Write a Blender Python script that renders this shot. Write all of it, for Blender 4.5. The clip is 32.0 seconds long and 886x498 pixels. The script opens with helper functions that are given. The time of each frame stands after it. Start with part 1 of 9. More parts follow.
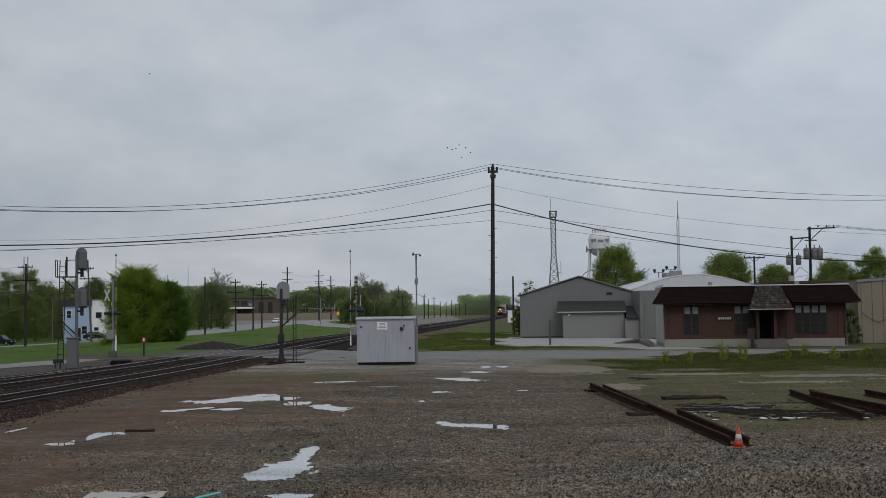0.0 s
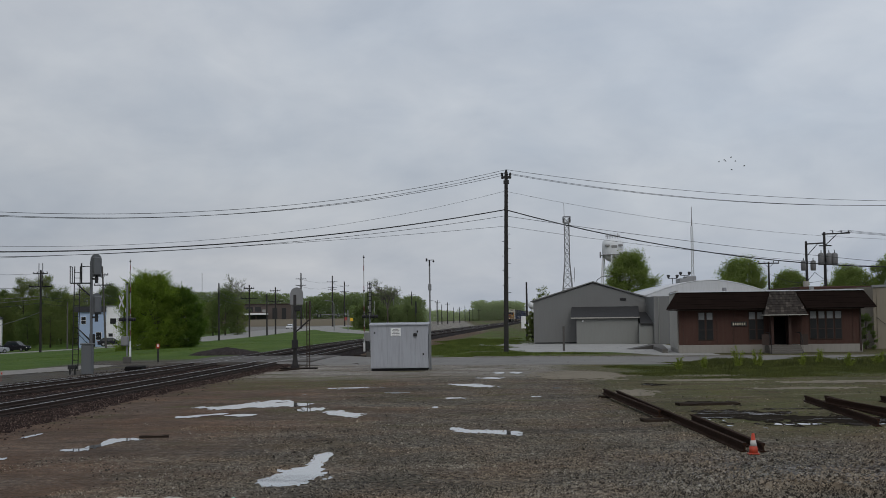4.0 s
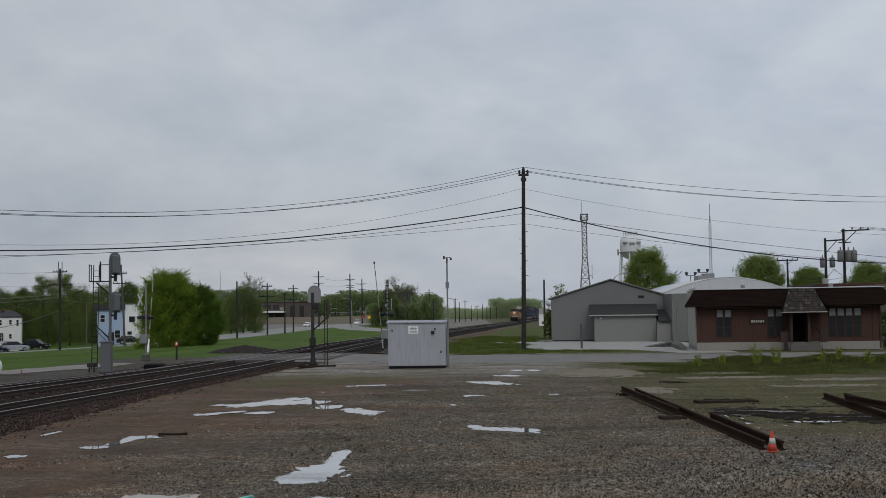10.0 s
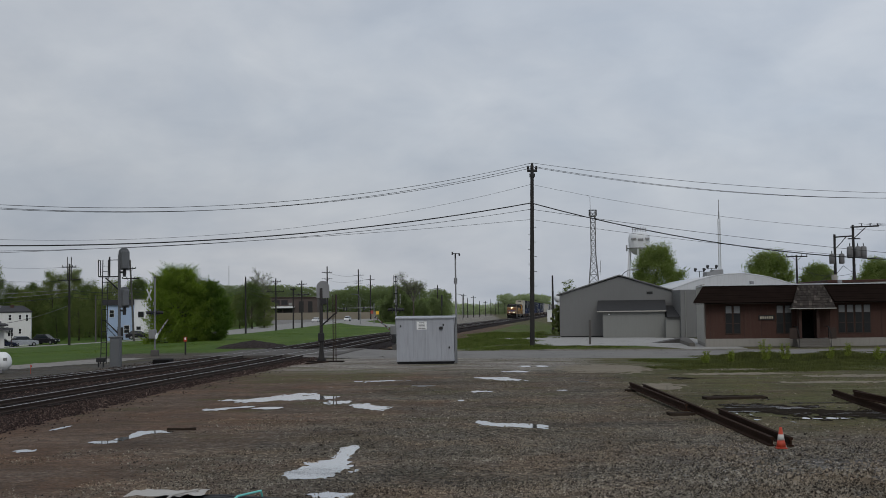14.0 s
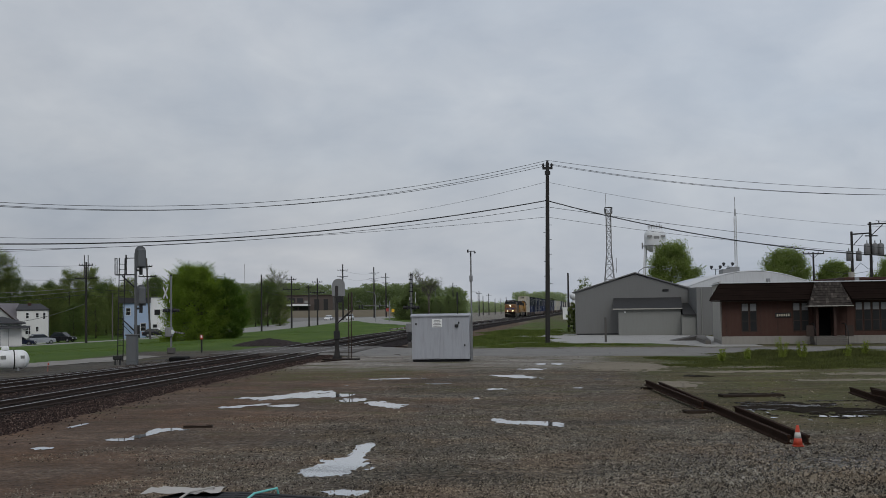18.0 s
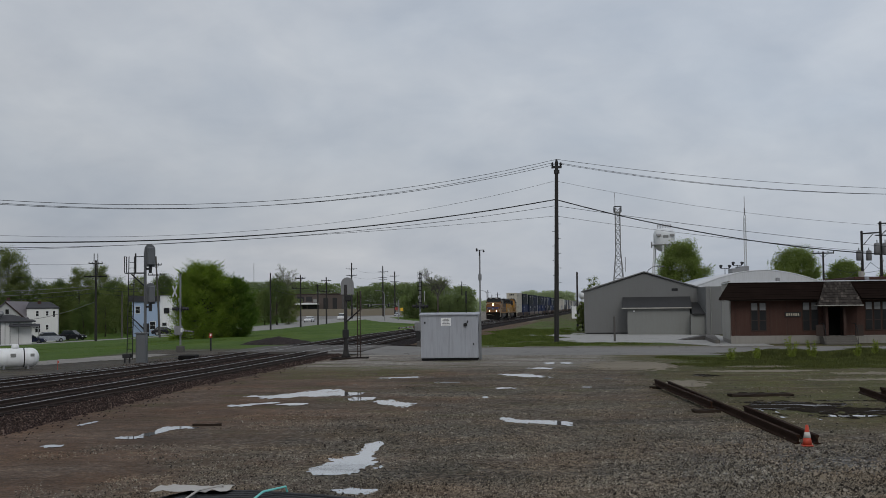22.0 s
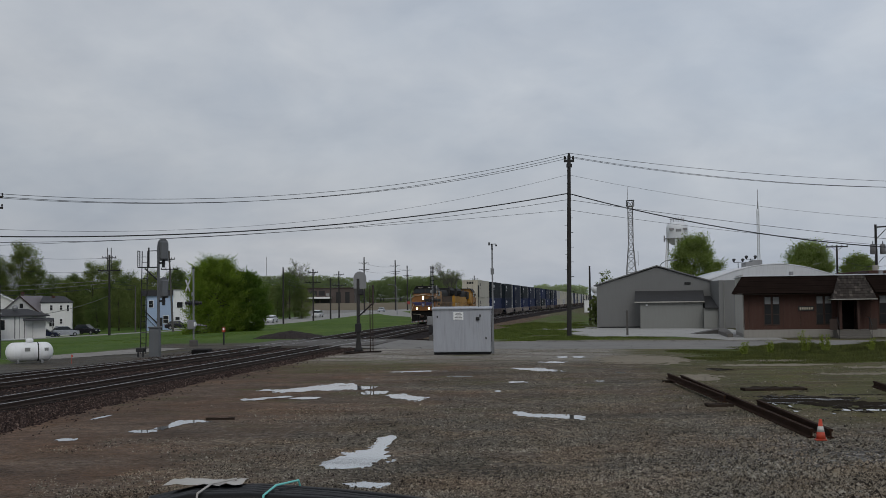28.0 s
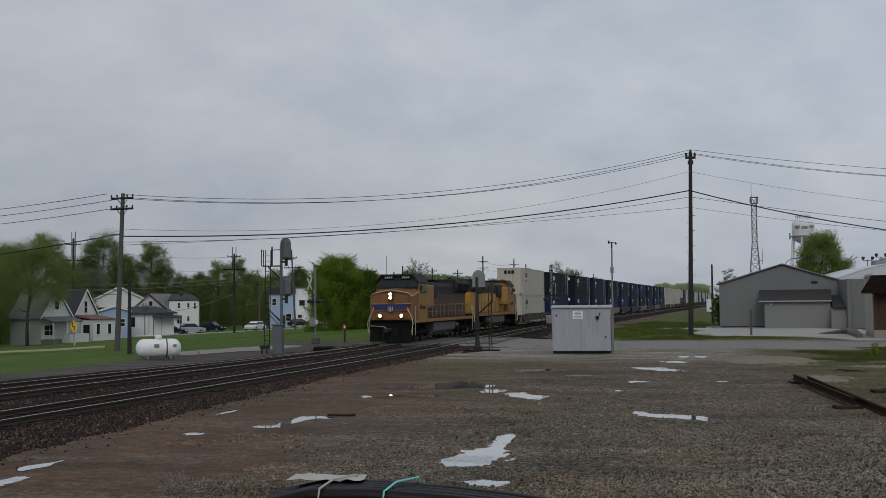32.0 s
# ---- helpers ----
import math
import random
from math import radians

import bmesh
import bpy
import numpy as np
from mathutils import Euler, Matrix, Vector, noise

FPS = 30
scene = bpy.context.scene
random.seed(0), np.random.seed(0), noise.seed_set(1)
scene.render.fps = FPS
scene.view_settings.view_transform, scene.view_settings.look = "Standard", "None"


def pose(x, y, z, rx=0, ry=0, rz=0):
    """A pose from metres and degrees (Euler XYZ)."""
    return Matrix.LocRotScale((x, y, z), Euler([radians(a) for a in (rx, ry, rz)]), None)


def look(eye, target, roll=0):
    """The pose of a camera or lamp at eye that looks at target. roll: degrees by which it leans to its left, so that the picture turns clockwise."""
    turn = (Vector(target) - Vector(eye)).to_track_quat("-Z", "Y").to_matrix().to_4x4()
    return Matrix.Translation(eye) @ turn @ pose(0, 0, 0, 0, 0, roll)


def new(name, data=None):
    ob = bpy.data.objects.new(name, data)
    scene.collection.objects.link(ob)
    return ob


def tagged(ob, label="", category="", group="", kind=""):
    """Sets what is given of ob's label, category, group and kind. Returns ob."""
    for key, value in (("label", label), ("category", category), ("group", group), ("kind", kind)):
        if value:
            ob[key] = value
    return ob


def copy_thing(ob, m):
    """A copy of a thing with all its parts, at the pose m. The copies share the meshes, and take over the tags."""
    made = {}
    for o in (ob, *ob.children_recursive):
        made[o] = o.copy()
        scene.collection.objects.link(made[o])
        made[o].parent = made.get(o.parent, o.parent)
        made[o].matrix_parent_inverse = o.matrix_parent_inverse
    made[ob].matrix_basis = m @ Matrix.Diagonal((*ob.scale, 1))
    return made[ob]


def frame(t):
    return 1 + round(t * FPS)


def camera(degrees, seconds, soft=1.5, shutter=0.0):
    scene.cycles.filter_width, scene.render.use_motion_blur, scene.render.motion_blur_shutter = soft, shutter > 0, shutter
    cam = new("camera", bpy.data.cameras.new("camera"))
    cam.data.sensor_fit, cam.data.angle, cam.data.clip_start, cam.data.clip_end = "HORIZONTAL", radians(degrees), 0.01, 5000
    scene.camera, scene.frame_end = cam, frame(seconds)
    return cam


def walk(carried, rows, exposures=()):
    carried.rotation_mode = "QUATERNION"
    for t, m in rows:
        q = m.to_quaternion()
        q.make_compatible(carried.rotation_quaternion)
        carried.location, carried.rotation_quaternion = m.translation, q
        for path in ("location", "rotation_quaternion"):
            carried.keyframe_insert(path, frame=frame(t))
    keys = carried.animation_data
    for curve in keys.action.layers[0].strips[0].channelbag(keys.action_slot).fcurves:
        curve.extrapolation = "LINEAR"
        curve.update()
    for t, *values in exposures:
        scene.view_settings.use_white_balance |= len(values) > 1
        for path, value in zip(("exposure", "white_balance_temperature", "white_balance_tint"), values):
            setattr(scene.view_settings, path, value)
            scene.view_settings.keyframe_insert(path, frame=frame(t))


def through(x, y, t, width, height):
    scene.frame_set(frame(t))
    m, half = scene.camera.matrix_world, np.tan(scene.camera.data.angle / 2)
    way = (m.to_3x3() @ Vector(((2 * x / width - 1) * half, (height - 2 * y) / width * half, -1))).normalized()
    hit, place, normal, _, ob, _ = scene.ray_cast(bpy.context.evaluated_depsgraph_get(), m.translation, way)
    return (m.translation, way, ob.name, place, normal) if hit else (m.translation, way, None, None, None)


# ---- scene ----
import itertools
EYE = 3.05
cam = camera(40.8, 32.0, 0.55)
# seconds, turn to the left, tilt up, lean; the camera stands on one spot and pans
AIM = [
    (0.0, 0.00, 2.99, -0.70), (0.5, 0.03, 3.01, -0.73), (1.0, 0.10, 3.06, -0.72), (1.5, 0.16, 3.14, -0.71), (2.0, 0.22, 3.16, -0.80),
    (2.5, 0.35, 3.22, -0.75), (3.0, 0.45, 3.26, -0.77), (3.5, 0.54, 3.28, -0.76), (5.5, 1.12, 3.28, -0.73), (6.0, 1.36, 3.26, -0.76),
    (6.5, 1.58, 3.25, -0.80), (7.0, 1.78, 3.22, -0.80), (7.5, 1.95, 3.22, -0.79), (8.0, 2.12, 3.28, -0.82), (8.5, 2.03, 3.29, -0.83),
    (9.0, 1.87, 3.19, -0.82), (9.5, 1.68, 3.19, -0.83), (10.0, 1.48, 3.18, -0.81), (10.5, 1.40, 3.16, -0.85), (11.0, 1.44, 3.11, -0.81),
    (11.5, 1.45, 3.08, -0.77), (12.0, 1.42, 3.02, -0.75), (12.5, 1.50, 3.01, -0.77), (13.0, 1.61, 2.99, -0.76), (13.5, 1.76, 2.99, -0.67),
    (14.0, 1.89, 2.98, -0.71), (14.5, 1.74, 2.93, -0.73), (16.5, 2.12, 2.85, -0.77), (17.0, 2.32, 2.85, -0.76), (17.5, 2.56, 2.86, -0.77),
    (18.0, 2.63, 2.88, -0.75), (18.5, 2.17, 2.87, -0.73), (19.0, 2.14, 2.83, -0.83), (19.5, 2.36, 2.84, -0.81), (20.0, 2.61, 2.77, -0.74),
    (20.5, 2.90, 2.75, -0.62), (21.0, 3.17, 2.79, -0.65), (21.5, 3.22, 2.86, -0.70), (22.0, 3.06, 2.83, -0.65), (22.5, 2.84, 2.76, -0.68),
    (23.0, 2.66, 2.74, -0.62), (23.5, 2.46, 2.72, -0.66), (24.0, 2.32, 2.67, -0.70), (24.5, 2.12, 2.67, -0.72), (26.5, 2.64, 2.58, -0.70),
    (27.0, 2.97, 2.58, -0.68), (27.5, 3.30, 2.56, -0.75), (28.0, 3.66, 2.55, -0.68), (28.5, 3.99, 2.54, -0.64), (29.0, 4.29, 2.52, -0.69),
    (29.5, 4.64, 2.52, -0.66), (30.0, 5.03, 2.49, -0.67), (30.5, 5.47, 2.49, -0.61), (31.0, 5.99, 2.50, -0.55), (31.5, 7.13, 2.53, -0.56),
    (32.0, 9.37, 2.54, -0.55),
]
walk(cam, [(t, pose(0, 0, EYE, 0, 0, yaw) @ pose(0, 0, 0, 90 + tilt) @ pose(0, 0, 0, 0, 0, lean)) for t, yaw, tilt, lean in AIM],
     [(0.0, 0.0), (14.0, 0.0), (32.0, -0.05)])

# ---- light: an overcast sky, brighter behind the camera ----
world = bpy.data.worlds.new("overcast_sky")
scene.world = world
world.use_nodes = True
wn, wl = world.node_tree.nodes, world.node_tree.links
wn.clear()


def wnode(kind, **values):
    n = wn.new(kind)
    for key, value in values.items():
        if key in n.inputs:
            n.inputs[key].default_value = value
    return n


w_out = wn.new("ShaderNodeOutputWorld")
w_bg = wn.new("ShaderNodeBackground")
w_sky = wn.new("ShaderNodeTexSky")
w_sky.sky_type, w_sky.sun_disc = "NISHITA", False
w_sky.sun_elevation, w_sky.sun_rotation = radians(52), radians(200)
w_sky.air_density, w_sky.dust_density = 1.6, 4.0
w_dim = wn.new("ShaderNodeVectorMath")
w_dim.operation = "SCALE"
w_dim.inputs["Scale"].default_value = 0.085
wl.new(w_sky.outputs[0], w_dim.inputs[0])
w_co = wn.new("ShaderNodeTexCoord")
w_sep = wn.new("ShaderNodeSeparateXYZ")
wl.new(w_co.outputs["Generated"], w_sep.inputs[0])
w_up = wn.new("ShaderNodeMath")
w_up.operation = "MAXIMUM"
w_up.inputs[1].default_value = 0.0
wl.new(w_sep.outputs["Z"], w_up.inputs[0])
w_add = wn.new("ShaderNodeMath")
w_add.operation = "ADD"
w_add.inputs[1].default_value = 0.42
wl.new(w_up.outputs[0], w_add.inputs[0])
w_div = wn.new("ShaderNodeVectorMath")
w_div.operation = "DIVIDE"
w_cmb = wn.new("ShaderNodeCombineXYZ")
for k in range(3):
    wl.new(w_add.outputs[0], w_cmb.inputs[k])
wl.new(w_co.outputs["Generated"], w_div.inputs[0])
wl.new(w_cmb.outputs[0], w_div.inputs[1])


w_off = wn.new("ShaderNodeVectorMath")
w_off.operation = "ADD"
w_off.inputs[1].default_value = (2.3, 0.6, 0.0)
wl.new(w_div.outputs[0], w_off.inputs[0])


def cloud_noise(scale, detail, lo, hi, a, b):
    n = wnode("ShaderNodeTexNoise", Scale=scale, Detail=detail, Roughness=0.55, Distortion=0.35)
    wl.new(w_off.outputs[0], n.inputs["Vector"])
    r = wn.new("ShaderNodeValToRGB")
    r.color_ramp.elements[0].position, r.color_ramp.elements[1].position = lo, hi
    r.color_ramp.elements[0].color, r.color_ramp.elements[1].color = (*a, 1), (*b, 1)
    wl.new(n.outputs[0], r.inputs[0])
    return r


def wmix(a, b, fac, how="MIX"):
    m = wn.new("ShaderNodeMix")
    m.data_type, m.blend_type = "RGBA", how
    m.inputs[0].default_value = fac
    wl.new(a, m.inputs[6])
    wl.new(b, m.inputs[7])
    return m.outputs[2]


c_big = cloud_noise(1.7, 5.0, 0.32, 0.68, (0.483, 0.541, 0.636), (0.678, 0.706, 0.758))
c_small = cloud_noise(6.5, 8.0, 0.3, 0.72, (0.915, 0.925, 0.942), (1.075, 1.07, 1.058))
w_cloud = wmix(c_big.outputs[0], c_small.outputs[0], 1.0, "MULTIPLY")
w_east = wn.new("ShaderNodeMapRange")
w_east.inputs["From Min"].default_value, w_east.inputs["From Max"].default_value = -0.5, 0.45
w_east.inputs["To Min"].default_value, w_east.inputs["To Max"].default_value = 0.84, 1.105
wl.new(w_sep.outputs["X"], w_east.inputs["Value"])
w_cloud = wmix(w_cloud, w_east.outputs[0], 1.0, "MULTIPLY")
w_low = wn.new("ShaderNodeMapRange")
w_low.inputs["From Min"].default_value, w_low.inputs["From Max"].default_value = 0.0, 0.16
w_low.inputs["To Min"].default_value, w_low.inputs["To Max"].default_value = 0.905, 1.0
wl.new(w_up.outputs[0], w_low.inputs["Value"])
w_cloud = wmix(w_cloud, w_low.outputs[0], 1.0, "MULTIPLY")
w_all = wmix(w_dim.outputs[0], w_cloud, 0.86)
wl.new(w_all, w_bg.inputs["Color"])
w_bg.inputs["Strength"].default_value = 0.94
wl.new(w_bg.outputs[0], w_out.inputs[0])

sun = new("sun", bpy.data.lights.new("sun", "SUN"))
sun.data.energy, sun.data.angle, sun.data.color = 0.75, radians(25), (1.0, 0.97, 0.92)
sun.matrix_world = look((12, -30, 55), (0, 40, 0))

# ---- mesh helpers ----


class Mesh:
    """Gathers faces for one part."""

    def __init__(self):
        self.v, self.f = [], []

    def add(self, verts, faces):
        n = len(self.v)
        self.v.extend(tuple(p) for p in verts)
        self.f.extend(tuple(i + n for i in f) for f in faces)
        return self

    def box(self, x0, x1, y0, y1, z0, z1, c=0.0):
        if c <= 0:
            return self.add([(x, y, z) for z in (z0, z1) for y in (y0, y1) for x in (x0, x1)],
                            [(0, 2, 3, 1), (4, 5, 7, 6), (0, 1, 5, 4), (2, 6, 7, 3), (0, 4, 6, 2), (1, 3, 7, 5)])
        c = min(c, (x1 - x0) * 0.45, (y1 - y0) * 0.45, (z1 - z0) * 0.45)
        lo, hi = (x0, y0, z0), (x1, y1, z1)
        verts, idx = [], {}
        for s in itertools.product((0, 1), repeat=3):
            for a in range(3):
                p = [(hi if s[k] else lo)[k] + (0 if k == a else (-c if s[k] else c)) for k in range(3)]
                idx[s, a] = len(verts)
                verts.append(p)
        faces = []
        mid = Vector([(lo[k] + hi[k]) / 2 for k in range(3)])

        def face(ids):
            ps = [Vector(verts[i]) for i in ids]
            n = (ps[1] - ps[0]).cross(ps[2] - ps[0])
            faces.append(tuple(ids) if n.dot(sum(ps, Vector()) / len(ps) - mid) > 0 else tuple(reversed(ids)))
        for a in range(3):
            b, d = (a + 1) % 3, (a + 2) % 3
            for s in (0, 1):
                ring = []
                for u, w in ((0, 0), (1, 0), (1, 1), (0, 1)):
                    k = [0, 0, 0]
                    k[a], k[b], k[d] = s, u, w
                    ring.append(idx[tuple(k), a])
                face(ring)
            for u, w in itertools.product((0, 1), repeat=2):
                k0, k1 = [0, 0, 0], [0, 0, 0]
                k0[a], k1[a] = 0, 1
                k0[b] = k1[b] = u
                k0[d] = k1[d] = w
                face([idx[tuple(k0), b], idx[tuple(k1), b], idx[tuple(k1), d], idx[tuple(k0), d]])
        for s in itertools.product((0, 1), repeat=3):
            face([idx[s, 0], idx[s, 1], idx[s, 2]])
        return self.add(verts, faces)

    def cyl(self, p0, p1, r0, r1=None, n=8, caps=True):
        return self.tube([p0, p1], [r0, r0 if r1 is None else r1], n, caps)

    def tube(self, pts, r, n=6, caps=True):
        pts = [Vector(p) for p in pts]
        rs = r if isinstance(r, (list, tuple)) else [r] * len(pts)
        verts, faces = [], []
        for i, p in enumerate(pts):
            d = (pts[min(i + 1, len(pts) - 1)] - pts[max(i - 1, 0)]).normalized()
            ref = Vector((0, 0, 1)) if abs(d.z) < 0.9 else Vector((0, 1, 0))
            a = d.cross(ref).normalized()
            b = a.cross(d)
            for k in range(n):
                w = 2 * math.pi * k / n
                verts.append(p + rs[i] * (math.cos(w) * a - math.sin(w) * b))
        for i in range(len(pts) - 1):
            for k in range(n):
                q = (k + 1) % n
                faces.append((i * n + k, i * n + q, (i + 1) * n + q, (i + 1) * n + k))
        if caps:
            faces.append(tuple(reversed(range(n))))
            faces.append(tuple((len(pts) - 1) * n + k for k in range(n)))
        return self.add(verts, faces)

    def lathe(self, profile, n=16, c=(0, 0, 0), axis="z"):
        verts, faces = [], []
        for r, h in profile:
            for k in range(n):
                w = 2 * math.pi * k / n
                p = (r * math.cos(w), r * math.sin(w), h)
                if axis == "x":
                    p = (h, p[0], p[1])
                elif axis == "y":
                    p = (p[1], h, p[0])
                verts.append((p[0] + c[0], p[1] + c[1], p[2] + c[2]))
        for i in range(len(profile) - 1):
            for k in range(n):
                q = (k + 1) % n
                faces.append((i * n + k, i * n + q, (i + 1) * n + q, (i + 1) * n + k))
        faces.append(tuple(reversed(range(n))))
        faces.append(tuple((len(profile) - 1) * n + k for k in range(n)))
        return self.add(verts, faces)

    def prism(self, poly, axis, lo, hi):
        """A flat outline (two coordinates a point) drawn out along an axis; counter-clockwise seen from the axis's end."""
        put = {"x": lambda a, b, h: (h, a, b), "y": lambda a, b, h: (b, h, a), "z": lambda a, b, h: (a, b, h)}[axis]
        n = len(poly)
        verts = [put(a, b, lo) for a, b in poly] + [put(a, b, hi) for a, b in poly]
        faces = [tuple(reversed(range(n))), tuple(range(n, 2 * n))]
        faces += [(k, (k + 1) % n, n + (k + 1) % n, n + k) for k in range(n)]
        return self.add(verts, faces)

    def face(self, *pts):
        return self.add(pts, [tuple(range(len(pts)))])

    def sphere(self, c, r, nu=10, nv=6, sx=1, sy=1, sz=1):
        prof = [(r * math.sin(math.pi * (j + 0.001) / nv), -r * math.cos(math.pi * j / nv)) for j in range(nv)] + [(0.001 * r, r)]
        m = Mesh().lathe(prof, nu)
        return self.add([(c[0] + x * sx, c[1] + y * sy, c[2] + z * sz) for x, y, z in m.v], m.f)

    def data(self, name, material, smooth=False):
        me = bpy.data.meshes.new(name)
        me.from_pydata(self.v, [], self.f)
        me.validate()
        me.materials.append(material)
        if smooth:
            me.polygons.foreach_set("use_smooth", [True] * len(me.polygons))
        me.update()
        return me


def part(name, m, material, parent, label="", smooth=False):
    """One mesh object under a thing or a part."""
    ob = new(name, m if isinstance(m, bpy.types.Mesh) else m.data(name, material, smooth))
    ob.parent = parent
    if label:
        ob["label"] = label
    return ob


def thing(name, label, category, at=(0, 0, 0), turn=0.0, group="", kind=""):
    """An Empty at a thing's base."""
    ob = new(name)
    ob.matrix_basis = pose(*at, 0, 0, turn)
    return tagged(ob, label, category, group, kind)


def solo(name, m, material, label, category, at=(0, 0, 0), turn=0.0, group="", kind="", smooth=False):
    """A thing of one mesh."""
    ob = new(name, m.data(name, material, smooth))
    ob.matrix_basis = pose(*at, 0, 0, turn)
    return tagged(ob, label, category, group, kind)


def land(x, y):
    """Height of the ground: it falls gently away west of the railway."""
    return -0.045 * min(max(0.0, -x - 32.0), 60.0) * min(1.0, max(0.0, (330.0 - y) / 130.0))


def ease(v, lo, hi):
    k = min(max((v - lo) / (hi - lo), 0.0), 1.0)
    return k * k * (3 - 2 * k)


def track_x(y):
    """Centre line of the far main track: it bends away beyond the crossing."""
    k = min(max(y - 38, 0.0), 382.0)
    x = -21.6 + 0.1135 * (min(y, 420.0) - 38) - 4.4e-5 * k * k + 0.0799 * max(0.0, y - 420)
    if y > 70:
        x -= 4.4 * (1 - math.exp(-((y - 70) / 70.0) ** 1.3)) - 0.0045 * max(0.0, y - 290)
    return x + 1.05 - 0.75 * ease(y, 57, 84) - 0.3 * ease(y, 220, 340)


def pitch(y):
    """Distance from the far track to the near one, which closes up towards the crossing."""
    return 4.1 + 1.3 * min(max((66.0 - y) / 37.0, 0.0), 1.6)


def rise(y):
    """The tracks climb a hand's breadth beyond the crossing."""
    return 0.14 * ease(y, 93, 125)


def bed_foot(y):
    """Foot of the ballast on the lot's side, from the far track's centre; its edge is ragged."""
    wide = max(1.9, -12.75 - track_x(y) - pitch(y))
    wide += (3.4 - wide) * ease(y, 80, 94)
    return pitch(y) + wide + 0.4 * noise.noise(Vector((y * 0.45, 3.0, 0.0))) + 0.25 * noise.noise(Vector((y * 1.9, 8.0, 0.0)))


def bed_back(y):
    """Foot of the ballast on the lawn's side."""
    return -3.4 - 2.6 * min(max((68.0 - y) / 22.0, 0.0), 1.0) + 0.4 * noise.noise(Vector((y * 0.5, 13.0, 0.0)))


def track_turn(y):
    return -math.degrees(math.atan2(track_x(y + 1) - track_x(y - 1), 2.0))


RAIL_TOP = 0.25

# ---- materials ----


class Nodes:
    def __init__(self, name):
        self.m = bpy.data.materials.new(name)
        self.m.use_nodes = True
        self.t = self.m.node_tree
        self.bsdf = self.t.nodes["Principled BSDF"]
        self.out = self.t.nodes["Material Output"]
        self.co = self.t.nodes.new("ShaderNodeTexCoord").outputs["Object"]

    def link(self, a, b):
        self.t.links.new(a, b)

    def world(self):
        return self.t.nodes.new("ShaderNodeNewGeometry").outputs["Position"]

    def noise(self, scale, detail=4.0, rough=0.55, co=None, stretch=None):
        n = self.t.nodes.new("ShaderNodeTexNoise")
        n.inputs["Scale"].default_value, n.inputs["Detail"].default_value, n.inputs["Roughness"].default_value = scale, detail, rough
        co = co or self.co
        if stretch:
            mp = self.t.nodes.new("ShaderNodeMapping")
            mp.inputs["Scale"].default_value = stretch
            self.link(co, mp.inputs[0])
            co = mp.outputs[0]
        self.link(co, n.inputs["Vector"])
        return n.outputs[0]

    def voronoi(self, scale, co=None, feature="F1", out="Distance"):
        n = self.t.nodes.new("ShaderNodeTexVoronoi")
        n.feature = feature
        n.inputs["Scale"].default_value = scale
        self.link(co or self.co, n.inputs["Vector"])
        return n.outputs[out]

    def ramp(self, fac, *stops):
        n = self.t.nodes.new("ShaderNodeValToRGB")
        e = n.color_ramp.elements
        while len(e) < len(stops):
            e.new(0.5)
        for k, (pos, col) in enumerate(stops):
            e[k].position = pos
            e[k].color = (*col, 1) if isinstance(col, tuple) else (col, col, col, 1)
        self.link(fac, n.inputs[0])
        return n.outputs[0]

    def mix(self, fac, a, b, how="MIX"):
        n = self.t.nodes.new("ShaderNodeMix")
        n.data_type, n.blend_type = "RGBA", how
        for value, slot in ((fac, 0), (a, 6), (b, 7)):
            if isinstance(value, (int, float)):
                n.inputs[slot].default_value = value if slot == 0 else (value, value, value, 1)
            elif isinstance(value, tuple):
                n.inputs[slot].default_value = (*value, 1)
            else:
                self.link(value, n.inputs[slot])
        return n.outputs[2]

    def math(self, op, a, b=0.0):
        n = self.t.nodes.new("ShaderNodeMath")
        n.operation = op
        for k, value in enumerate((a, b)):
            if isinstance(value, (int, float)):
                n.inputs[k].default_value = value
            else:
                self.link(value, n.inputs[k])
        return n.outputs[0]

    def random(self):
        return self.t.nodes.new("ShaderNodeObjectInfo").outputs["Random"]

    def island(self):
        return self.t.nodes.new("ShaderNodeNewGeometry").outputs["Random Per Island"]

    def done(self, color=None, rough=None, metal=None, bump=None, strength=0.4, distance=0.02, spec=None):
        for key, value in (("Base Color", color), ("Roughness", rough), ("Metallic", metal), ("Specular IOR Level", spec)):
            if value is None:
                continue
            if isinstance(value, (int, float)):
                self.bsdf.inputs[key].default_value = value
            elif isinstance(value, tuple):
                self.bsdf.inputs[key].default_value = (*value, 1)
            else:
                self.link(value, self.bsdf.inputs[key])
        if bump is not None:
            b = self.t.nodes.new("ShaderNodeBump")
            b.inputs["Strength"].default_value, b.inputs["Distance"].default_value = strength, distance
            self.link(bump, b.inputs["Height"])
            self.link(b.outputs[0], self.bsdf.inputs["Normal"])
        return self.m


def shade(c, k):
    return tuple(min(1.0, v * k) for v in c)


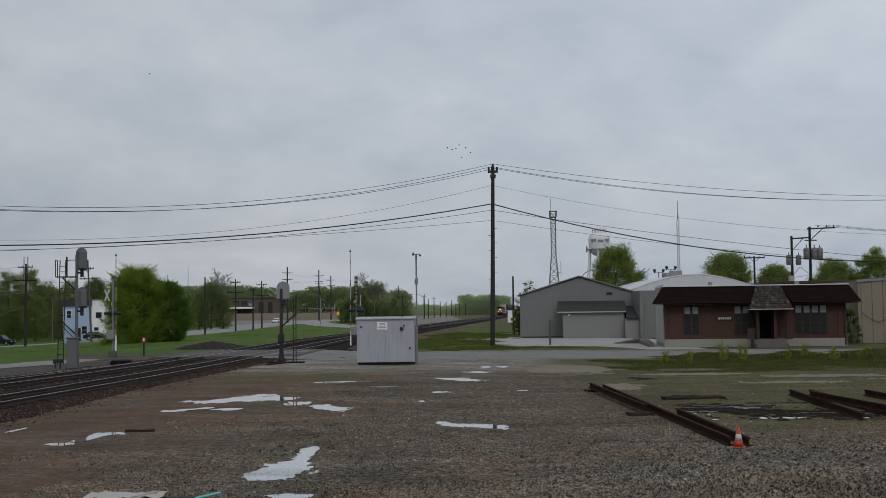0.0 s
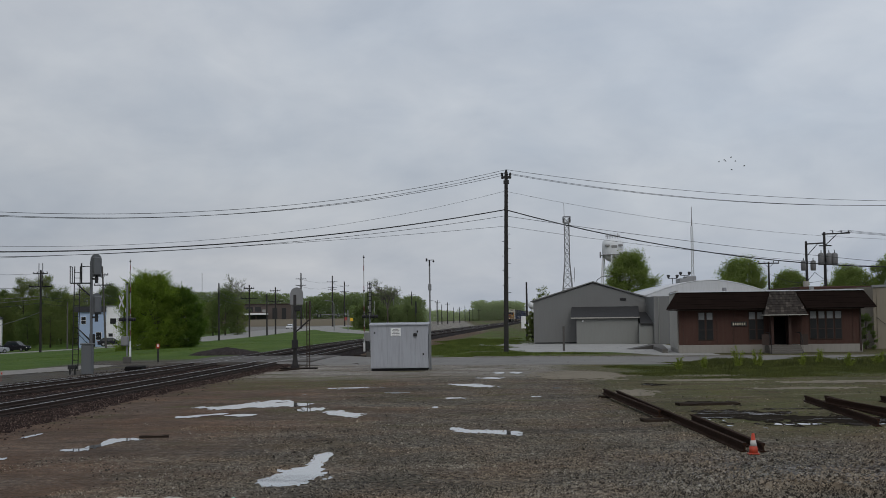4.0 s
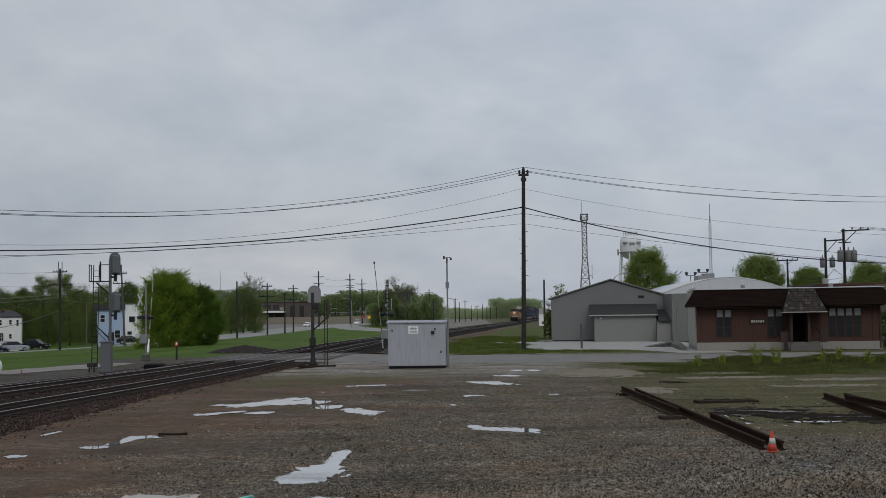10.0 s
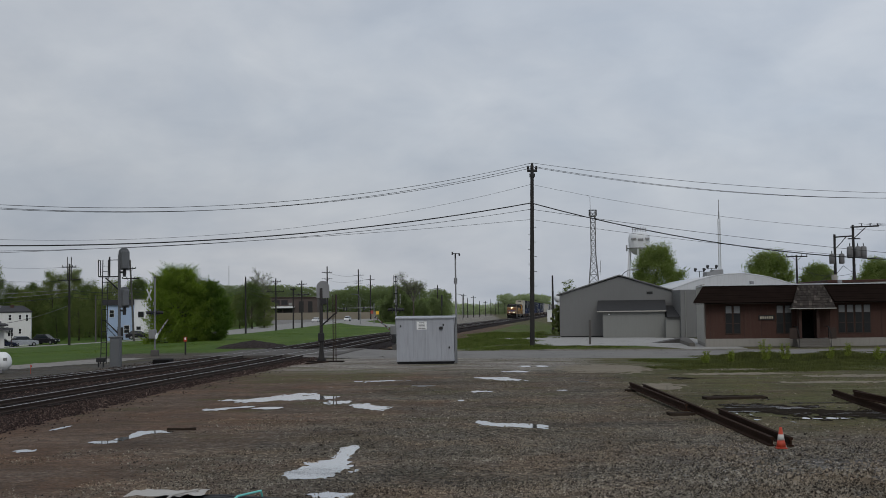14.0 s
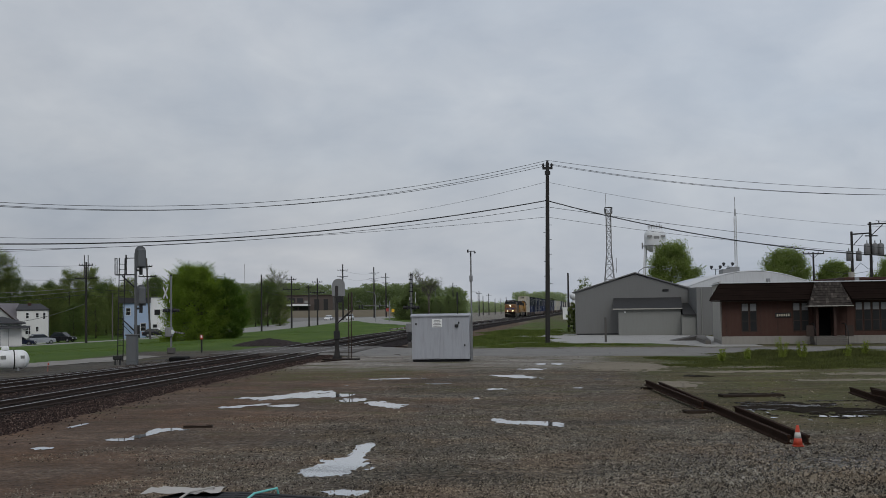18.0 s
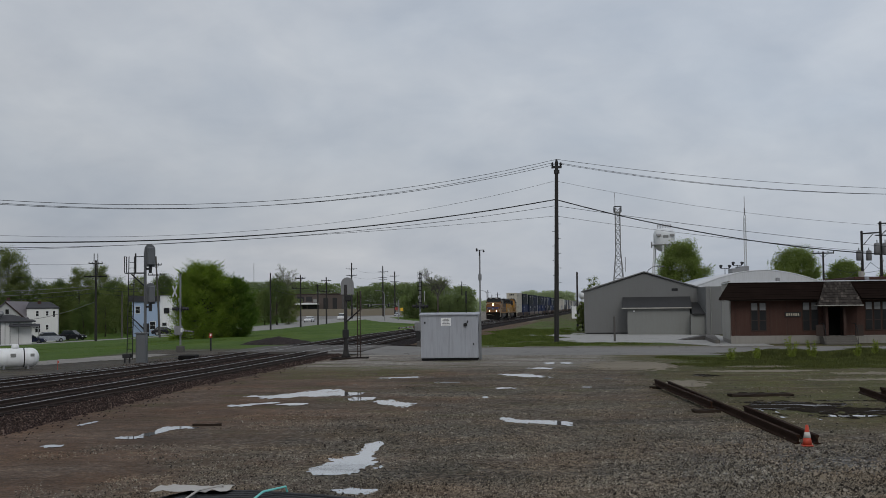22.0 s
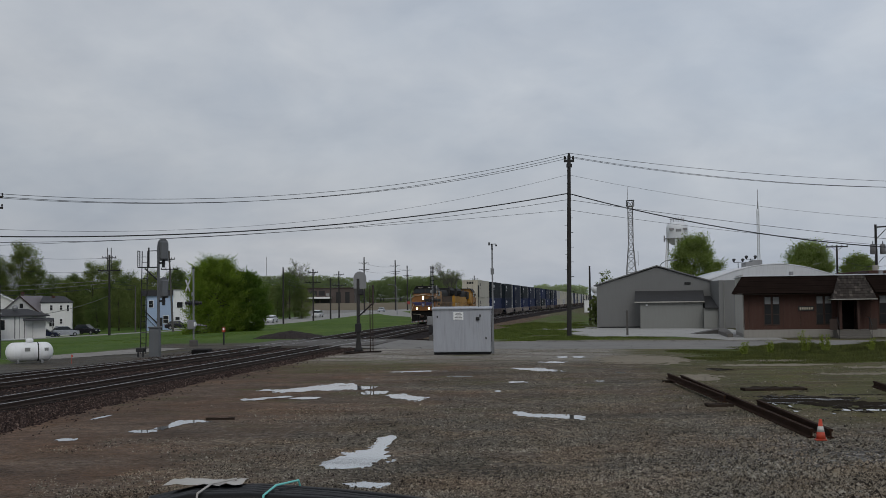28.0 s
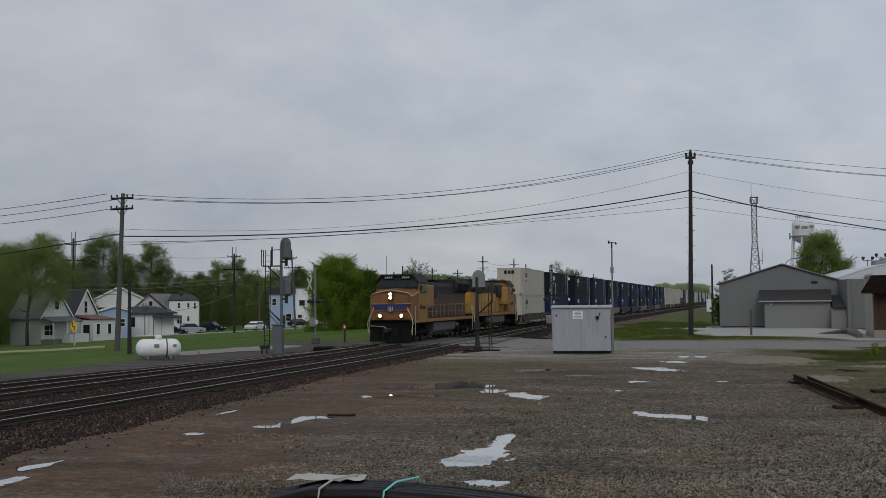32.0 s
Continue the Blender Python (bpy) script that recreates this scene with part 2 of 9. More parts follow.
def paint(name, c, rough=0.55, metal=0.0, fine=14.0, coarse=1.1, vary=0.22, streak=0.0, dirt=(0.10, 0.085, 0.07), bump=0.15, spec=0.4):
    """A painted or plain surface with grain, blotches and, with streak, run-down dirt."""
    n = Nodes(name)
    col = n.mix(n.noise(coarse, 5), shade(c, 1 - vary), shade(c, 1 + vary * 0.8))
    col = n.mix(n.math("MULTIPLY", n.noise(fine, 3), 0.5), col, shade(c, 1 - vary * 0.9))
    if streak:
        s = n.ramp(n.noise(2.2, 5, 0.65, stretch=(2.5, 2.5, 0.25)), (0.46, 0.0), (0.74, 1.0))
        col = n.mix(n.math("MULTIPLY", s, streak), col, dirt)
    r = n.math("MULTIPLY_ADD", n.noise(fine * 0.6, 3), 0.25)
    r.node.inputs[2].default_value = rough - 0.12
    return n.done(col, r, metal, n.noise(fine * 2.5, 3), bump, 0.01, spec)


def gravel(name, base, light, dark, size, bump=0.9, tint=None):
    """Crushed stone: cells of their own tone, with joints and dirt between."""
    n = Nodes(name)
    co = n.world()
    cell = n.voronoi(size, co, out="Color")
    tone = n.ramp(cell, (0.05, dark), (0.5, base), (0.95, light))
    big = n.noise(0.35, 6, 0.6, co)
    col = n.mix(n.ramp(big, (0.3, 0.0), (0.75, 1.0)), tone, n.mix(0.55, tone, tint or dark))
    joint = n.voronoi(size, co)
    col = n.mix(n.ramp(joint, (0.25, 0.0), (0.75, 0.75)), col, shade(dark, 0.45))
    return n.done(col, 0.95, 0.0, n.math("SUBTRACT", 1.0, joint), bump, 0.04, 0.08)

# plain materials
M_POLE = paint("weathered_pole_wood", (0.026, 0.024, 0.023), 0.85, fine=30, vary=0.35)
M_POLE_GREY = paint("grey_pole_wood", (0.085, 0.08, 0.075), 0.85, fine=30, vary=0.3)
M_STEEL_GREY = paint("galvanised_grey_steel", (0.22, 0.225, 0.23), 0.5, 0.35, vary=0.18, streak=0.2)
M_DARK = paint("black_iron", (0.02, 0.02, 0.021), 0.6, 0.2)
M_WIRE = paint("black_cable", (0.012, 0.012, 0.013), 0.6)
M_WIRE_THIN = paint("weathered_cable", (0.05, 0.052, 0.055), 0.6)
M_WHITE = paint("white_paint", (0.74, 0.75, 0.75), 0.5, vary=0.1, streak=0.15)
M_GREYBOX = paint("light_grey_painted_steel", (0.32, 0.336, 0.37), 0.5, vary=0.09, streak=0.28, coarse=0.8)
M_RUST = paint("rusty_rail_steel", (0.042, 0.026, 0.019), 0.8, 0.2, vary=0.35, fine=20)
M_TIE = paint("creosoted_tie_timber", (0.02, 0.016, 0.0145), 0.95, vary=0.4, fine=18, spec=0.08)
M_SHINE = paint("worn_rail_head", (0.34, 0.33, 0.32), 0.34, 0.9, vary=0.12)
M_BLACK_GLASS = paint("dark_lens", (0.01, 0.01, 0.012), 0.15)
M_ORANGE = paint("faded_orange_plastic", (0.46, 0.052, 0.022), 0.55, vary=0.2, streak=0.35, dirt=(0.12, 0.06, 0.04))
M_YELLOW = paint("yellow_paint", (0.72, 0.43, 0.03), 0.5, vary=0.1)
M_RED = paint("faded_red_paint", (0.28, 0.05, 0.04), 0.55, vary=0.2)
M_BALLAST = gravel("red_brown_ballast", (0.0175, 0.0115, 0.011), (0.054, 0.035, 0.032), (0.006, 0.0045, 0.0045), 11.0, 1.0, (0.016, 0.0125, 0.012))
M_MOUND = gravel("grey_ballast_heap", (0.06, 0.048, 0.046), (0.11, 0.092, 0.09), (0.025, 0.02, 0.02), 12.0)


def asphalt(name, c, vary):
    n = Nodes(name)
    co = n.world()
    col = n.mix(n.noise(0.22, 6, 0.62, co), shade(c, 1 - vary), shade(c, 1 + vary))
    col = n.mix(n.math("MULTIPLY", n.noise(9, 3, 0.6, co), 0.5), col, shade(c, 0.7))
    crack = n.ramp(n.voronoi(0.4, co, "DISTANCE_TO_EDGE"), (0.0, 1.0), (0.025, 0.0))
    col = n.mix(n.math("MULTIPLY", crack, 0.55), col, shade(c, 0.35))
    return n.done(col, 0.85, 0, n.noise(40, 3, 0.6, co), 0.3, 0.01, 0.3)


M_ROAD = asphalt("worn_pale_asphalt", (0.18, 0.172, 0.16), 0.4)
M_STREET = asphalt("pale_street_concrete", (0.27, 0.265, 0.25), 0.16)
M_PANEL = asphalt("worn_crossing_panel", (0.088, 0.08, 0.072), 0.4)
M_PAD = asphalt("pale_concrete_apron", (0.33, 0.325, 0.31), 0.14)
M_DRIVE = asphalt("pale_gravel_drive", (0.235, 0.22, 0.20), 0.3)
M_SLAB = asphalt("broken_concrete", (0.19, 0.16, 0.112), 0.5)


def lot_tones(n, col, co):
    """Uneven tones of the lot: damp, worn and rust-brown patches a few metres across."""
    patch = n.ramp(n.noise(0.32, 5, 0.72, co, (0.7, 1.2, 1.0)), (0.34, 0.62), (0.47, 0.98), (0.56, 1.14), (0.7, 1.5))
    col = n.mix(1.0, col, patch, "MULTIPLY")
    rust = n.ramp(n.noise(0.42, 5, 0.68, co, (1.0, 0.8, 1.0)), (0.44, 0.0), (0.62, 0.7))
    return n.mix(rust, col, n.mix(1.0, col, (1.1, 0.94, 0.8), "MULTIPLY"))


def ground_material():
    """Gravel lot, worn dirt, thin grass: set by the plan, with ragged edges."""
    n = Nodes("lot_gravel_dirt_and_grass")
    co = n.world()
    sep = n.t.nodes.new("ShaderNodeSeparateXYZ")
    n.link(co, sep.inputs[0])
    x, y = sep.outputs[0], sep.outputs[1]
    rag = n.math("MULTIPLY", n.math("SUBTRACT", n.noise(0.22, 6, 0.65, co), 0.5), 16.0)
    fine_rag = n.math("MULTIPLY", n.math("SUBTRACT", n.noise(1.2, 5, 0.65, co), 0.5), 5.0)
    off = n.math("ADD", n.math("SUBTRACT", x, n.math("MULTIPLY", y, 0.1085)), 25.7)

    def step(v, lo, hi):
        m = n.t.nodes.new("ShaderNodeMapRange")
        m.interpolation_type = "SMOOTHSTEP"
        m.inputs["From Min"].default_value, m.inputs["From Max"].default_value = lo, hi
        n.link(v, m.inputs["Value"])
        return m.outputs[0]
    # stones
    cell = n.voronoi(11.0, co, out="Color")
    joint = n.voronoi(11.0, co)
    stone = n.ramp(cell, (0.08, (0.045, 0.037, 0.028)), (0.45, (0.14, 0.123, 0.097)), (0.8, (0.215, 0.193, 0.156)), (0.97, (0.27, 0.246, 0.203)))
    stone = n.mix(n.ramp(joint, (0.3, 0.0), (0.8, 0.8)), stone, (0.03, 0.026, 0.022))
    speck = n.ramp(n.voronoi(6.0, co, out="Color"), (0.86, 0.0), (0.9, 0.7))
    stone = n.mix(speck, stone, (0.028, 0.022, 0.017))
    crushed = n.mix(n.ramp(joint, (0.3, 0.0), (0.8, 0.8)), n.ramp(cell, (0.08, (0.06, 0.06, 0.061)), (0.5, (0.155, 0.157, 0.16)), (0.95, (0.29, 0.295, 0.30))), (0.03, 0.029, 0.028))
    fresh = n.math("MULTIPLY", step(n.math("ADD", x, n.math("MULTIPLY", fine_rag, 0.8)), 1.5, 5.5), step(n.math("ADD", y, n.math("MULTIPLY", fine_rag, 1.2)), 29.0, 23.0))
    stone = n.mix(n.math("MULTIPLY", fresh, 0.8), stone, crushed)
    dirt = n.mix(n.noise(0.8, 6, 0.65, co), (0.078, 0.049, 0.034), (0.172, 0.116, 0.08))
    dirt = n.mix(n.ramp(n.noise(14, 3, 0.6, co), (0.42, 0.0), (0.62, 0.6)), dirt, (0.05, 0.038, 0.03))
    dirt = n.mix(step(off, 3.0, -1.0), dirt, n.mix(n.noise(1.1, 6, 0.7, co), (0.042, 0.039, 0.034), (0.11, 0.104, 0.094)))
    wheel = n.noise(0.12, 5, 0.6, co, (0.5, 1.6, 1.0))
    bare = n.math("ADD", n.ramp(wheel, (0.46, 0.0), (0.66, 0.6)), n.math("MULTIPLY", step(n.math("ADD", off, rag), 21.0, 12.0), 0.8))
    lot = n.mix(bare, stone, dirt)
    wet = n.ramp(n.noise(0.16, 5, 0.62, co, (0.6, 1.5, 1.0)), (0.5, 0.0), (0.62, 0.45))
    lot = n.mix(wet, lot, n.mix(0.5, lot, (0.028, 0.024, 0.02)))
    mottle = n.ramp(n.noise(2.6, 9, 0.82, co), (0.3, 0.28), (0.48, 0.95), (0.68, 1.45))
    lot = n.mix(1.0, lot, mottle, "MULTIPLY")
    reach = n.math("MAXIMUM", n.math("MULTIPLY", step(n.math("ADD", y, n.math("MULTIPLY", rag, 0.5)), 57.0, 66.0), step(y, 95.0, 90.0)), step(y, 235.0, 275.0))
    reach = n.math("MULTIPLY", reach, n.math("MAXIMUM", step(off, 5.5, 8.5), step(y, 220.0, 260.0)))
    dust = n.math("MULTIPLY", reach, n.ramp(n.noise(0.5, 6, 0.7, co, (0.5, 1.4, 1.0)), (0.36, 0.35), (0.56, 1.0)))
    lot = lot_tones(n, lot, co)
    lot = n.mix(dust, lot, n.ramp(n.noise(3.6, 9, 0.85, co, (1.0, 0.5, 1.0)), (0.34, (0.06, 0.053, 0.045)), (0.46, (0.225, 0.207, 0.182)), (0.7, (0.42, 0.395, 0.352))))
    lot = n.mix(n.math("MULTIPLY", dust, 0.9), lot, n.mix(1.0, lot, n.ramp(n.noise(0.55, 7, 0.78, co, (0.45, 1.0, 1.0)), (0.34, 0.42), (0.5, 0.95), (0.64, 1.5)), "MULTIPLY"))
    from_x, from_y = n.math("MULTIPLY", n.math("ADD", x, 7.6), 0.2), n.math("MULTIPLY", n.math("SUBTRACT", y, 58.0), 0.14)
    ring = n.math("ADD", n.math("MULTIPLY", from_x, from_x), n.math("MULTIPLY", from_y, from_y))
    moss = n.math("MULTIPLY", step(n.math("ADD", ring, n.math("MULTIPLY", fine_rag, 0.3)), 1.1, 0.2), n.ramp(n.noise(1.3, 7, 0.75, co, (0.6, 1.2, 1.0)), (0.42, 0.0), (0.6, 0.85)))
    lot = n.mix(moss, lot, (0.09, 0.096, 0.028))
    film = n.math("MULTIPLY", n.ramp(n.noise(0.3, 7, 0.75, co, (0.8, 0.5, 1.0)), (0.52, 0.0), (0.66, 0.5)), step(off, 14.0, 20.0))
    lot = n.mix(film, lot, n.mix(0.5, lot, (0.085, 0.088, 0.03)))
    # green
    g = n.mix(n.noise(0.5, 6, 0.6, co), (0.044, 0.09, 0.011), (0.088, 0.152, 0.018))
    g = n.mix(n.ramp(n.noise(6.0, 6, 0.75, co, (1.0, 0.45, 1.0)), (0.4, 0.0), (0.66, 0.75)), g, (0.028, 0.05, 0.01))
    g = n.mix(n.ramp(n.noise(0.16, 6, 0.7, co, (0.6, 0.3, 1.0)), (0.46, 0.0), (0.66, 0.7)), g, (0.115, 0.165, 0.027))
    g = n.mix(n.ramp(n.noise(0.3, 6, 0.75, co, (0.9, 0.35, 1.0)), (0.56, 0.0), (0.74, 0.5)), g, (0.105, 0.112, 0.038))
    dry = n.mix(n.noise(0.9, 6, 0.7, co), (0.036, 0.03, 0.016), (0.125, 0.102, 0.06))
    thin = n.mix(n.ramp(n.noise(0.7, 7, 0.75, co, (0.5, 1.1, 1.0)), (0.4, 0.0), (0.6, 0.9)), dry, n.mix(0.75, g, (0.07, 0.066, 0.02)))
    # where they lie
    west = step(n.math("ADD", x, n.math("MULTIPLY", fine_rag, 0.6)), -27.2, -28.9)
    north = n.math("MULTIPLY", step(n.math("ADD", y, fine_rag), 91.0, 96.0), step(x, 15.0, 12.0))
    bed_edge = n.math("ADD", n.math("SUBTRACT", n.math("ADD", x, n.math("MULTIPLY", fine_rag, 0.5)), n.math("MULTIPLY", y, 0.045)), 7.9)
    bed_edge = n.math("SUBTRACT", bed_edge, n.math("MULTIPLY", n.math("MAXIMUM", n.math("SUBTRACT", y, 150.0), 0.0), 0.034))
    yard = n.math("MULTIPLY", step(n.math("ADD", y, rag), 225.0, 265.0), n.math("MULTIPLY", step(n.math("ADD", x, rag), -24.0, -16.0), step(x, 14.0, 10.0)))
    north = n.math("MULTIPLY", north, n.math("SUBTRACT", 1.0, yard))
    north = n.math("MULTIPLY", north, n.math("MAXIMUM", step(bed_edge, -0.6, 1.2), step(off, -3.5, -6.0)))
    east = n.math("MULTIPLY", step(n.math("ADD", x, fine_rag), 8.5, 11.5), n.math("MULTIPLY", step(n.math("ADD", y, n.math("MULTIPLY", rag, 0.6)), 57.0, 64.0), step(n.math("ADD", y, fine_rag), 80.0, 76.0)))
    patchy = n.math("MULTIPLY", step(n.math("ADD", x, fine_rag), 4.5, 7.5), step(n.math("ADD", y, n.math("MULTIPLY", rag, 0.5)), 26.0, 34.0))
    tuft = n.math("MULTIPLY", n.ramp(n.noise(0.33, 6, 0.68, co, (0.7, 1.4, 1.0)), (0.53, 0.0), (0.64, 0.75)), step(y, 22.0, 44.0))
    col = n.mix(tuft, lot, thin)
    grit = n.ramp(n.noise(7.0, 8, 0.8, co, (1.0, 0.35, 1.0)), (0.32, 0.3), (0.5, 1.0), (0.68, 1.55))
    thin = n.mix(1.0, lot_tones(n, thin, co), grit, "MULTIPLY")
    lichen = n.ramp(n.noise(0.28, 6, 0.7, co, (0.6, 1.2, 1.0)), (0.46, 0.0), (0.62, 0.8))
    thin = n.mix(lichen, thin, n.mix(n.noise(4.0, 6, 0.8, co), (0.03, 0.036, 0.01), (0.105, 0.108, 0.036)))
    loam = n.ramp(n.noise(0.36, 6, 0.7, co, (0.5, 1.5, 1.0)), (0.54, 0.0), (0.66, 0.75))
    thin = n.mix(loam, thin, n.mix(n.noise(6.0, 5, 0.8, co), (0.035, 0.022, 0.013), (0.115, 0.074, 0.042)))
    sand = n.ramp(n.noise(0.5, 7, 0.72, co, (0.3, 1.5, 1.0)), (0.56, 0.0), (0.66, 0.85))
    thin = n.mix(sand, thin, n.mix(n.noise(5.0, 6, 0.8, co), (0.09, 0.074, 0.048), (0.27, 0.232, 0.165)))
    col = n.mix(n.math("MULTIPLY", patchy, 0.9), col, thin)
    green = n.math("MAXIMUM", n.math("MAXIMUM", west, north), east)
    verge = n.math("MULTIPLY", n.math("MULTIPLY", north, step(off, 5.0, 9.0)), n.ramp(n.noise(0.42, 6, 0.72, co, (0.6, 0.35, 1.0)), (0.42, 0.1), (0.58, 0.95)))
    col = n.mix(green, col, n.mix(verge, g, thin))
    col = n.mix(n.math("MULTIPLY", east, 0.6), col, n.mix(n.noise(0.9, 5, 0.7, co), (0.026, 0.034, 0.01), (0.075, 0.066, 0.034)))
    hump = n.math("ADD", n.math("SUBTRACT", 1.0, joint), n.math("MULTIPLY", n.noise(3.0, 5, 0.6, co), 0.8))
    return n.done(col, 0.9, 0, hump, 1.0, 0.06, 0.15)


M_GROUND = ground_material()


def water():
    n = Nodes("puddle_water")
    # Grey base and raised IOR lift the sky's reflection above plain water's.
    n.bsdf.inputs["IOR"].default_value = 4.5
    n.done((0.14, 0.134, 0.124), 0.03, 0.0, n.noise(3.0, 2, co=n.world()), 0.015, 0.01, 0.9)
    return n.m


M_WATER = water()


def wet_mud():
    """Black mud with films of standing water."""
    n = Nodes("black_wet_mud")
    co = n.world()
    col = n.mix(n.noise(1.4, 6, 0.7, co, (0.8, 0.4, 1.0)), (0.01, 0.009, 0.008), (0.045, 0.038, 0.03))
    wave = n.noise(1.1, 7, 0.72, co, (0.5, 1.3, 1.0))
    film, shine = n.ramp(wave, (0.56, 0.95), (0.62, 0.12)), n.ramp(wave, (0.56, 0.0), (0.62, 0.5))
    return n.done(col, film, 0.0, n.noise(9, 5, 0.7, co), 0.5, 0.02, shine)


M_OIL = wet_mud()

# ---- ground ----


def spaced(lo, hi, near_lo, near_hi, step, grow):
    a = list(np.arange(near_lo, near_hi, step))
    s, v = step, near_hi
    while v < hi:
        a.append(v)
        s *= grow
        v += s
    a.append(hi)
    s, v, b = step, near_lo, []
    while v > lo:
        s *= grow
        v -= s
        b.append(max(v, lo))
    return b[::-1] + a


def build_ground():
    xs, ys = spaced(-2500, 2500, -100, 60, 2.0, 1.35), spaced(-400, 4500, -10, 340, 2.5, 1.35)
    m = Mesh()
    m.v = [(x, y, land(x, y) + 0.004 * noise.noise(Vector((x * 0.15, y * 0.15, 0))) - 0.005) for y in ys for x in xs]
    w = len(xs)
    m.f = [(j * w + i, j * w + i + 1, (j + 1) * w + i + 1, (j + 1) * w + i) for j in range(len(ys) - 1) for i in range(w - 1)]
    solo("ground", m, M_GROUND, "gravel and dirt lot giving way to grass", "ground", kind="structure", smooth=True)


build_ground()


def ribbon(name, line, width, material, label, lift=0.02, category="road", base=None):
    """A paved strip along a centre line, 12 cm thick with rounded-off edges."""
    m = Mesh()
    pts = [Vector((x, y, 0)) for x, y in line]
    fine = []
    for a, b in zip(pts, pts[1:]):
        k = max(1, int((b - a).length / 4))
        fine += [a.lerp(b, i / k) for i in range(k)]
    fine.append(pts[-1])
    rows = []
    for i, p in enumerate(fine):
        d = (fine[min(i + 1, len(fine) - 1)] - fine[max(i - 1, 0)]).normalized()
        side = Vector((d.y, -d.x, 0))
        w = width / 2 + min(0.35, width * 0.1) * noise.noise(p * 0.12)
        lip = min(0.4, width * 0.5)
        row = []
        for off, dz in ((-w - lip, -0.1), (-w, 0), (-w * 0.4, 0.03 * min(1, width)), (w * 0.4, 0.03 * min(1, width)), (w, 0), (w + lip, -0.1)):
            q = p + side * off
            row.append((q.x, q.y, (base(q.x, q.y) if base else land(q.x, q.y)) + lift + dz))
        rows.append(row)
    for row in rows:
        m.v += row
    for i in range(len(rows) - 1):
        for k in range(5):
            m.f.append((i * 6 + k, i * 6 + k + 1, (i + 1) * 6 + k + 1, (i + 1) * 6 + k))
    return solo(name, m, material, label, category, kind="structure")


def crossing_rise(x, y):
    """The road climbs to the rails at the crossing."""
    d = x - track_x(y)
    k = max(0.0, min(1.0, (11.5 - d) / 5.0)) * max(0.0, min(1.0, (d + 12.0) / 5.0))
    return land(x, y) + 0.21 * k * k * (3 - 2 * k)


ribbon("road_1", [(75, 68), (45, 73), (15, 79.5), (0, 83), (-11.2, 85.6)], 12.5, M_ROAD, "worn pale asphalt road leading to the level crossing", base=crossing_rise)
ribbon("kerb", [(46, 79.6), (30, 82.6), (15, 86.0), (5, 88.3), (1.2, 89.4)], 0.1, M_ROAD, "low worn concrete kerb between road and verge", 0.1, "kerb")
ribbon("road_2", [(-230, 168), (-120, 186), (-90, 189.5), (-67, 189.5), (-56, 192), (-50.5, 199), (-48.2, 212), (-47.6, 235), (-48.5, 285), (-47.5, 400), (-42, 700), (-20, 1100)], 15, M_STREET, "pale street behind the lawn", 0.03)
ribbon("road_3", [(-47, 420), (-36, 340), (-25, 276), (-15, 240), (-11, 232)], 9, M_STREET, "pale side road joining the street", 0.02)
solo("pavement_3", Mesh().prism([(-57, 322), (-44, 330), (-41, 430), (-28, 522), (-112, 522), (-78, 430)], "z", -0.1, 0.015), M_ROAD, "wide pale yard before the warehouse", "yard", kind="structure")
pad = Mesh().prism([(2.2, 131), (5.5, 101.5), (12.5, 99), (14.2, 94), (15.2, 89.5), (19.5, 89), (21.0, 121), (9, 137)], "z", -0.1, 0.02)
solo("pavement_1", pad, M_PAD, "pale concrete apron before the metal shed", "apron", kind="structure")


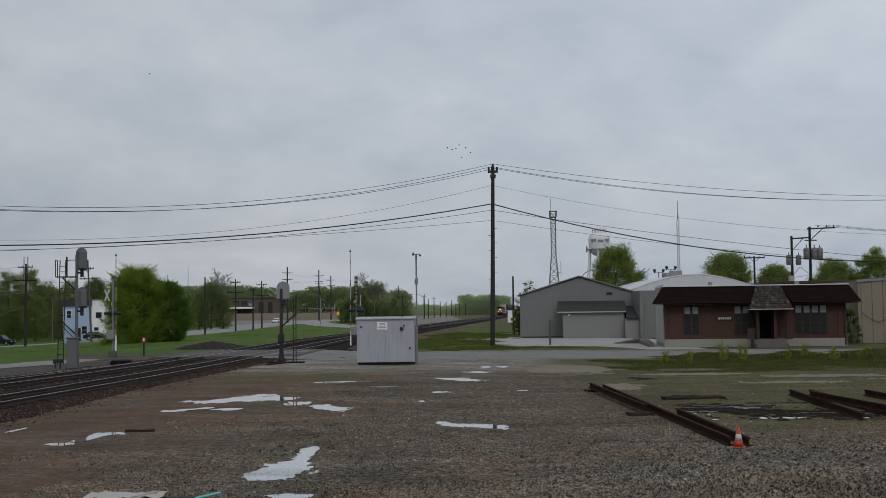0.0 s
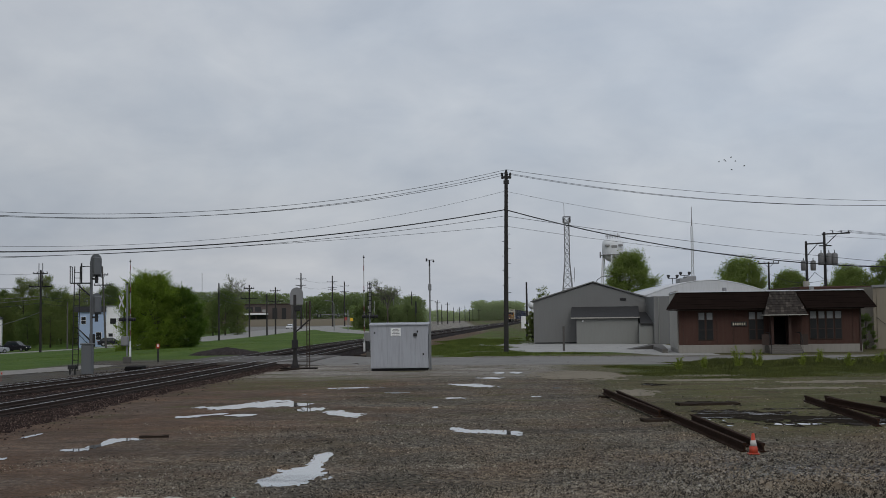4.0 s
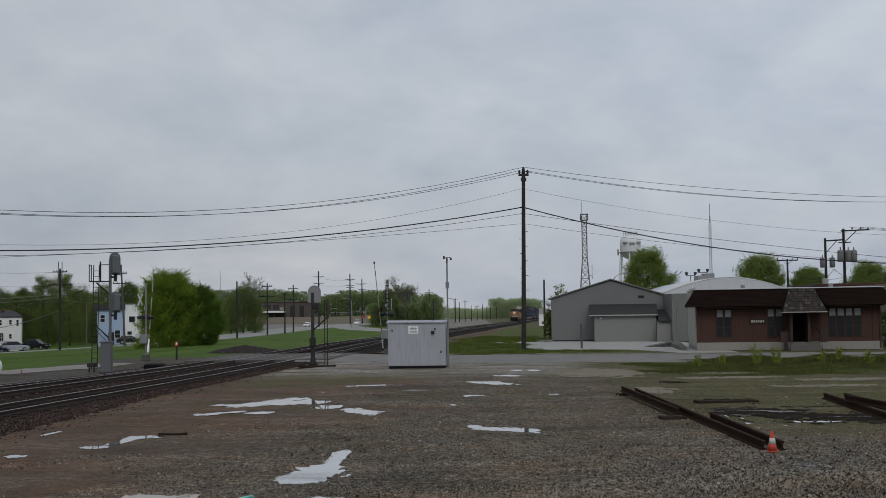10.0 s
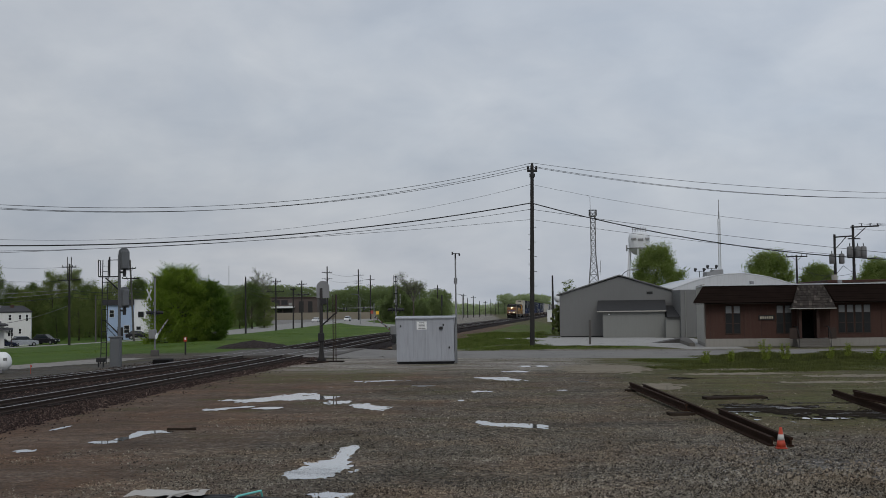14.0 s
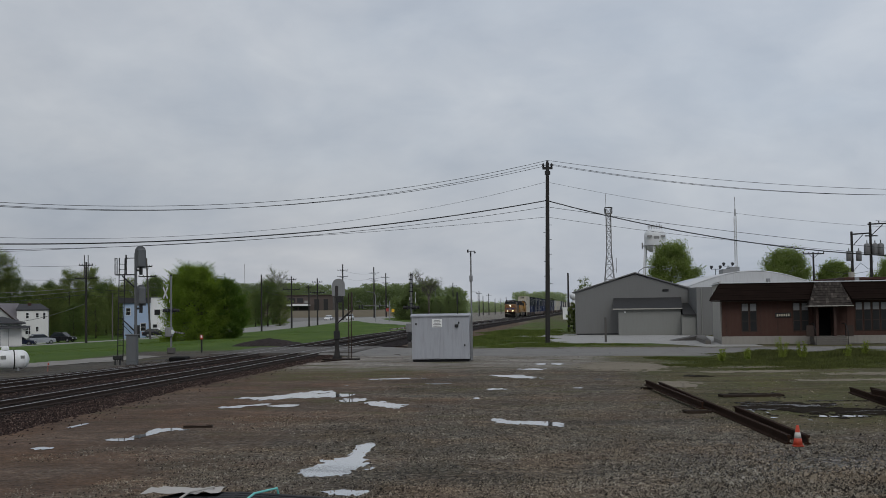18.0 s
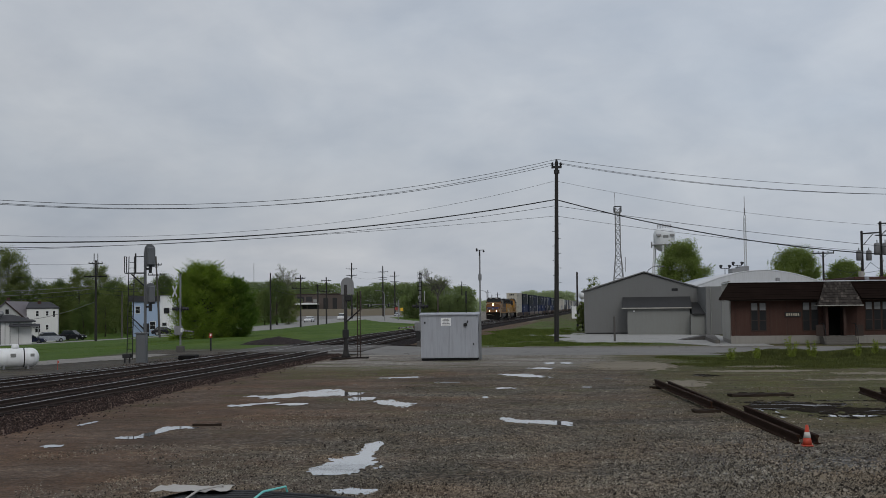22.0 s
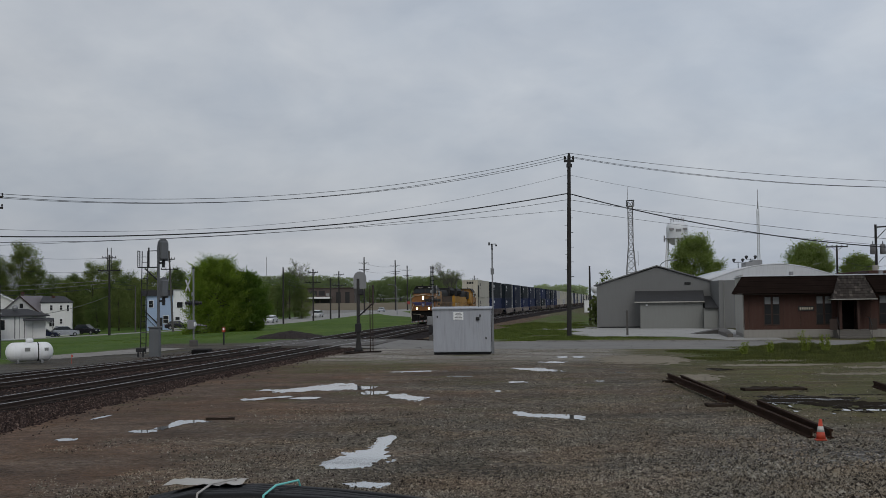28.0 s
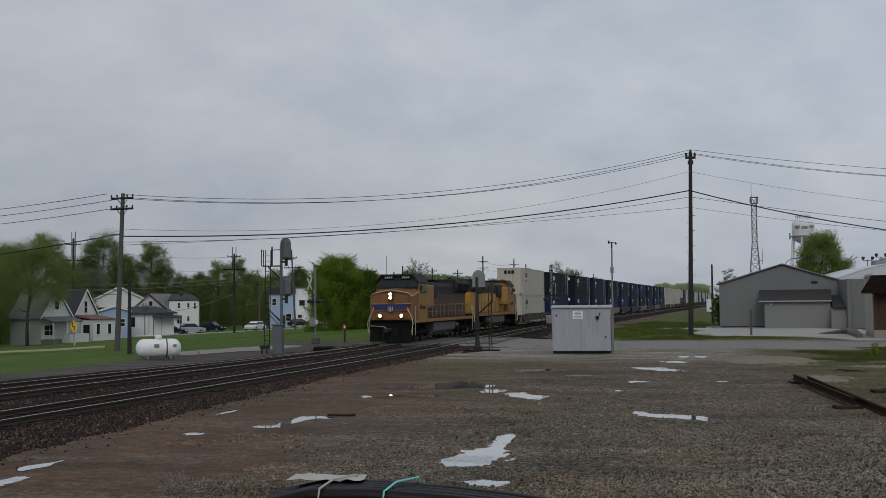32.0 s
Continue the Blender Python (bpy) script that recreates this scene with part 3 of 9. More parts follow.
def blot(name, blobs, label, material, category, group="", kind="", cell=0.05, z=0.006, rough=0.55, seed=0, smallest=0.03):
    """A thin sheet flush with the soil: its outline is a level line of overlapping ovals (x, y, half length, half width, turn) with ragged edges; loose scraps are things of their own."""
    x0, x1 = min(b[0] - max(b[2], b[3]) for b in blobs) - 0.8, max(b[0] + max(b[2], b[3]) for b in blobs) + 0.8
    y0, y1 = min(b[1] - max(b[2], b[3]) for b in blobs) - 0.8, max(b[1] + max(b[2], b[3]) for b in blobs) + 0.8
    deep = cell * 2.2
    nx, ny = int((x1 - x0) / cell) + 2, int((y1 - y0) / deep) + 2

    def depth(x, y):
        s = 0.0
        for bx, by, a, b, turn in blobs:
            w = radians(turn)
            u, v = (x - bx) * math.cos(w) + (y - by) * math.sin(w), -(x - bx) * math.sin(w) + (y - by) * math.cos(w)
            s += math.exp(-0.7 * ((u / a) ** 2 + (v / b) ** 2))
        n = noise.noise(Vector((x * 1.7, y * 0.8, seed))) * 0.6 + noise.noise(Vector((x * 4.6, y * 2.0, seed + 5))) * 0.5 + noise.noise(Vector((x * 10.0, y * 4.0, seed + 9))) * 0.5
        return s + rough * 0.55 * n - 0.52
    d = {(i, j): depth(x0 + i * cell, y0 + j * deep) for i in range(nx + 1) for j in range(ny + 1)}
    m, ids, boss = Mesh(), {}, []

    def top(k):
        while boss[k] != k:
            boss[k] = boss[boss[k]]
            k = boss[k]
        return k

    def spot(key, x, y):
        if key not in ids:
            ids[key] = len(m.v)
            boss.append(len(m.v))
            m.v.append((x0 + x * cell, y0 + y * deep, z))
        return ids[key]
    for i, j in itertools.product(range(nx), range(ny)):
        ring, corners = [], ((i, j), (i + 1, j), (i + 1, j + 1), (i, j + 1))
        for k in range(4):
            a, b = corners[k], corners[(k + 1) % 4]
            if d[a] > 0:
                ring.append(spot(a, *a))
            if (d[a] > 0) != (d[b] > 0):
                f = d[a] / (d[a] - d[b])
                ring.append(spot((min(a, b), max(a, b)), a[0] + (b[0] - a[0]) * f, a[1] + (b[1] - a[1]) * f))
        if len(ring) > 2:
            m.f.append(tuple(ring))
            for k in ring[1:]:
                boss[top(k)] = top(ring[0])
    scraps = {}
    for f in m.f:
        scraps.setdefault(top(f[0]), []).append(f)
    for faces in scraps.values():
        if len(faces) * cell * deep < smallest:
            continue
        one, again = Mesh(), {}
        for f in faces:
            for k in f:
                if k not in again:
                    again[k] = len(one.v)
                    one.v.append(m.v[k])
            one.f.append(tuple(again[k] for k in f))
        solo(name, one, material, label, category, group=group, kind=kind)


POOLS = []


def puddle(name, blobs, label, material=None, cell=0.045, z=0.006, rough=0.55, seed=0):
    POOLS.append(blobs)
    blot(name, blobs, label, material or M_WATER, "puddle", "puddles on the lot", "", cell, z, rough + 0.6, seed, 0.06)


for k, (bx, by, a, b) in enumerate(((6.2, 61.5, 2.4, 4.6), (6.9, 47.2, 0.8, 2.0), (11.5, 55.5, 2.6, 0.9), (17, 53, 3.2, 1.0), (14, 48.6, 2.4, 0.7), (21, 50.5, 3.0, 0.9), (12.5, 59.5, 2.0, 0.8))):
    blot("concrete_remnant", [(bx, by, a, b, 0)], "broken remnant of pale concrete flush with the gravel", M_SLAB, "slab", "concrete remnants", "", 0.1, 0.0045, 1.15, 70 + k, 0.15)
blot("pavement_2", [(-27.9, 71, 1.9, 4.5, -14), (-25.6, 79, 1.9, 5.0, -10)], "pale gravel drive beside the railway", M_DRIVE, "drive", "", "structure", 0.16, 0.02, 0.5, 90, 3.0)
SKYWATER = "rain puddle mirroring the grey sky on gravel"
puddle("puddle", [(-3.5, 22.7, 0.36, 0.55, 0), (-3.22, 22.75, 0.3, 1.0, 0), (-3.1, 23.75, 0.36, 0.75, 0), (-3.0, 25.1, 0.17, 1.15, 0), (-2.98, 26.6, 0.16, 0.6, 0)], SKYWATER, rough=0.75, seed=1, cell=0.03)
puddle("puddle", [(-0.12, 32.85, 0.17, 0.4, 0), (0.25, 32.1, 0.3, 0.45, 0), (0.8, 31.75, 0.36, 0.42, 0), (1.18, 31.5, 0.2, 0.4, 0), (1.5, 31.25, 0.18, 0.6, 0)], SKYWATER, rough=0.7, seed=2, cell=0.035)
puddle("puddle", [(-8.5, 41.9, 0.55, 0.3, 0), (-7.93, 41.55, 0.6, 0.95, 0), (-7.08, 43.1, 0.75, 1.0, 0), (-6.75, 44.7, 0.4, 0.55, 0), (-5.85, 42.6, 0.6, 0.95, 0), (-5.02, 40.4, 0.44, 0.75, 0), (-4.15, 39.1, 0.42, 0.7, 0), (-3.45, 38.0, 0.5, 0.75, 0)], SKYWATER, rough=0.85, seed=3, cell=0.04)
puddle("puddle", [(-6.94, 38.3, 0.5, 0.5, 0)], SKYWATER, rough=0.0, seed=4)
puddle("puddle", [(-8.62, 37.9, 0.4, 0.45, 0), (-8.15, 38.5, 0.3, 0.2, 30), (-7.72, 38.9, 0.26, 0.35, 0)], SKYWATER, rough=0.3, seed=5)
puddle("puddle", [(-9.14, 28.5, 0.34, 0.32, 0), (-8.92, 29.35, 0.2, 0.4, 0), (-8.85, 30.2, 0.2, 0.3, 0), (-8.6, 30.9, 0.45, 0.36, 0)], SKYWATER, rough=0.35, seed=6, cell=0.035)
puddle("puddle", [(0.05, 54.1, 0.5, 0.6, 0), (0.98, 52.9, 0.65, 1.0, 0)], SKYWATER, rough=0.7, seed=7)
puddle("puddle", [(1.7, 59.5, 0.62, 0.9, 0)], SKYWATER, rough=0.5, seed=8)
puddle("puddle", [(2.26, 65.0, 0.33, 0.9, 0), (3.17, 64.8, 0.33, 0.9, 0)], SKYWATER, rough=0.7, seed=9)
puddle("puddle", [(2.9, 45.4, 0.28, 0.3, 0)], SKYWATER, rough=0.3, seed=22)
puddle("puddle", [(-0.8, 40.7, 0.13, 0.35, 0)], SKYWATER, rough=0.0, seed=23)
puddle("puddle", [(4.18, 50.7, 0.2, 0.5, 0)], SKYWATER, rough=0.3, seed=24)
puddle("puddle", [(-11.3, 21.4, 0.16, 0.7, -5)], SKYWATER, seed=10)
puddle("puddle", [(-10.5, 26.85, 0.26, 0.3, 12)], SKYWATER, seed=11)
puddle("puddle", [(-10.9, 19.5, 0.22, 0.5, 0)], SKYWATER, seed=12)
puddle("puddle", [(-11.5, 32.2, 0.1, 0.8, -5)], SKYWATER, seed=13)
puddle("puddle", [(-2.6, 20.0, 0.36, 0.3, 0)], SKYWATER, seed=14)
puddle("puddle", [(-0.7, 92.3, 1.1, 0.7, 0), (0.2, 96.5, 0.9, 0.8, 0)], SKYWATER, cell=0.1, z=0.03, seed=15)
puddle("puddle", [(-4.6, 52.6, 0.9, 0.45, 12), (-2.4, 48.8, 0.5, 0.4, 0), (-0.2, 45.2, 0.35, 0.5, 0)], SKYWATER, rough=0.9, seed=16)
puddle("puddle", [(8.48, 52.4, 0.62, 1.0, 0)], "shallow dark pool on broken concrete", M_OIL, seed=18)
puddle("puddle", [(7.75, 36.2, 0.6, 1.3, 0), (9.05, 35.9, 0.9, 1.9, 0), (10.5, 34.4, 0.9, 1.1, 0), (11.5, 33.9, 0.6, 0.9, 0)], "black wet mud hollow with standing water", M_OIL, cell=0.06, z=0.006, rough=1.7, seed=19)
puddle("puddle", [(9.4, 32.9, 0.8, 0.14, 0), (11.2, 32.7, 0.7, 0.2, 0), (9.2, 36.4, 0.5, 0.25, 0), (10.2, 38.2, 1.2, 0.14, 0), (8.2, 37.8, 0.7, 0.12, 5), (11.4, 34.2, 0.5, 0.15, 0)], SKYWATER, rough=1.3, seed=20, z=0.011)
puddle("puddle", [(8.6, 41.6, 0.8, 0.5, 0)], "dark wet hollow beside the spare rails", M_OIL, z=0.005, seed=21)

# ---- railway ----
RAIL = [(-0.07, 0.0), (0.07, 0.0), (0.07, 0.015), (0.012, 0.035), (0.012, 0.105), (0.037, 0.115), (0.037, 0.15), (-0.037, 0.15), (-0.037, 0.115), (-0.012, 0.105), (-0.012, 0.035), (-0.07, 0.015)]
STATIONS = list(np.arange(-70, 260, 5.0)) + list(np.arange(260, 420, 12.0)) + list(np.arange(420, 1500, 60.0))


def sweep(profile, offset, lift, closed=True, near=False, stations=STATIONS):
    """A profile drawn along the line; offset is a distance from the far track's centre, or a function that gives it."""
    m, n = Mesh(), len(profile)
    for y in stations:
        c, s = math.cos(radians(track_turn(y))), math.sin(radians(track_turn(y)))
        for a, h in profile:
            d = (offset(y) if callable(offset) else offset) + a + (pitch(y) if near else 0.0)
            m.v.append((track_x(y) + d * c, y + d * s, lift + h + rise(y)))
    k = n if closed else n - 1
    m.f = [(i * n + j, (i + 1) * n + j, (i + 1) * n + (j + 1) % n, i * n + (j + 1) % n) for i in range(len(stations) - 1) for j in range(k)]
    m.f = [tuple(reversed(f)) for f in m.f]
    return m


def bed_section(y):
    """The ballast's cross-section at a station: offset from the far track's centre, and height."""
    p, foot, back = pitch(y), bed_foot(y), bed_back(y)
    return [(back - 0.7, -0.12), (back + 0.3, 0.02), (-2.0, 0.085), (-1.4, 0.06), (1.4, 0.06), (p * 0.5, 0.075), (p - 1.4, 0.06), (p + 1.4, 0.06),
            (p + 1.45 + 0.35 * max(0.0, foot - p - 1.5), 0.1), (foot - 0.35, 0.045), (foot + 0.35, -0.12)]


def ballast_bed():
    ys = list(np.arange(-70, 14, 6.0)) + list(np.arange(14, 96, 0.7)) + [y for y in STATIONS if y >= 96]
    m = Mesh()
    for y in ys:
        c, s = math.cos(radians(track_turn(y))), math.sin(radians(track_turn(y)))
        m.v += [(track_x(y) + d * c, y + d * s, h + rise(y) * (h > 0.03)) for d, h in bed_section(y)]
    m.f = [tuple(reversed((i * 11 + j, (i + 1) * 11 + j, (i + 1) * 11 + j + 1, i * 11 + j + 1))) for i in range(len(ys) - 1) for j in range(10)]
    return m


solo("ballast_bed", ballast_bed(), M_BALLAST, "reddish brown crushed stone ballast under two tracks", "ballast", kind="structure")
TRACKS = []
for near, words in ((False, "far main track with worn bright rail heads"), (True, "near main track with rust brown rails on ballast")):
    tr = thing("railway_track", words, "railway track", group="main tracks", kind="structure")
    for s in (-0.755, 0.755):
        part("rail", sweep(RAIL, s, 0.1, True, near), M_RUST, tr, "rust brown steel rail")
        part("rail_head", sweep([(-0.034, 0.0), (0.034, 0.0), (0.03, 0.004), (-0.03, 0.004)], s, 0.25, True, near), M_SHINE, tr, "polished running surface")
    TRACKS.append((tr, near))
# the points: a third rail runs out of the far track towards the camera's side of the line
DIVERGE = lambda y: -0.86 - 1.62 * ((72.0 - y) / 34.0) ** 1.15
turnout = list(np.arange(18, 72.5, 3.0))
part("switch_rail", sweep(RAIL, DIVERGE, 0.1, True, False, turnout), M_RUST, TRACKS[0][0], "rust brown diverging rail of the points")
part("rail_head", sweep([(-0.034, 0.0), (0.034, 0.0), (0.03, 0.004), (-0.03, 0.004)], DIVERGE, 0.25, True, False, turnout), M_SHINE, TRACKS[0][0], "polished running surface")

# the crossing's panels between and beside the rails
panels = thing("crossing_panels", "worn concrete panels filling the level crossing", "crossing", kind="structure")
for a, b in ((-2.6, -0.82), (-0.68, 0.68), (0.82, 9.18), (9.32, 10.68), (10.82, 13.0)):
    for j in range(6):
        ya, yb = 79.6 + j * 2.15, 79.6 + (j + 1) * 2.15 - 0.03
        m = Mesh()
        cs = []
        for y, d in ((ya, a), (ya, b), (yb, b), (yb, a)):
            cs.append((track_x(y) + (d if d < 5 else d - 10 + pitch(y)), y))
        m.prism(cs, "z", 0.04, 0.235 + 0.004 * ((j * 7) % 3))
        part("panel", m, M_PANEL, panels)

# ---- the train ----
M_LOCO_REAR = paint("yellow_locomotive_paint", (0.42, 0.215, 0.026), 0.55, vary=0.25, streak=0.35, dirt=(0.11, 0.06, 0.025), coarse=0.7, fine=9)
M_LOCO = paint("faded_locomotive_yellow", (0.31, 0.15, 0.028), 0.6, vary=0.35, streak=0.9, dirt=(0.07, 0.042, 0.024), coarse=0.7, fine=9)
M_LOCO_SOOT = paint("sooty_brown_hood_paint", (0.088, 0.05, 0.028), 0.75, vary=0.5, streak=0.8, dirt=(0.033, 0.026, 0.022), coarse=0.6)
M_LOCO_NOSE = paint("faded_orange_nose_paint", (0.235, 0.105, 0.034), 0.6, vary=0.45, streak=0.75, dirt=(0.115, 0.055, 0.03), coarse=1.6, spec=0.25)
M_LOCO_GREY = paint("sooty_grey_roof_paint", (0.02, 0.0205, 0.022), 0.75, vary=0.35, streak=0.3, spec=0.2)
M_LOCO_UNDER = paint("sooty_black_running_gear", (0.010, 0.0095, 0.009), 0.9, vary=0.5, spec=0.12)
M_TANK_GREY = paint("dusty_grey_fuel_tank", (0.085, 0.08, 0.078), 0.7, vary=0.3, streak=0.5)
M_STRIPE = paint("dulled_reflective_stripe", (0.46, 0.42, 0.33), 0.55, vary=0.25)
M_WING = paint("blue_wing_paint", (0.026, 0.034, 0.135), 0.5, vary=0.2)
M_WING_PALE = paint("pale_wing_outline", (0.42, 0.40, 0.38), 0.55, vary=0.2)
M_RAILING = paint("ochre_handrail", (0.24, 0.15, 0.07), 0.6, vary=0.4)
M_SCREEN = paint("dark_cab_glass", (0.012, 0.017, 0.02), 0.12, spec=0.35)
M_WELL = paint("dark_brown_well_car_steel", (0.060, 0.042, 0.036), 0.75, vary=0.35, streak=0.3)
M_WELL_GREY = paint("dusty_grey_well_car_steel", (0.20, 0.17, 0.155), 0.75, vary=0.3, streak=0.4)


def glow(name, color, strength):
    n = Nodes(name)
    n.bsdf.inputs["Emission Color"].default_value = (*color, 1)
    n.bsdf.inputs["Emission Strength"].default_value = strength
    return n.done((0.9, 0.85, 0.7), 0.2)


M_HEADLIGHT = glow("lit_headlight", (1.0, 0.78, 0.45), 13.0)


def wheel_mesh(r, side):
    prof = [(0.09, -0.05), (0.12, -0.05), (r * 0.75, -0.04), (r * 0.8, -0.065), (r, -0.065), (r, 0.045), (r + 0.028, 0.05), (r + 0.028, 0.075), (r * 0.8, 0.075), (r * 0.7, 0.02), (0.12, 0.04), (0.06, 0.05)]
    return Mesh().lathe([(a, -side * b) for a, b in prof], 20, axis="x")


WHEELSETS = []


def wheelset(parent, y, r, gauge=0.7535):
    """Axle with two wheels; it turns about its own x axis."""
    ax = part("wheelset", Mesh().cyl((-0.95, 0, 0), (0.95, 0, 0), 0.085, n=8), M_LOCO_UNDER, parent)
    ax.matrix_basis = pose(0, y, r)
    for s in (-1, 1):
        w = part("wheel", wheel_mesh(r, s), M_DARK, ax, "steel wheel with a worn tread", True)
        w.matrix_basis = pose(s * gauge, 0, 0)
    WHEELSETS.append((ax, y, r))
    return ax


def loco_truck(parent, y0):
    """Three-axle truck: side frames, bolsters and springs."""
    f = Mesh()
    for s in (-1, 1):
        x0, x1 = sorted((s * 0.98, s * 1.16))
        f.box(x0, x1, y0 - 2.35, y0 + 2.35, 0.55, 0.86, 0.05)
        for dy in (-1.87, 0, 1.87):
            f.box(x0 - 0.02, x1 + 0.03, y0 + dy - 0.3, y0 + dy + 0.3, 0.33, 0.98, 0.06)
            f.cyl((s * 1.15, y0 + dy, 0.53), (s * 1.27, y0 + dy, 0.53), 0.19, 0.16, 12)
        for dy in (-1.3, -0.6, 0.6, 1.3):
            f.cyl((s * 1.09, y0 + dy, 0.84), (s * 1.09, y0 + dy, 1.16), 0.11, n=8)
        f.cyl((s * 1.2, y0 - 2.0, 0.78), (s * 1.2, y0 - 1.0, 1.2), 0.05, n=6)
    f.box(-1.0, 1.0, y0 - 0.5, y0 + 0.5, 0.75, 1.2, 0.04)
    part("truck_frame", f, M_LOCO_UNDER, parent, "sooty three-axle truck frame")


def build_loco(name, label, lit, hood_paint):
    lo = thing(name, label, "locomotive", group="locomotives")
    # frame and deck
    part("underframe", Mesh().box(-1.5, 1.5, 1.0, 21.8, 1.28, 1.55, 0.04).box(-0.7, 0.7, 0.6, 22.2, 0.85, 1.28, 0.03), M_LOCO_UNDER, lo)
    part("walkway_sill", Mesh().box(1.5, 1.53, 1.2, 21.6, 1.38, 1.62).box(-1.53, -1.5, 1.2, 21.6, 1.38, 1.62), M_LOCO, lo, "yellow walkway edge")
    part("walkway", Mesh().box(-1.5, 1.5, 4.9, 21.7, 1.554, 1.6), M_LOCO_GREY, lo)
    # nose: a wide box with a beaked top
    m = Mesh()
    outline = [(-1.5, 1.55), (1.5, 1.55), (1.5, 3.18), (1.3, 3.38), (0.0, 3.62), (-1.3, 3.38), (-1.5, 3.18)]
    back = [(-1.53, 1.55), (1.53, 1.55), (1.53, 3.5), (1.3, 3.72), (0.0, 3.8), (-1.3, 3.72), (-1.53, 3.5)]
    m.v = [(x, 0.72 + 0.10 * max(0, z - 2.8) + 0.10 * abs(x) / 1.5, z) for x, z in outline] + [(x, 2.55, z) for x, z in back]
    m.f = [tuple(range(7)), tuple(reversed(range(7, 14)))] + [(k, 7 + k, 7 + (k + 1) % 7, (k + 1) % 7) for k in range(7)]
    part("nose", m, M_LOCO_NOSE, lo, "faded orange-yellow nose")
    edge = Mesh()
    for s in (-1, 1):
        edge.tube([(s * 1.5, 0.82, 3.2), (s * 1.28, 0.78, 3.41), (0, 0.74, 3.655)], 0.03, 5)
        edge.tube([(s * 1.5, 0.86, 3.22), (s * 1.53, 2.5, 3.52)], 0.025, 5)
    part("nose_trim", edge, M_STRIPE, lo, "pale edge stripes on the nose")
    # wings on the nose: plain blue and pale shapes
    for s in (-1, 1):
        wing = Mesh()
        for k in range(3):
            a, b = 0.32, 1.38 - 0.18 * k
            z = 2.62 - 0.14 * k
            wing.prism([(z - 0.05, min(s * a, s * b)), (z - 0.05, max(s * a, s * b)), (z + 0.05, max(s * a, s * b)), (z + 0.05, min(s * a, s * b))][::-1], "y", 0.700, 0.79)
        part("wing_emblem", wing, M_WING, lo, "blue wing bars")
    for s in (-1, 1):
        pale = Mesh()
        pale.box(min(s * 0.30, s * 1.4), max(s * 0.30, s * 1.4), 0.706, 0.79, 2.685, 2.71)
        pale.box(min(s * 0.28, s * 1.02), max(s * 0.28, s * 1.02), 0.706, 0.78, 2.255, 2.275)
        part("wing_outline", pale, M_WING_PALE, lo, "pale outline of the wings")
    sh = Mesh().prism([(2.18, -0.17), (2.05, 0.0), (2.18, 0.17), (2.72, 0.24), (2.72, -0.24)], "y", 0.685, 0.76)
    part("shield_emblem", sh, M_WING, lo, "blue shield shape")
    part("shield_bars", Mesh().box(-0.15, -0.09, 0.68, 0.70, 2.2, 2.5).box(-0.03, 0.03, 0.68, 0.70, 2.15, 2.5).box(0.09, 0.15, 0.68, 0.70, 2.2, 2.5), M_WING_PALE, lo)
    part("nose_door", Mesh().box(0.62, 1.2, 0.735, 0.80, 2.2, 3.2, 0.02), M_LOCO_NOSE, lo, "nose door with rounded corners")
    for s in (-1, 1):
        part("front_handrail", Mesh().tube([(s * 1.52, 0.5, 0.75), (s * 1.62, 0.52, 1.35), (s * 1.5, 0.6, 1.75), (s * 1.22, 0.62, 2.3)], 0.03, 6), M_STRIPE, lo, "bent pale front handrail")
        part("step_edge", Mesh().box(*sorted((s * 0.95, s * 1.48)), 0.56, 0.6, 0.62, 0.68), M_STRIPE, lo, "pale step edge")
    part("uncoupling_lever", Mesh().tube([(-1.4, 0.52, 1.2), (-0.4, 0.4, 1.15), (-0.2, 0.35, 1.0)], 0.022, 5), M_STRIPE, lo)
    part("anticlimber", Mesh().box(-1.35, 1.35, 0.5, 0.75, 1.52, 1.62, 0.02), M_LOCO_UNDER, lo, "black ledge under the nose")
    # lights
    hb = part("headlight_box", Mesh().box(-0.17, 0.17, 0.60, 0.80, 2.98, 3.5, 0.03), M_DARK, lo, "black headlight housing")
    lamp = M_HEADLIGHT if lit else M_BLACK_GLASS
    for z in (3.11, 3.36):
        part("headlight", Mesh().lathe([(0.1, 0.02), (0.1, -0.02), (0.06, -0.03)], 14, (0, 0.59, z), "y"), lamp, hb, "lit round headlight" if lit else "dark round headlight")
    for s in (-1, 1):
        db = part("ditch_light_box", Mesh().box(s * 0.76 - 0.16, s * 0.76 + 0.16, 0.62, 0.8, 1.72, 2.04, 0.03), M_LOCO_NOSE, lo)
        part("ditch_light", Mesh().lathe([(0.1, 0.02), (0.1, -0.02), (0.06, -0.03)], 14, (s * 0.76, 0.615, 1.88), "y"), lamp, db, "lit ditch light" if lit else "dark ditch light")
    # plow, coupler, steps
    plow = Mesh()
    plow.v = [(-1.45, 0.45, 0.12), (0, 0.05, 0.12), (1.45, 0.45, 0.12), (1.45, 0.62, 0.95), (0, 0.4, 0.95), (-1.45, 0.62, 0.95), (-1.45, 0.8, 0.12), (1.45, 0.8, 0.12), (1.45, 0.8, 0.95), (-1.45, 0.8, 0.95)]
    plow.f = [(0, 1, 4, 5), (1, 2, 3, 4), (5, 4, 3, 8, 9), (0, 6, 7, 2, 1), (6, 9, 8, 7), (0, 5, 9, 6), (2, 7, 8, 3)]
    part("plow", plow, M_LOCO_UNDER, lo, "black pilot plow")
    part("pilot", Mesh().box(-1.5, 1.5, 0.66, 0.8, 0.95, 1.55, 0.02), M_LOCO_UNDER, lo)
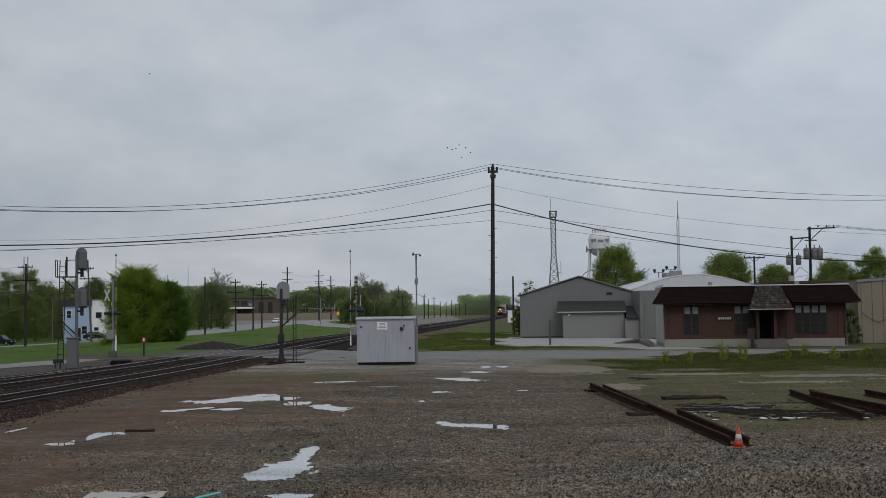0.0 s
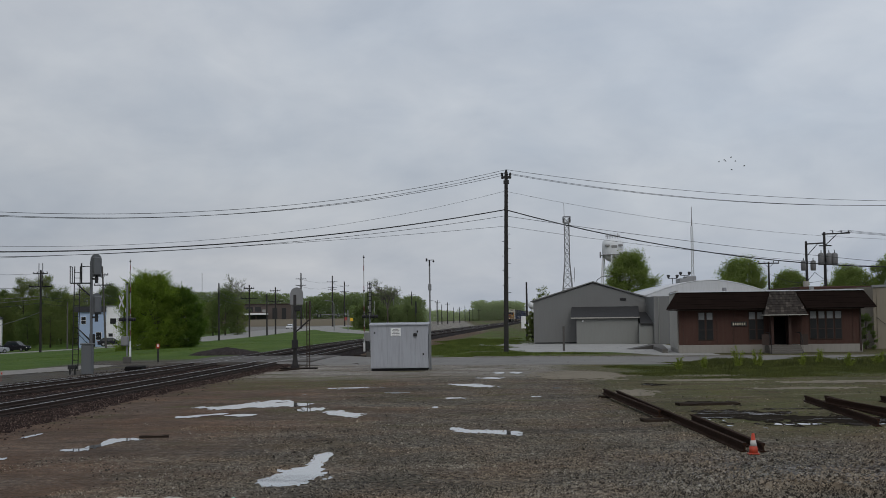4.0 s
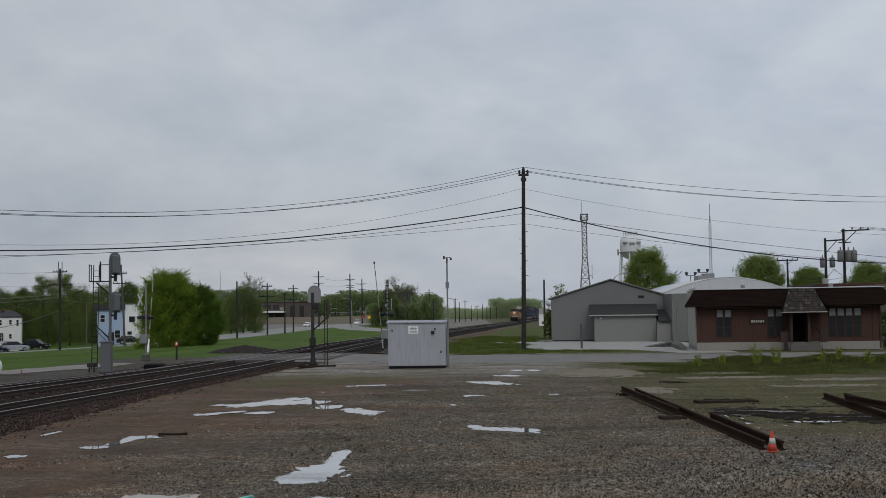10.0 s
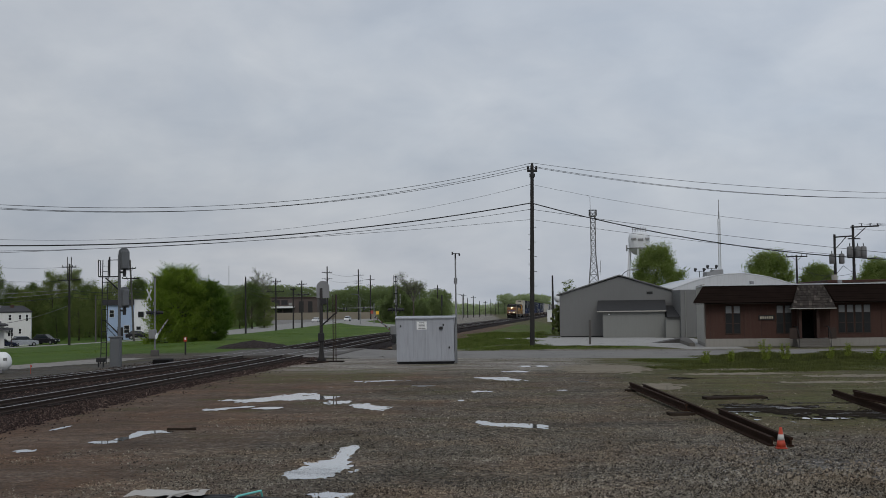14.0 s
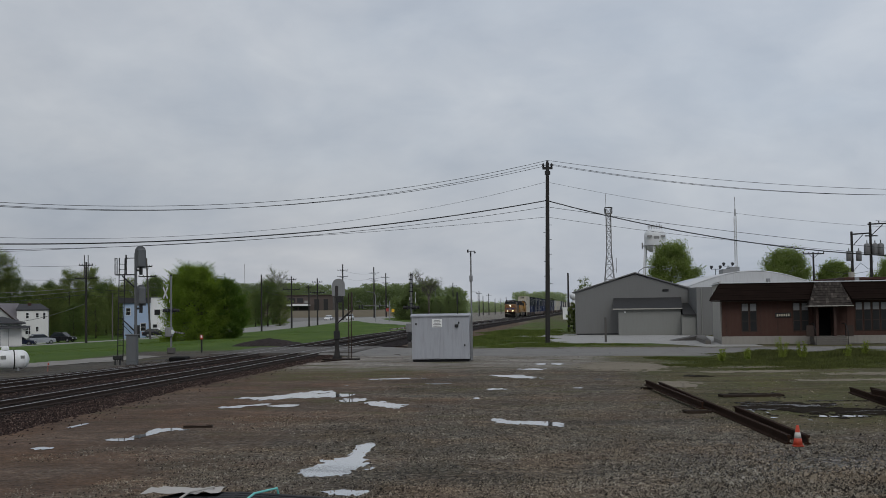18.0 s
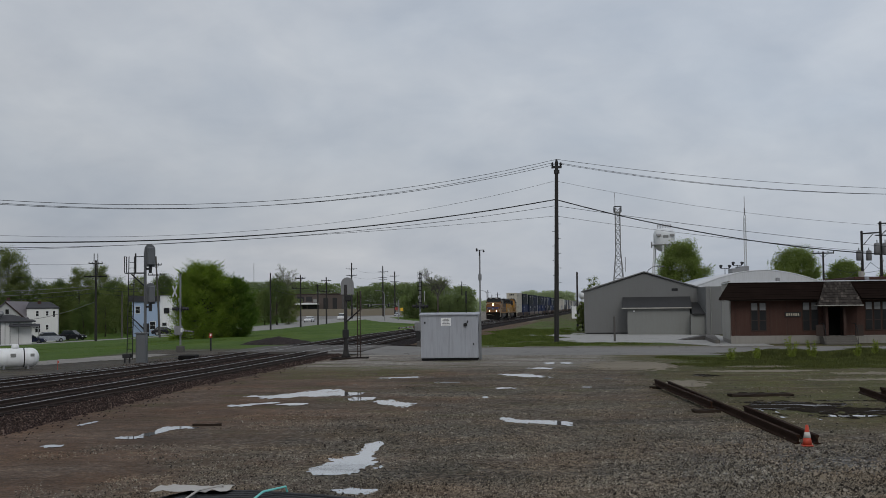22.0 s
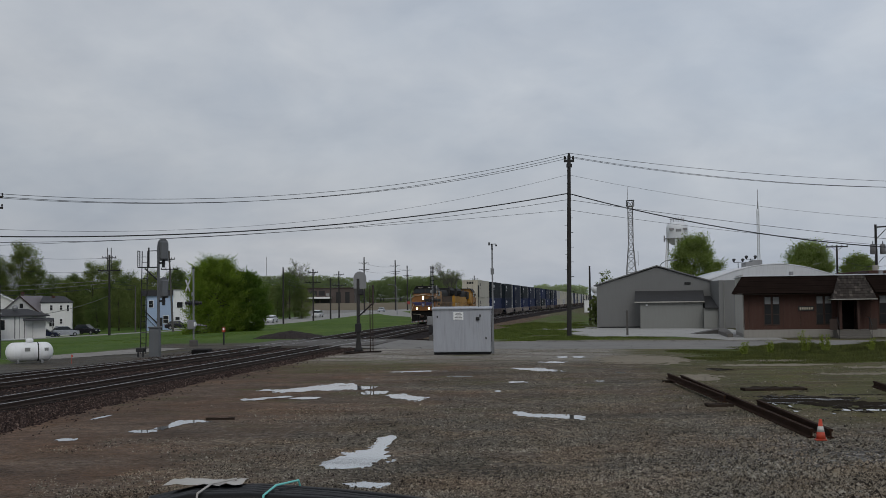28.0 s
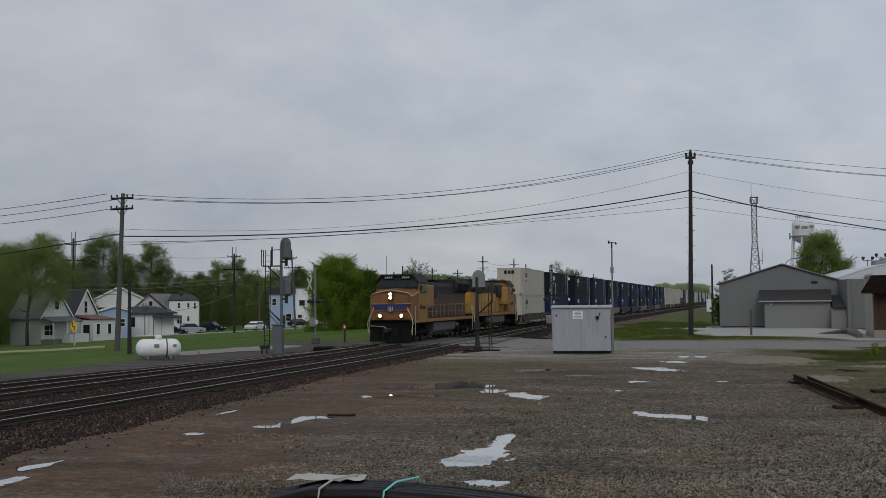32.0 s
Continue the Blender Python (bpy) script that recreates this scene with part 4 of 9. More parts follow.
    part("coupler", Mesh().box(-0.14, 0.14, -0.25, 0.7, 0.78, 1.02, 0.05).box(-0.2, 0.1, -0.45, -0.2, 0.74, 1.06, 0.05), M_RUST, lo)
    for ys, d in ((1.15, 1), (21.4, -1)):
        for s in (-1, 1):
            st = Mesh()
            for k in range(4):
                st.box(min(s * 1.15, s * 1.52), max(s * 1.15, s * 1.52), ys - 0.28, ys + 0.28, 0.35 + 0.3 * k, 0.39 + 0.3 * k)
            st.box(min(s * 1.13, s * 1.16), max(s * 1.13, s * 1.16), ys - 0.3, ys + 0.3, 0.3, 1.55)
            part("step_well", st, M_LOCO_UNDER, lo)
            part("grab_iron", Mesh().tube([(s * 1.5, ys - 0.4 * d, 0.55), (s * 1.53, ys - 0.42 * d, 1.6), (s * 1.2, ys - 0.5 * d, 2.45)], 0.028, 5).tube([(s * 1.53, ys + 0.35 * d, 0.5), (s * 1.53, ys + 0.35 * d, 2.5)], 0.022, 5), M_STRIPE, lo, "pale grab iron")
    # cab
    cab = Mesh()
    prof = [(-1.53, 1.6), (1.53, 1.6), (1.53, 4.2), (1.12, 4.72), (-1.12, 4.72), (-1.53, 4.2)]
    cab.v = [(x, 2.5 + (0.16 * (z - 3.7) if z > 3.7 else 0), z) for x, z in prof] + [(x, 5.1, z) for x, z in prof]
    cab.f = [tuple(range(6)), tuple(reversed(range(6, 12)))] + [(k, 6 + k, 6 + (k + 1) % 6, (k + 1) % 6) for k in range(6)]
    part("cab", cab, M_LOCO, lo, "faded yellow cab")
    roof = Mesh()
    prof = [(1.56, 4.2), (1.16, 4.76), (-1.16, 4.76), (-1.56, 4.2), (-1.52, 4.16), (-1.1, 4.66), (1.1, 4.66), (1.52, 4.16)]
    roof.v = [(x, 2.36, z) for x, z in prof] + [(x, 5.35, z) for x, z in prof]
    roof.f = [tuple(reversed(range(8))), tuple(range(8, 16))] + [((k + 1) % 8, 8 + (k + 1) % 8, 8 + k, k) for k in range(8)]
    part("cab_roof", roof, M_LOCO_GREY, lo, "sooty grey cab roof")
    front = Mesh()
    front.v = [(-1.5, 2.47, 3.76), (1.5, 2.47, 3.76), (1.5, 2.52, 4.2), (1.12, 2.58, 4.68), (-1.12, 2.58, 4.68), (-1.5, 2.52, 4.2)]
    front.f = [tuple(range(6))]
    part("cab_front", front, M_LOCO_GREY, lo, "dark cab front")
    for s in (-1, 1):
        w = Mesh()
        w.v = [(s * 0.1, 2.44, 3.84), (s * 1.38, 2.44, 3.84), (s * 1.38, 2.5, 4.3), (s * 0.1, 2.5, 4.34)]
        w.f = [(0, 1, 2, 3) if s > 0 else (3, 2, 1, 0)]
        part("windscreen", w, M_SCREEN, lo, "dark windscreen")
        part("wiper", Mesh().cyl((s * 0.7, 2.42, 3.9), (s * 0.95, 2.45, 4.25), 0.012, n=4), M_DARK, lo)
        nb = part("number_board", Mesh().box(s * 0.62 - 0.34, s * 0.62 + 0.34, 2.40, 2.6, 4.42, 4.64, 0.02), M_DARK, lo, "black number board")
        bars = Mesh()
        for k in range(4):
            bars.box(s * 0.62 - 0.24 + 0.14 * k, s * 0.62 - 0.15 + 0.14 * k, 2.385, 2.40, 4.47, 4.59)
        part("number_bars", bars, M_WING_PALE, nb)
        x0, x1 = sorted((s * 1.525, s * 1.545))
        for y in (2.95, 3.95):
            part("side_window", Mesh().box(x0, x1, y, y + 0.8, 3.5, 4.1), M_SCREEN, lo, "dark cab side window")
        part("window_frame", Mesh().box(x0, x1 + 0.005, 2.88, 4.82, 4.1, 4.16).box(x0, x1 + 0.005, 2.88, 4.82, 3.43, 3.5), M_LOCO_GREY, lo)
        part("cab_door_bars", Mesh().box(x0, x1, 2.95, 3.45, 2.3, 2.62).box(x0, x1, 3.6, 4.4, 2.3, 2.5), M_LOCO_GREY, lo)
    # long hood with doors, louvres, radiators
    hood = Mesh().box(-0.95, 0.95, 5.1, 20.9, 1.6, 4.0, 0.06)
    part("long_hood", hood, hood_paint, lo, "faded long hood streaked with soot")
    part("hood_roof", Mesh().prism([(3.96, -0.98), (3.96, 0.98), (4.28, 0.82), (4.28, -0.82)], "y", 5.2, 20.8), M_LOCO_GREY, lo, "sooty dark hood roof")
    for s in (-1, 1):
        part("soot_panel", Mesh().box(*sorted((s * 0.95, s * 0.975)), 7.7, 16.2, 3.42, 3.95, 0.01), M_LOCO_GREY, lo, "sooty dark upper hood panel")
    part("inverter_cabinet", Mesh().box(-1.42, 1.42, 5.15, 7.6, 2.35, 4.05, 0.06), M_LOCO if lit else hood_paint, lo)
    part("blower_duct", Mesh().box(-1.25, 1.25, 7.65, 9.3, 3.1, 4.2, 0.08), M_LOCO_GREY, lo)
    for y in np.arange(7.8, 16.0, 0.82):
        for s in (-1, 1):
            x0, x1 = sorted((s * 0.95, s * 0.985))
            part("hood_door", Mesh().box(x0, x1, y, y + 0.74, 1.75, 3.4, 0.012), hood_paint, lo)
    part("radiator_wing", Mesh().prism([(3.5, -0.98), (3.5, 0.98), (3.75, 1.25), (4.3, 1.3), (4.55, 1.15), (4.55, -1.15), (4.3, -1.3), (3.75, -1.25)], "y", 16.3, 20.9), M_LOCO_GREY, lo, "sooty flared radiator housing")
    for k in range(9):
        for s in (-1, 1):
            part("radiator_grille", Mesh().box(*sorted((s * 1.275, s * 1.315)), 16.5 + 0.48 * k, 16.9 + 0.48 * k, 3.78, 4.28), M_LOCO_UNDER, lo, "dark radiator grille")
    part("radiator_roof", Mesh().box(-1.1, 1.1, 16.5, 20.8, 4.55, 4.62, 0.02), M_LOCO_GREY, lo)
    part("exhaust_outlet", Mesh().box(-0.45, 0.45, 12.0, 13.4, 4.2, 4.55, 0.06), M_LOCO_UNDER, lo)
    for x in (-0.2, 0.2):
        part("horn", Mesh().cyl((x, 7.0, 4.3), (x, 6.4, 4.42), 0.03, 0.11, 8), M_DARK, lo)
    # soot and dust over the cab front: visor, mirrors and hoses
    for s in (-1, 1):
        part("cab_mirror", Mesh().box(*sorted((s * 1.56, s * 1.72)), 2.75, 2.79, 3.6, 3.95, 0.01), M_DARK, lo)
        part("air_hose", Mesh().tube([(s * 0.42, 0.6, 0.98), (s * 0.44, 0.3, 0.8), (s * 0.4, 0.22, 0.5)], 0.03, 6), M_DARK, lo)
        part("plow_rib", Mesh().box(*sorted((s * 0.7, s * 0.76)), 0.24, 0.5, 0.15, 0.92), M_LOCO_UNDER, lo)
    part("antenna", Mesh().cyl((0.3, 4.2, 4.74), (0.3, 4.2, 5.15), 0.02, n=5), M_DARK, lo)
    part("antenna", Mesh().cyl((-0.5, 3.4, 4.74), (-0.5, 3.4, 4.95), 0.05, n=6), M_DARK, lo)
    # side lettering stands as plain bars
    for k in range(11):
        part("side_bar", Mesh().box(0.987, 0.993, 10.2 + 0.46 * k, 10.5 + 0.46 * k, 3.44, 3.72), M_DARK, lo, "dark bar where the lettering stands")
    # railings
    for s in (-1, 1):
        rail = Mesh().tube([(s * 1.47, 5.3, 2.62), (s * 1.47, 21.3, 2.62)], 0.024, 5)
        rail.tube([(s * 1.47, 5.3, 2.1), (s * 1.47, 21.3, 2.1)], 0.014, 5)
        part("handrail", rail, M_RAILING, lo, "pale ochre handrail")
        for y in np.arange(5.4, 21.4, 1.32):
            part("stanchion", Mesh().cyl((s * 1.48, y, 1.58), (s * 1.47, y, 2.64), 0.022, n=5), M_RAILING, lo)
    # below the deck
    part("fuel_tank", Mesh().prism([(1.28, -1.42), (0.7, -1.42), (0.36, -1.1), (0.36, 1.1), (0.7, 1.42), (1.28, 1.42)], "y", 7.4, 14.6), M_TANK_GREY, lo, "dusty grey fuel tank")
    for s in (-1, 1):
        for y in (14.75, 15.35):
            part("air_reservoir", Mesh().cyl((s * 1.25, y, 1.0), (s * 1.25, y + 0.55, 1.0), 0.21, n=12), M_TANK_GREY, lo, "grey air reservoir")
    for yc in (4.35, 18.1):
        loco_truck(lo, yc)
        for dy in (-1.87, 0, 1.87):
            wheelset(lo, yc + dy, 0.53)
    return lo


loco_lead = build_loco("locomotive", "weathered orange-yellow diesel locomotive with lit headlights pulling the train", True, M_LOCO_SOOT)
loco_rear = build_loco("locomotive", "weathered yellow diesel locomotive coupled hood first behind the leader", False, M_LOCO_REAR)

BOX_COLORS = {
    "white": (0.47, 0.44, 0.365), "green": (0.009, 0.014, 0.018), "navy": (0.011, 0.016, 0.036), "blue": (0.015, 0.024, 0.07), "grey": (0.38, 0.38, 0.37),
}
BOX_MATS = {k: paint(k + "_container_paint", c, 0.65, vary=0.18, streak=0.35 if k == "white" else 0.15, dirt=(0.13, 0.10, 0.08) if sum(c) > 0.3 else (0.03, 0.027, 0.027), coarse=0.5, spec=0.4 if sum(c) > 0.3 else 0.1) for k, c in BOX_COLORS.items()}
CORNER = paint("grey_container_frame", (0.42, 0.42, 0.41), 0.5)
BOX_LEN, BOX_W, BOX_H = 16.15, 2.59, 2.9


def corrugated(length, w, h):
    """Container body with folded side walls and front."""
    m = Mesh()
    n = 56
    for s in (-1, 1):
        row = []
        for k in range(n):
            y = 0.12 + (length - 0.24) * k / (n - 1)
            x = s * (w / 2 - (0.035 if (k // 2) % 2 else 0.0))
            row.append((x, y))
        base = len(m.v)
        m.v += [(x, y, 0.14) for x, y in row] + [(x, y, h - 0.1) for x, y in row]
        for k in range(n - 1):
            f = (base + k, base + k + 1, base + n + k + 1, base + n + k)
            m.f.append(f if s > 0 else tuple(reversed(f)))
    row = [(-w / 2 + 0.1 + (w - 0.2) * k / 11, 0.02 + (0.04 if (k // 2) % 2 else 0)) for k in range(12)]
    base = len(m.v)
    m.v += [(x, y, 0.14) for x, y in row] + [(x, y, h - 0.1) for x, y in row]
    m.f += [(base + k, base + k + 1, base + 13 + k, base + 12 + k) for k in range(11)]
    m.box(-w / 2 + 0.06, w / 2 - 0.06, 0.1, length - 0.05, 0.1, h - 0.02)
    return m


def frame_rails(length, w, h):
    m = Mesh()
    for s in (-1, 1):
        x0, x1 = sorted((s * (w / 2 - 0.08), s * (w / 2 + 0.005)))
        m.box(x0, x1, 0, length, 0, 0.15).box(x0, x1, 0, length, h - 0.11, h)
    m.box(-w / 2, w / 2, 0, 0.08, 0, 0.15).box(-w / 2, w / 2, 0, 0.08, h - 0.11, h)
    m.box(-w / 2, w / 2, length - 0.08, length, 0, 0.15).box(-w / 2, w / 2, length - 0.08, length, h - 0.11, h)
    return m


CONTAINER = {}


def build_container(color):
    """One 53-foot box of each colour, kept as the pattern for its copies."""
    mat = BOX_MATS[color]
    c = thing("shipping_container", {"white": "off-white corrugated steel container stacked on a well car", "green": "very dark green container stacked on a well car", "navy": "dark navy container stacked on a well car", "blue": "blue steel container seated in a well car", "grey": "pale grey container stacked on a well car"}[color], "container", group="containers on the train")
    part("body", corrugated(BOX_LEN, BOX_W, BOX_H), mat, c)
    part("frame", frame_rails(BOX_LEN, BOX_W, BOX_H), mat, c)
    for y in (0.0, 1.95, BOX_LEN - 2.15, BOX_LEN - 0.2):
        for s in (-1, 1):
            x0, x1 = sorted((s * (BOX_W / 2 - 0.12), s * (BOX_W / 2 + 0.012)))
            part("corner_post", Mesh().box(x0, x1, y, y + 0.2, 0.0, BOX_H, 0.01), CORNER if color in ("green", "navy") and y > 5 else mat, c)
    ink = M_DARK if color in ("white", "grey") else M_WHITE
    for k in range(3):
        part("side_marking", Mesh().box(BOX_W / 2 + 0.002, BOX_W / 2 + 0.01, 2.7 + k * 0.5, 3.05 + k * 0.5, 1.9, 2.4), ink, c, "plain bar where a letter stands")
        part("end_marking", Mesh().box(-0.55 + 0.4 * k, -0.25 + 0.4 * k, -0.006, 0.004, 2.25, 2.62), ink, c, "plain bar where a letter stands")
    part("side_marking", Mesh().box(BOX_W / 2 + 0.002, BOX_W / 2 + 0.01, 2.8, 3.5, 1.45, 1.6), ink, c, "plain bar where small writing stands")
    return c


def build_well_car(mat, words):
    """Well car: deep side sills, end decks, two-axle trucks."""
    w = thing("well_car", words, "rail car", group="well cars of the train")
    for s in (-1, 1):
        x0, x1 = sorted((s * 1.38, s * 1.5))
        part("side_sill", Mesh().prism([(1.6, 1.15), (2.5, 1.15), (3.1, 1.3), (16.9, 1.3), (17.5, 1.15), (18.4, 1.15), (18.4, 0.9), (17.3, 0.35), (2.7, 0.35), (1.6, 0.9)][::-1], "x", x0, x1), mat, w, "deep side sill")
        for k in range(12):
            y = 3.2 + k * 1.2
            part("sill_rib", Mesh().box(*sorted((s * 1.5, s * 1.55)), y, y + 0.12, 0.4, 1.26), mat, w)
    part("floor", Mesh().box(-1.38, 1.38, 2.7, 17.3, 0.33, 0.4), mat, w)
    for a, b in ((-0.1, 2.6), (17.4, 20.1)):
        part("end_deck", Mesh().box(-1.3, 1.3, a, b, 1.02, 1.2, 0.03), mat, w)
    part("coupler", Mesh().box(-0.12, 0.12, -0.6, 0.2, 0.75, 0.98, 0.04), M_LOCO_UNDER, w)
    for y in (1.2, 18.8):
        f = Mesh()
        for s in (-1, 1):
            f.box(*sorted((s * 0.95, s * 1.12)), y - 1.2, y + 1.2, 0.42, 0.72, 0.05)
        f.box(-1.1, 1.1, y - 0.25, y + 0.25, 0.55, 1.0)
        part("truck_frame", f, M_LOCO_UNDER, w)
        for dy in (-0.88, 0.88):
            ax = part("wheelset", Mesh().cyl((-0.9, 0, 0), (0.9, 0, 0), 0.08, n=6), M_LOCO_UNDER, w)
            ax.matrix_basis = pose(0, y + dy, 0.46)
            for s in (-1, 1):
                whl = part("wheel", WHEEL_SMALL[s], None, ax)
                whl.matrix_basis = pose(s * 0.7535, 0, 0)
    return w


WHEEL_SMALL = {s: wheel_mesh(0.46, s).data("wheel", M_DARK, True) for s in (-1, 1)}
# where along the train each thing's front stands, behind the leading coupler
TRAIN = [(loco_lead, 0.0, 0.0, False), (loco_rear, 22.5 + 22.2, 0.0, True)]
STACKS = ("white white|blue green|navy green|navy navy|blue green|blue navy|navy navy|green blue|blue navy|navy green|blue navy|white grey|white white|grey white|white white|navy grey|green navy|white grey|blue navy|grey white|"
          "navy green|white white|grey grey|blue navy|white grey|green navy|navy white|grey white|blue green|white white|navy navy|grey white|grey white|white grey|blue navy|green navy|white white|grey grey").split("|")
CAR_PITCH = 20.7
wells = {}
for k, stack in enumerate(STACKS):
    start = 46.2 + CAR_PITCH * k + (2.5 if k > 1 else 0)
    style = "grey" if k in (2, 3, 4, 7, 9, 12) else "brown"
    if style not in wells:
        car = wells[style] = build_well_car(*((M_WELL_GREY, "dusty grey articulated well car") if style == "grey" else (M_WELL, "dark brown steel well car")))
    else:
        car = copy_thing(wells[style], pose(0, 0, 0))
    TRAIN.append((car, start, 0.0, False))
    for level, color in enumerate(stack.split()):
        if color not in CONTAINER:
            box = CONTAINER[color] = build_container(color)
        else:
            box = copy_thing(CONTAINER[color], pose(0, 0, 0))
        TRAIN.append((box, start + 1.95, 0.42 + level * (BOX_H + 0.03), False))

SPEED = 17.5
LEAD_AT_END = 79.4


def along(s):
    """Pose of a thing whose front stands at s, measured as distance ahead of the camera."""
    return track_x(s), s, track_turn(s + 8)

# ---- east side: relay house, sheds, office, towers ----


def window_glass():
    n = Nodes("window_glass")
    return n.done(n.mix(n.noise(0.7, 3), (0.012, 0.013, 0.014), (0.028, 0.029, 0.03)), 0.2, 0, None, spec=0.15)


M_GLASS = window_glass()
M_BRICK = paint("red_brown_brick", (0.058, 0.0262, 0.0188), 0.85, vary=0.25, fine=10, coarse=0.6, streak=0.15)
M_BROWN_PANEL = paint("red_brown_vertical_boarding", (0.045, 0.021, 0.016), 0.8, vary=0.2, fine=8, streak=0.2)
M_DARK_WOOD = paint("dark_brown_trim", (0.035, 0.022, 0.017), 0.75)
M_SHINGLE = paint("dark_brown_shingle", (0.016, 0.0105, 0.0088), 0.95, vary=0.5, fine=16, spec=0.05)


def shake_wood(name, c):
    """Split wood, each piece of its own tone."""
    n = Nodes(name)
    tone = n.ramp(n.random(), (0.0, shade(c, 0.35)), (0.55, c), (0.85, shade(c, 1.5)), (1.0, shade(c, 3.2)))
    col = n.mix(n.noise(6, 5, 0.6, stretch=(8, 8, 0.6)), tone, shade(c, 0.4))
    return n.done(col, 0.9, 0, n.noise(20, 3, stretch=(4, 4, 0.5)), 0.4, 0.01, 0.2)


M_SHAKE = shake_wood("weathered_grey_brown_shake", (0.06, 0.051, 0.045))

M_SHED = paint("grey_metal_siding", (0.15, 0.153, 0.152), 0.65, vary=0.08, coarse=0.3, streak=0.16)
M_SHED_PALE = paint("pale_grey_siding", (0.195, 0.20, 0.19), 0.65, vary=0.06, coarse=0.4, streak=0.12)
M_SHED_ROOF = paint("dark_grey_shed_roof", (0.03, 0.03, 0.031), 0.85, vary=0.3)
M_DOME = paint("white_rolled_roof", (0.54, 0.56, 0.585), 0.6, vary=0.08, coarse=0.2, streak=0.15)
M_TAN = paint("tan_metal_wall", (0.20, 0.175, 0.135), 0.7, vary=0.08, coarse=0.25, streak=0.18)
M_BLOCK = paint("pale_concrete_block", (0.25, 0.238, 0.215), 0.85, vary=0.1, coarse=0.6, streak=0.2)
M_BLOCK_PALE = paint("pale_painted_block", (0.34, 0.33, 0.30), 0.8, vary=0.1, coarse=0.5, streak=0.3)
M_TOWER = paint("grey_lattice_steel", (0.26, 0.26, 0.265), 0.6, 0.2)
M_TANK = paint("white_water_tank", (0.62, 0.64, 0.66), 0.5, vary=0.06, coarse=0.1)
M_PIPE = paint("black_plastic_pipe", (0.007, 0.007, 0.0075), 0.38, vary=0.3, bump=0.3, spec=0.18)
M_CYAN = paint("cyan_strap", (0.18, 0.62, 0.58), 0.5)
M_PAPER = paint("crumpled_white_wrap", (0.42, 0.40, 0.37), 0.65, vary=0.25, fine=8)

# relay house
rh = thing("relay_house", "light grey painted steel relay house standing on skids", "equipment shed", (-3.36, 70.1, 0))
W, D = 1.66, 1.25
part("shell", Mesh().prism([(-D, 0.16), (D, 0.16), (D, 2.64), (0, 2.7), (-D, 2.64)], "x", -W, W), M_GREYBOX, rh)
for k, x in enumerate((-W, -0.68, 0.0, 0.92)):
    x1 = (-0.68, 0.0, 0.92, W)[k]
    part("panel", Mesh().box(x + 0.005, x1 - 0.005, -D - 0.012, -D + 0.002, 0.2, 2.61, 0.008), M_GREYBOX, rh)
part("roof", Mesh().prism([(-D - 0.1, 2.62), (0, 2.71), (D + 0.1, 2.62), (D + 0.1, 2.68), (0, 2.78), (-D - 0.1, 2.68)], "x", -W - 0.08, W + 0.08), M_GREYBOX, rh, "shallow pitched grey steel roof")
for y in (-0.95, 0.95):
    part("skid", Mesh().box(-W + 0.02, W - 0.02, y - 0.1, y + 0.1, 0.0, 0.16, 0.01), M_DARK, rh, "black steel skid")
sg = part("notice", Mesh().box(-0.49, 0.09, -D - 0.034, -D - 0.024, 2.0, 2.46), M_WHITE, rh, "white notice with grey writing bars")
nb = Mesh()
for k, (z, w) in enumerate(((2.39, 0.3), (2.31, 0.4), (2.23, 0.34), (2.15, 0.44), (2.06, 0.44))):
    nb.box(-0.2 - w / 2, -0.2 + w / 2, -D - 0.038, -D - 0.035, z - 0.018, z + 0.018)
part("writing_bars", nb, M_STEEL_GREY, sg)
part("vent_lamp", Mesh().box(0.82, 1.02, -D - 0.16, -D - 0.02, 1.98, 2.16, 0.03), M_DARK, rh, "small dark lamp")
for x, z in ((-1.42, 2.2), (1.38, 0.95), (1.05, 2.25)):
    part("bracket", Mesh().box(x - 0.04, x + 0.04, -D - 0.06, -D - 0.02, z - 0.06, z + 0.06, 0.01), M_DARK, rh)
part("meter_box", Mesh().box(W + 0.002, W + 0.16, -0.7, -0.35, 0.7, 2.1, 0.02), M_STEEL_GREY, rh)
part("conduit", Mesh().cyl((W + 0.06, -0.95, 0.05), (W + 0.06, -0.95, 2.3), 0.035, n=6).cyl((W + 0.06, 0.2, 0.05), (W + 0.06, 0.2, 2.2), 0.03, n=6), M_STEEL_GREY, rh)
part("whip_antenna", Mesh().cyl((0.96, -0.6, 2.55), (0.96, -0.6, 3.3), 0.02, n=5).cyl((0.96, -0.6, 3.3), (0.96, -0.6, 4.0), 0.045, n=6), M_DARK, rh, "short black antenna")
wm = thing("weather_mast", "slim steel mast with wind sensor beside the relay house", "mast", (-1.6, 70.4, 0))
part("pole", Mesh().cyl((0, 0, 0), (0, 0, 3.6), 0.05, n=8).cyl((0, 0, 3.6), (0, 0, 6.1), 0.045, n=8), M_STEEL_GREY, wm)
part("sensor_body", Mesh().cyl((0, 0, 4.65), (0, 0, 5.0), 0.1, n=10), M_STEEL_GREY, wm)
part("wind_vane", Mesh().cyl((0, 0, 6.1), (0, 0, 6.45), 0.045, n=6).box(-0.2, 0.26, -0.02, 0.02, 6.42, 6.46).box(-0.22, -0.12, -0.015, 0.015, 6.36, 6.54), M_DARK, wm, "black wind vane")
part("cup", Mesh().sphere((0.24, 0, 6.36), 0.06, 8, 5), M_DARK, wm)


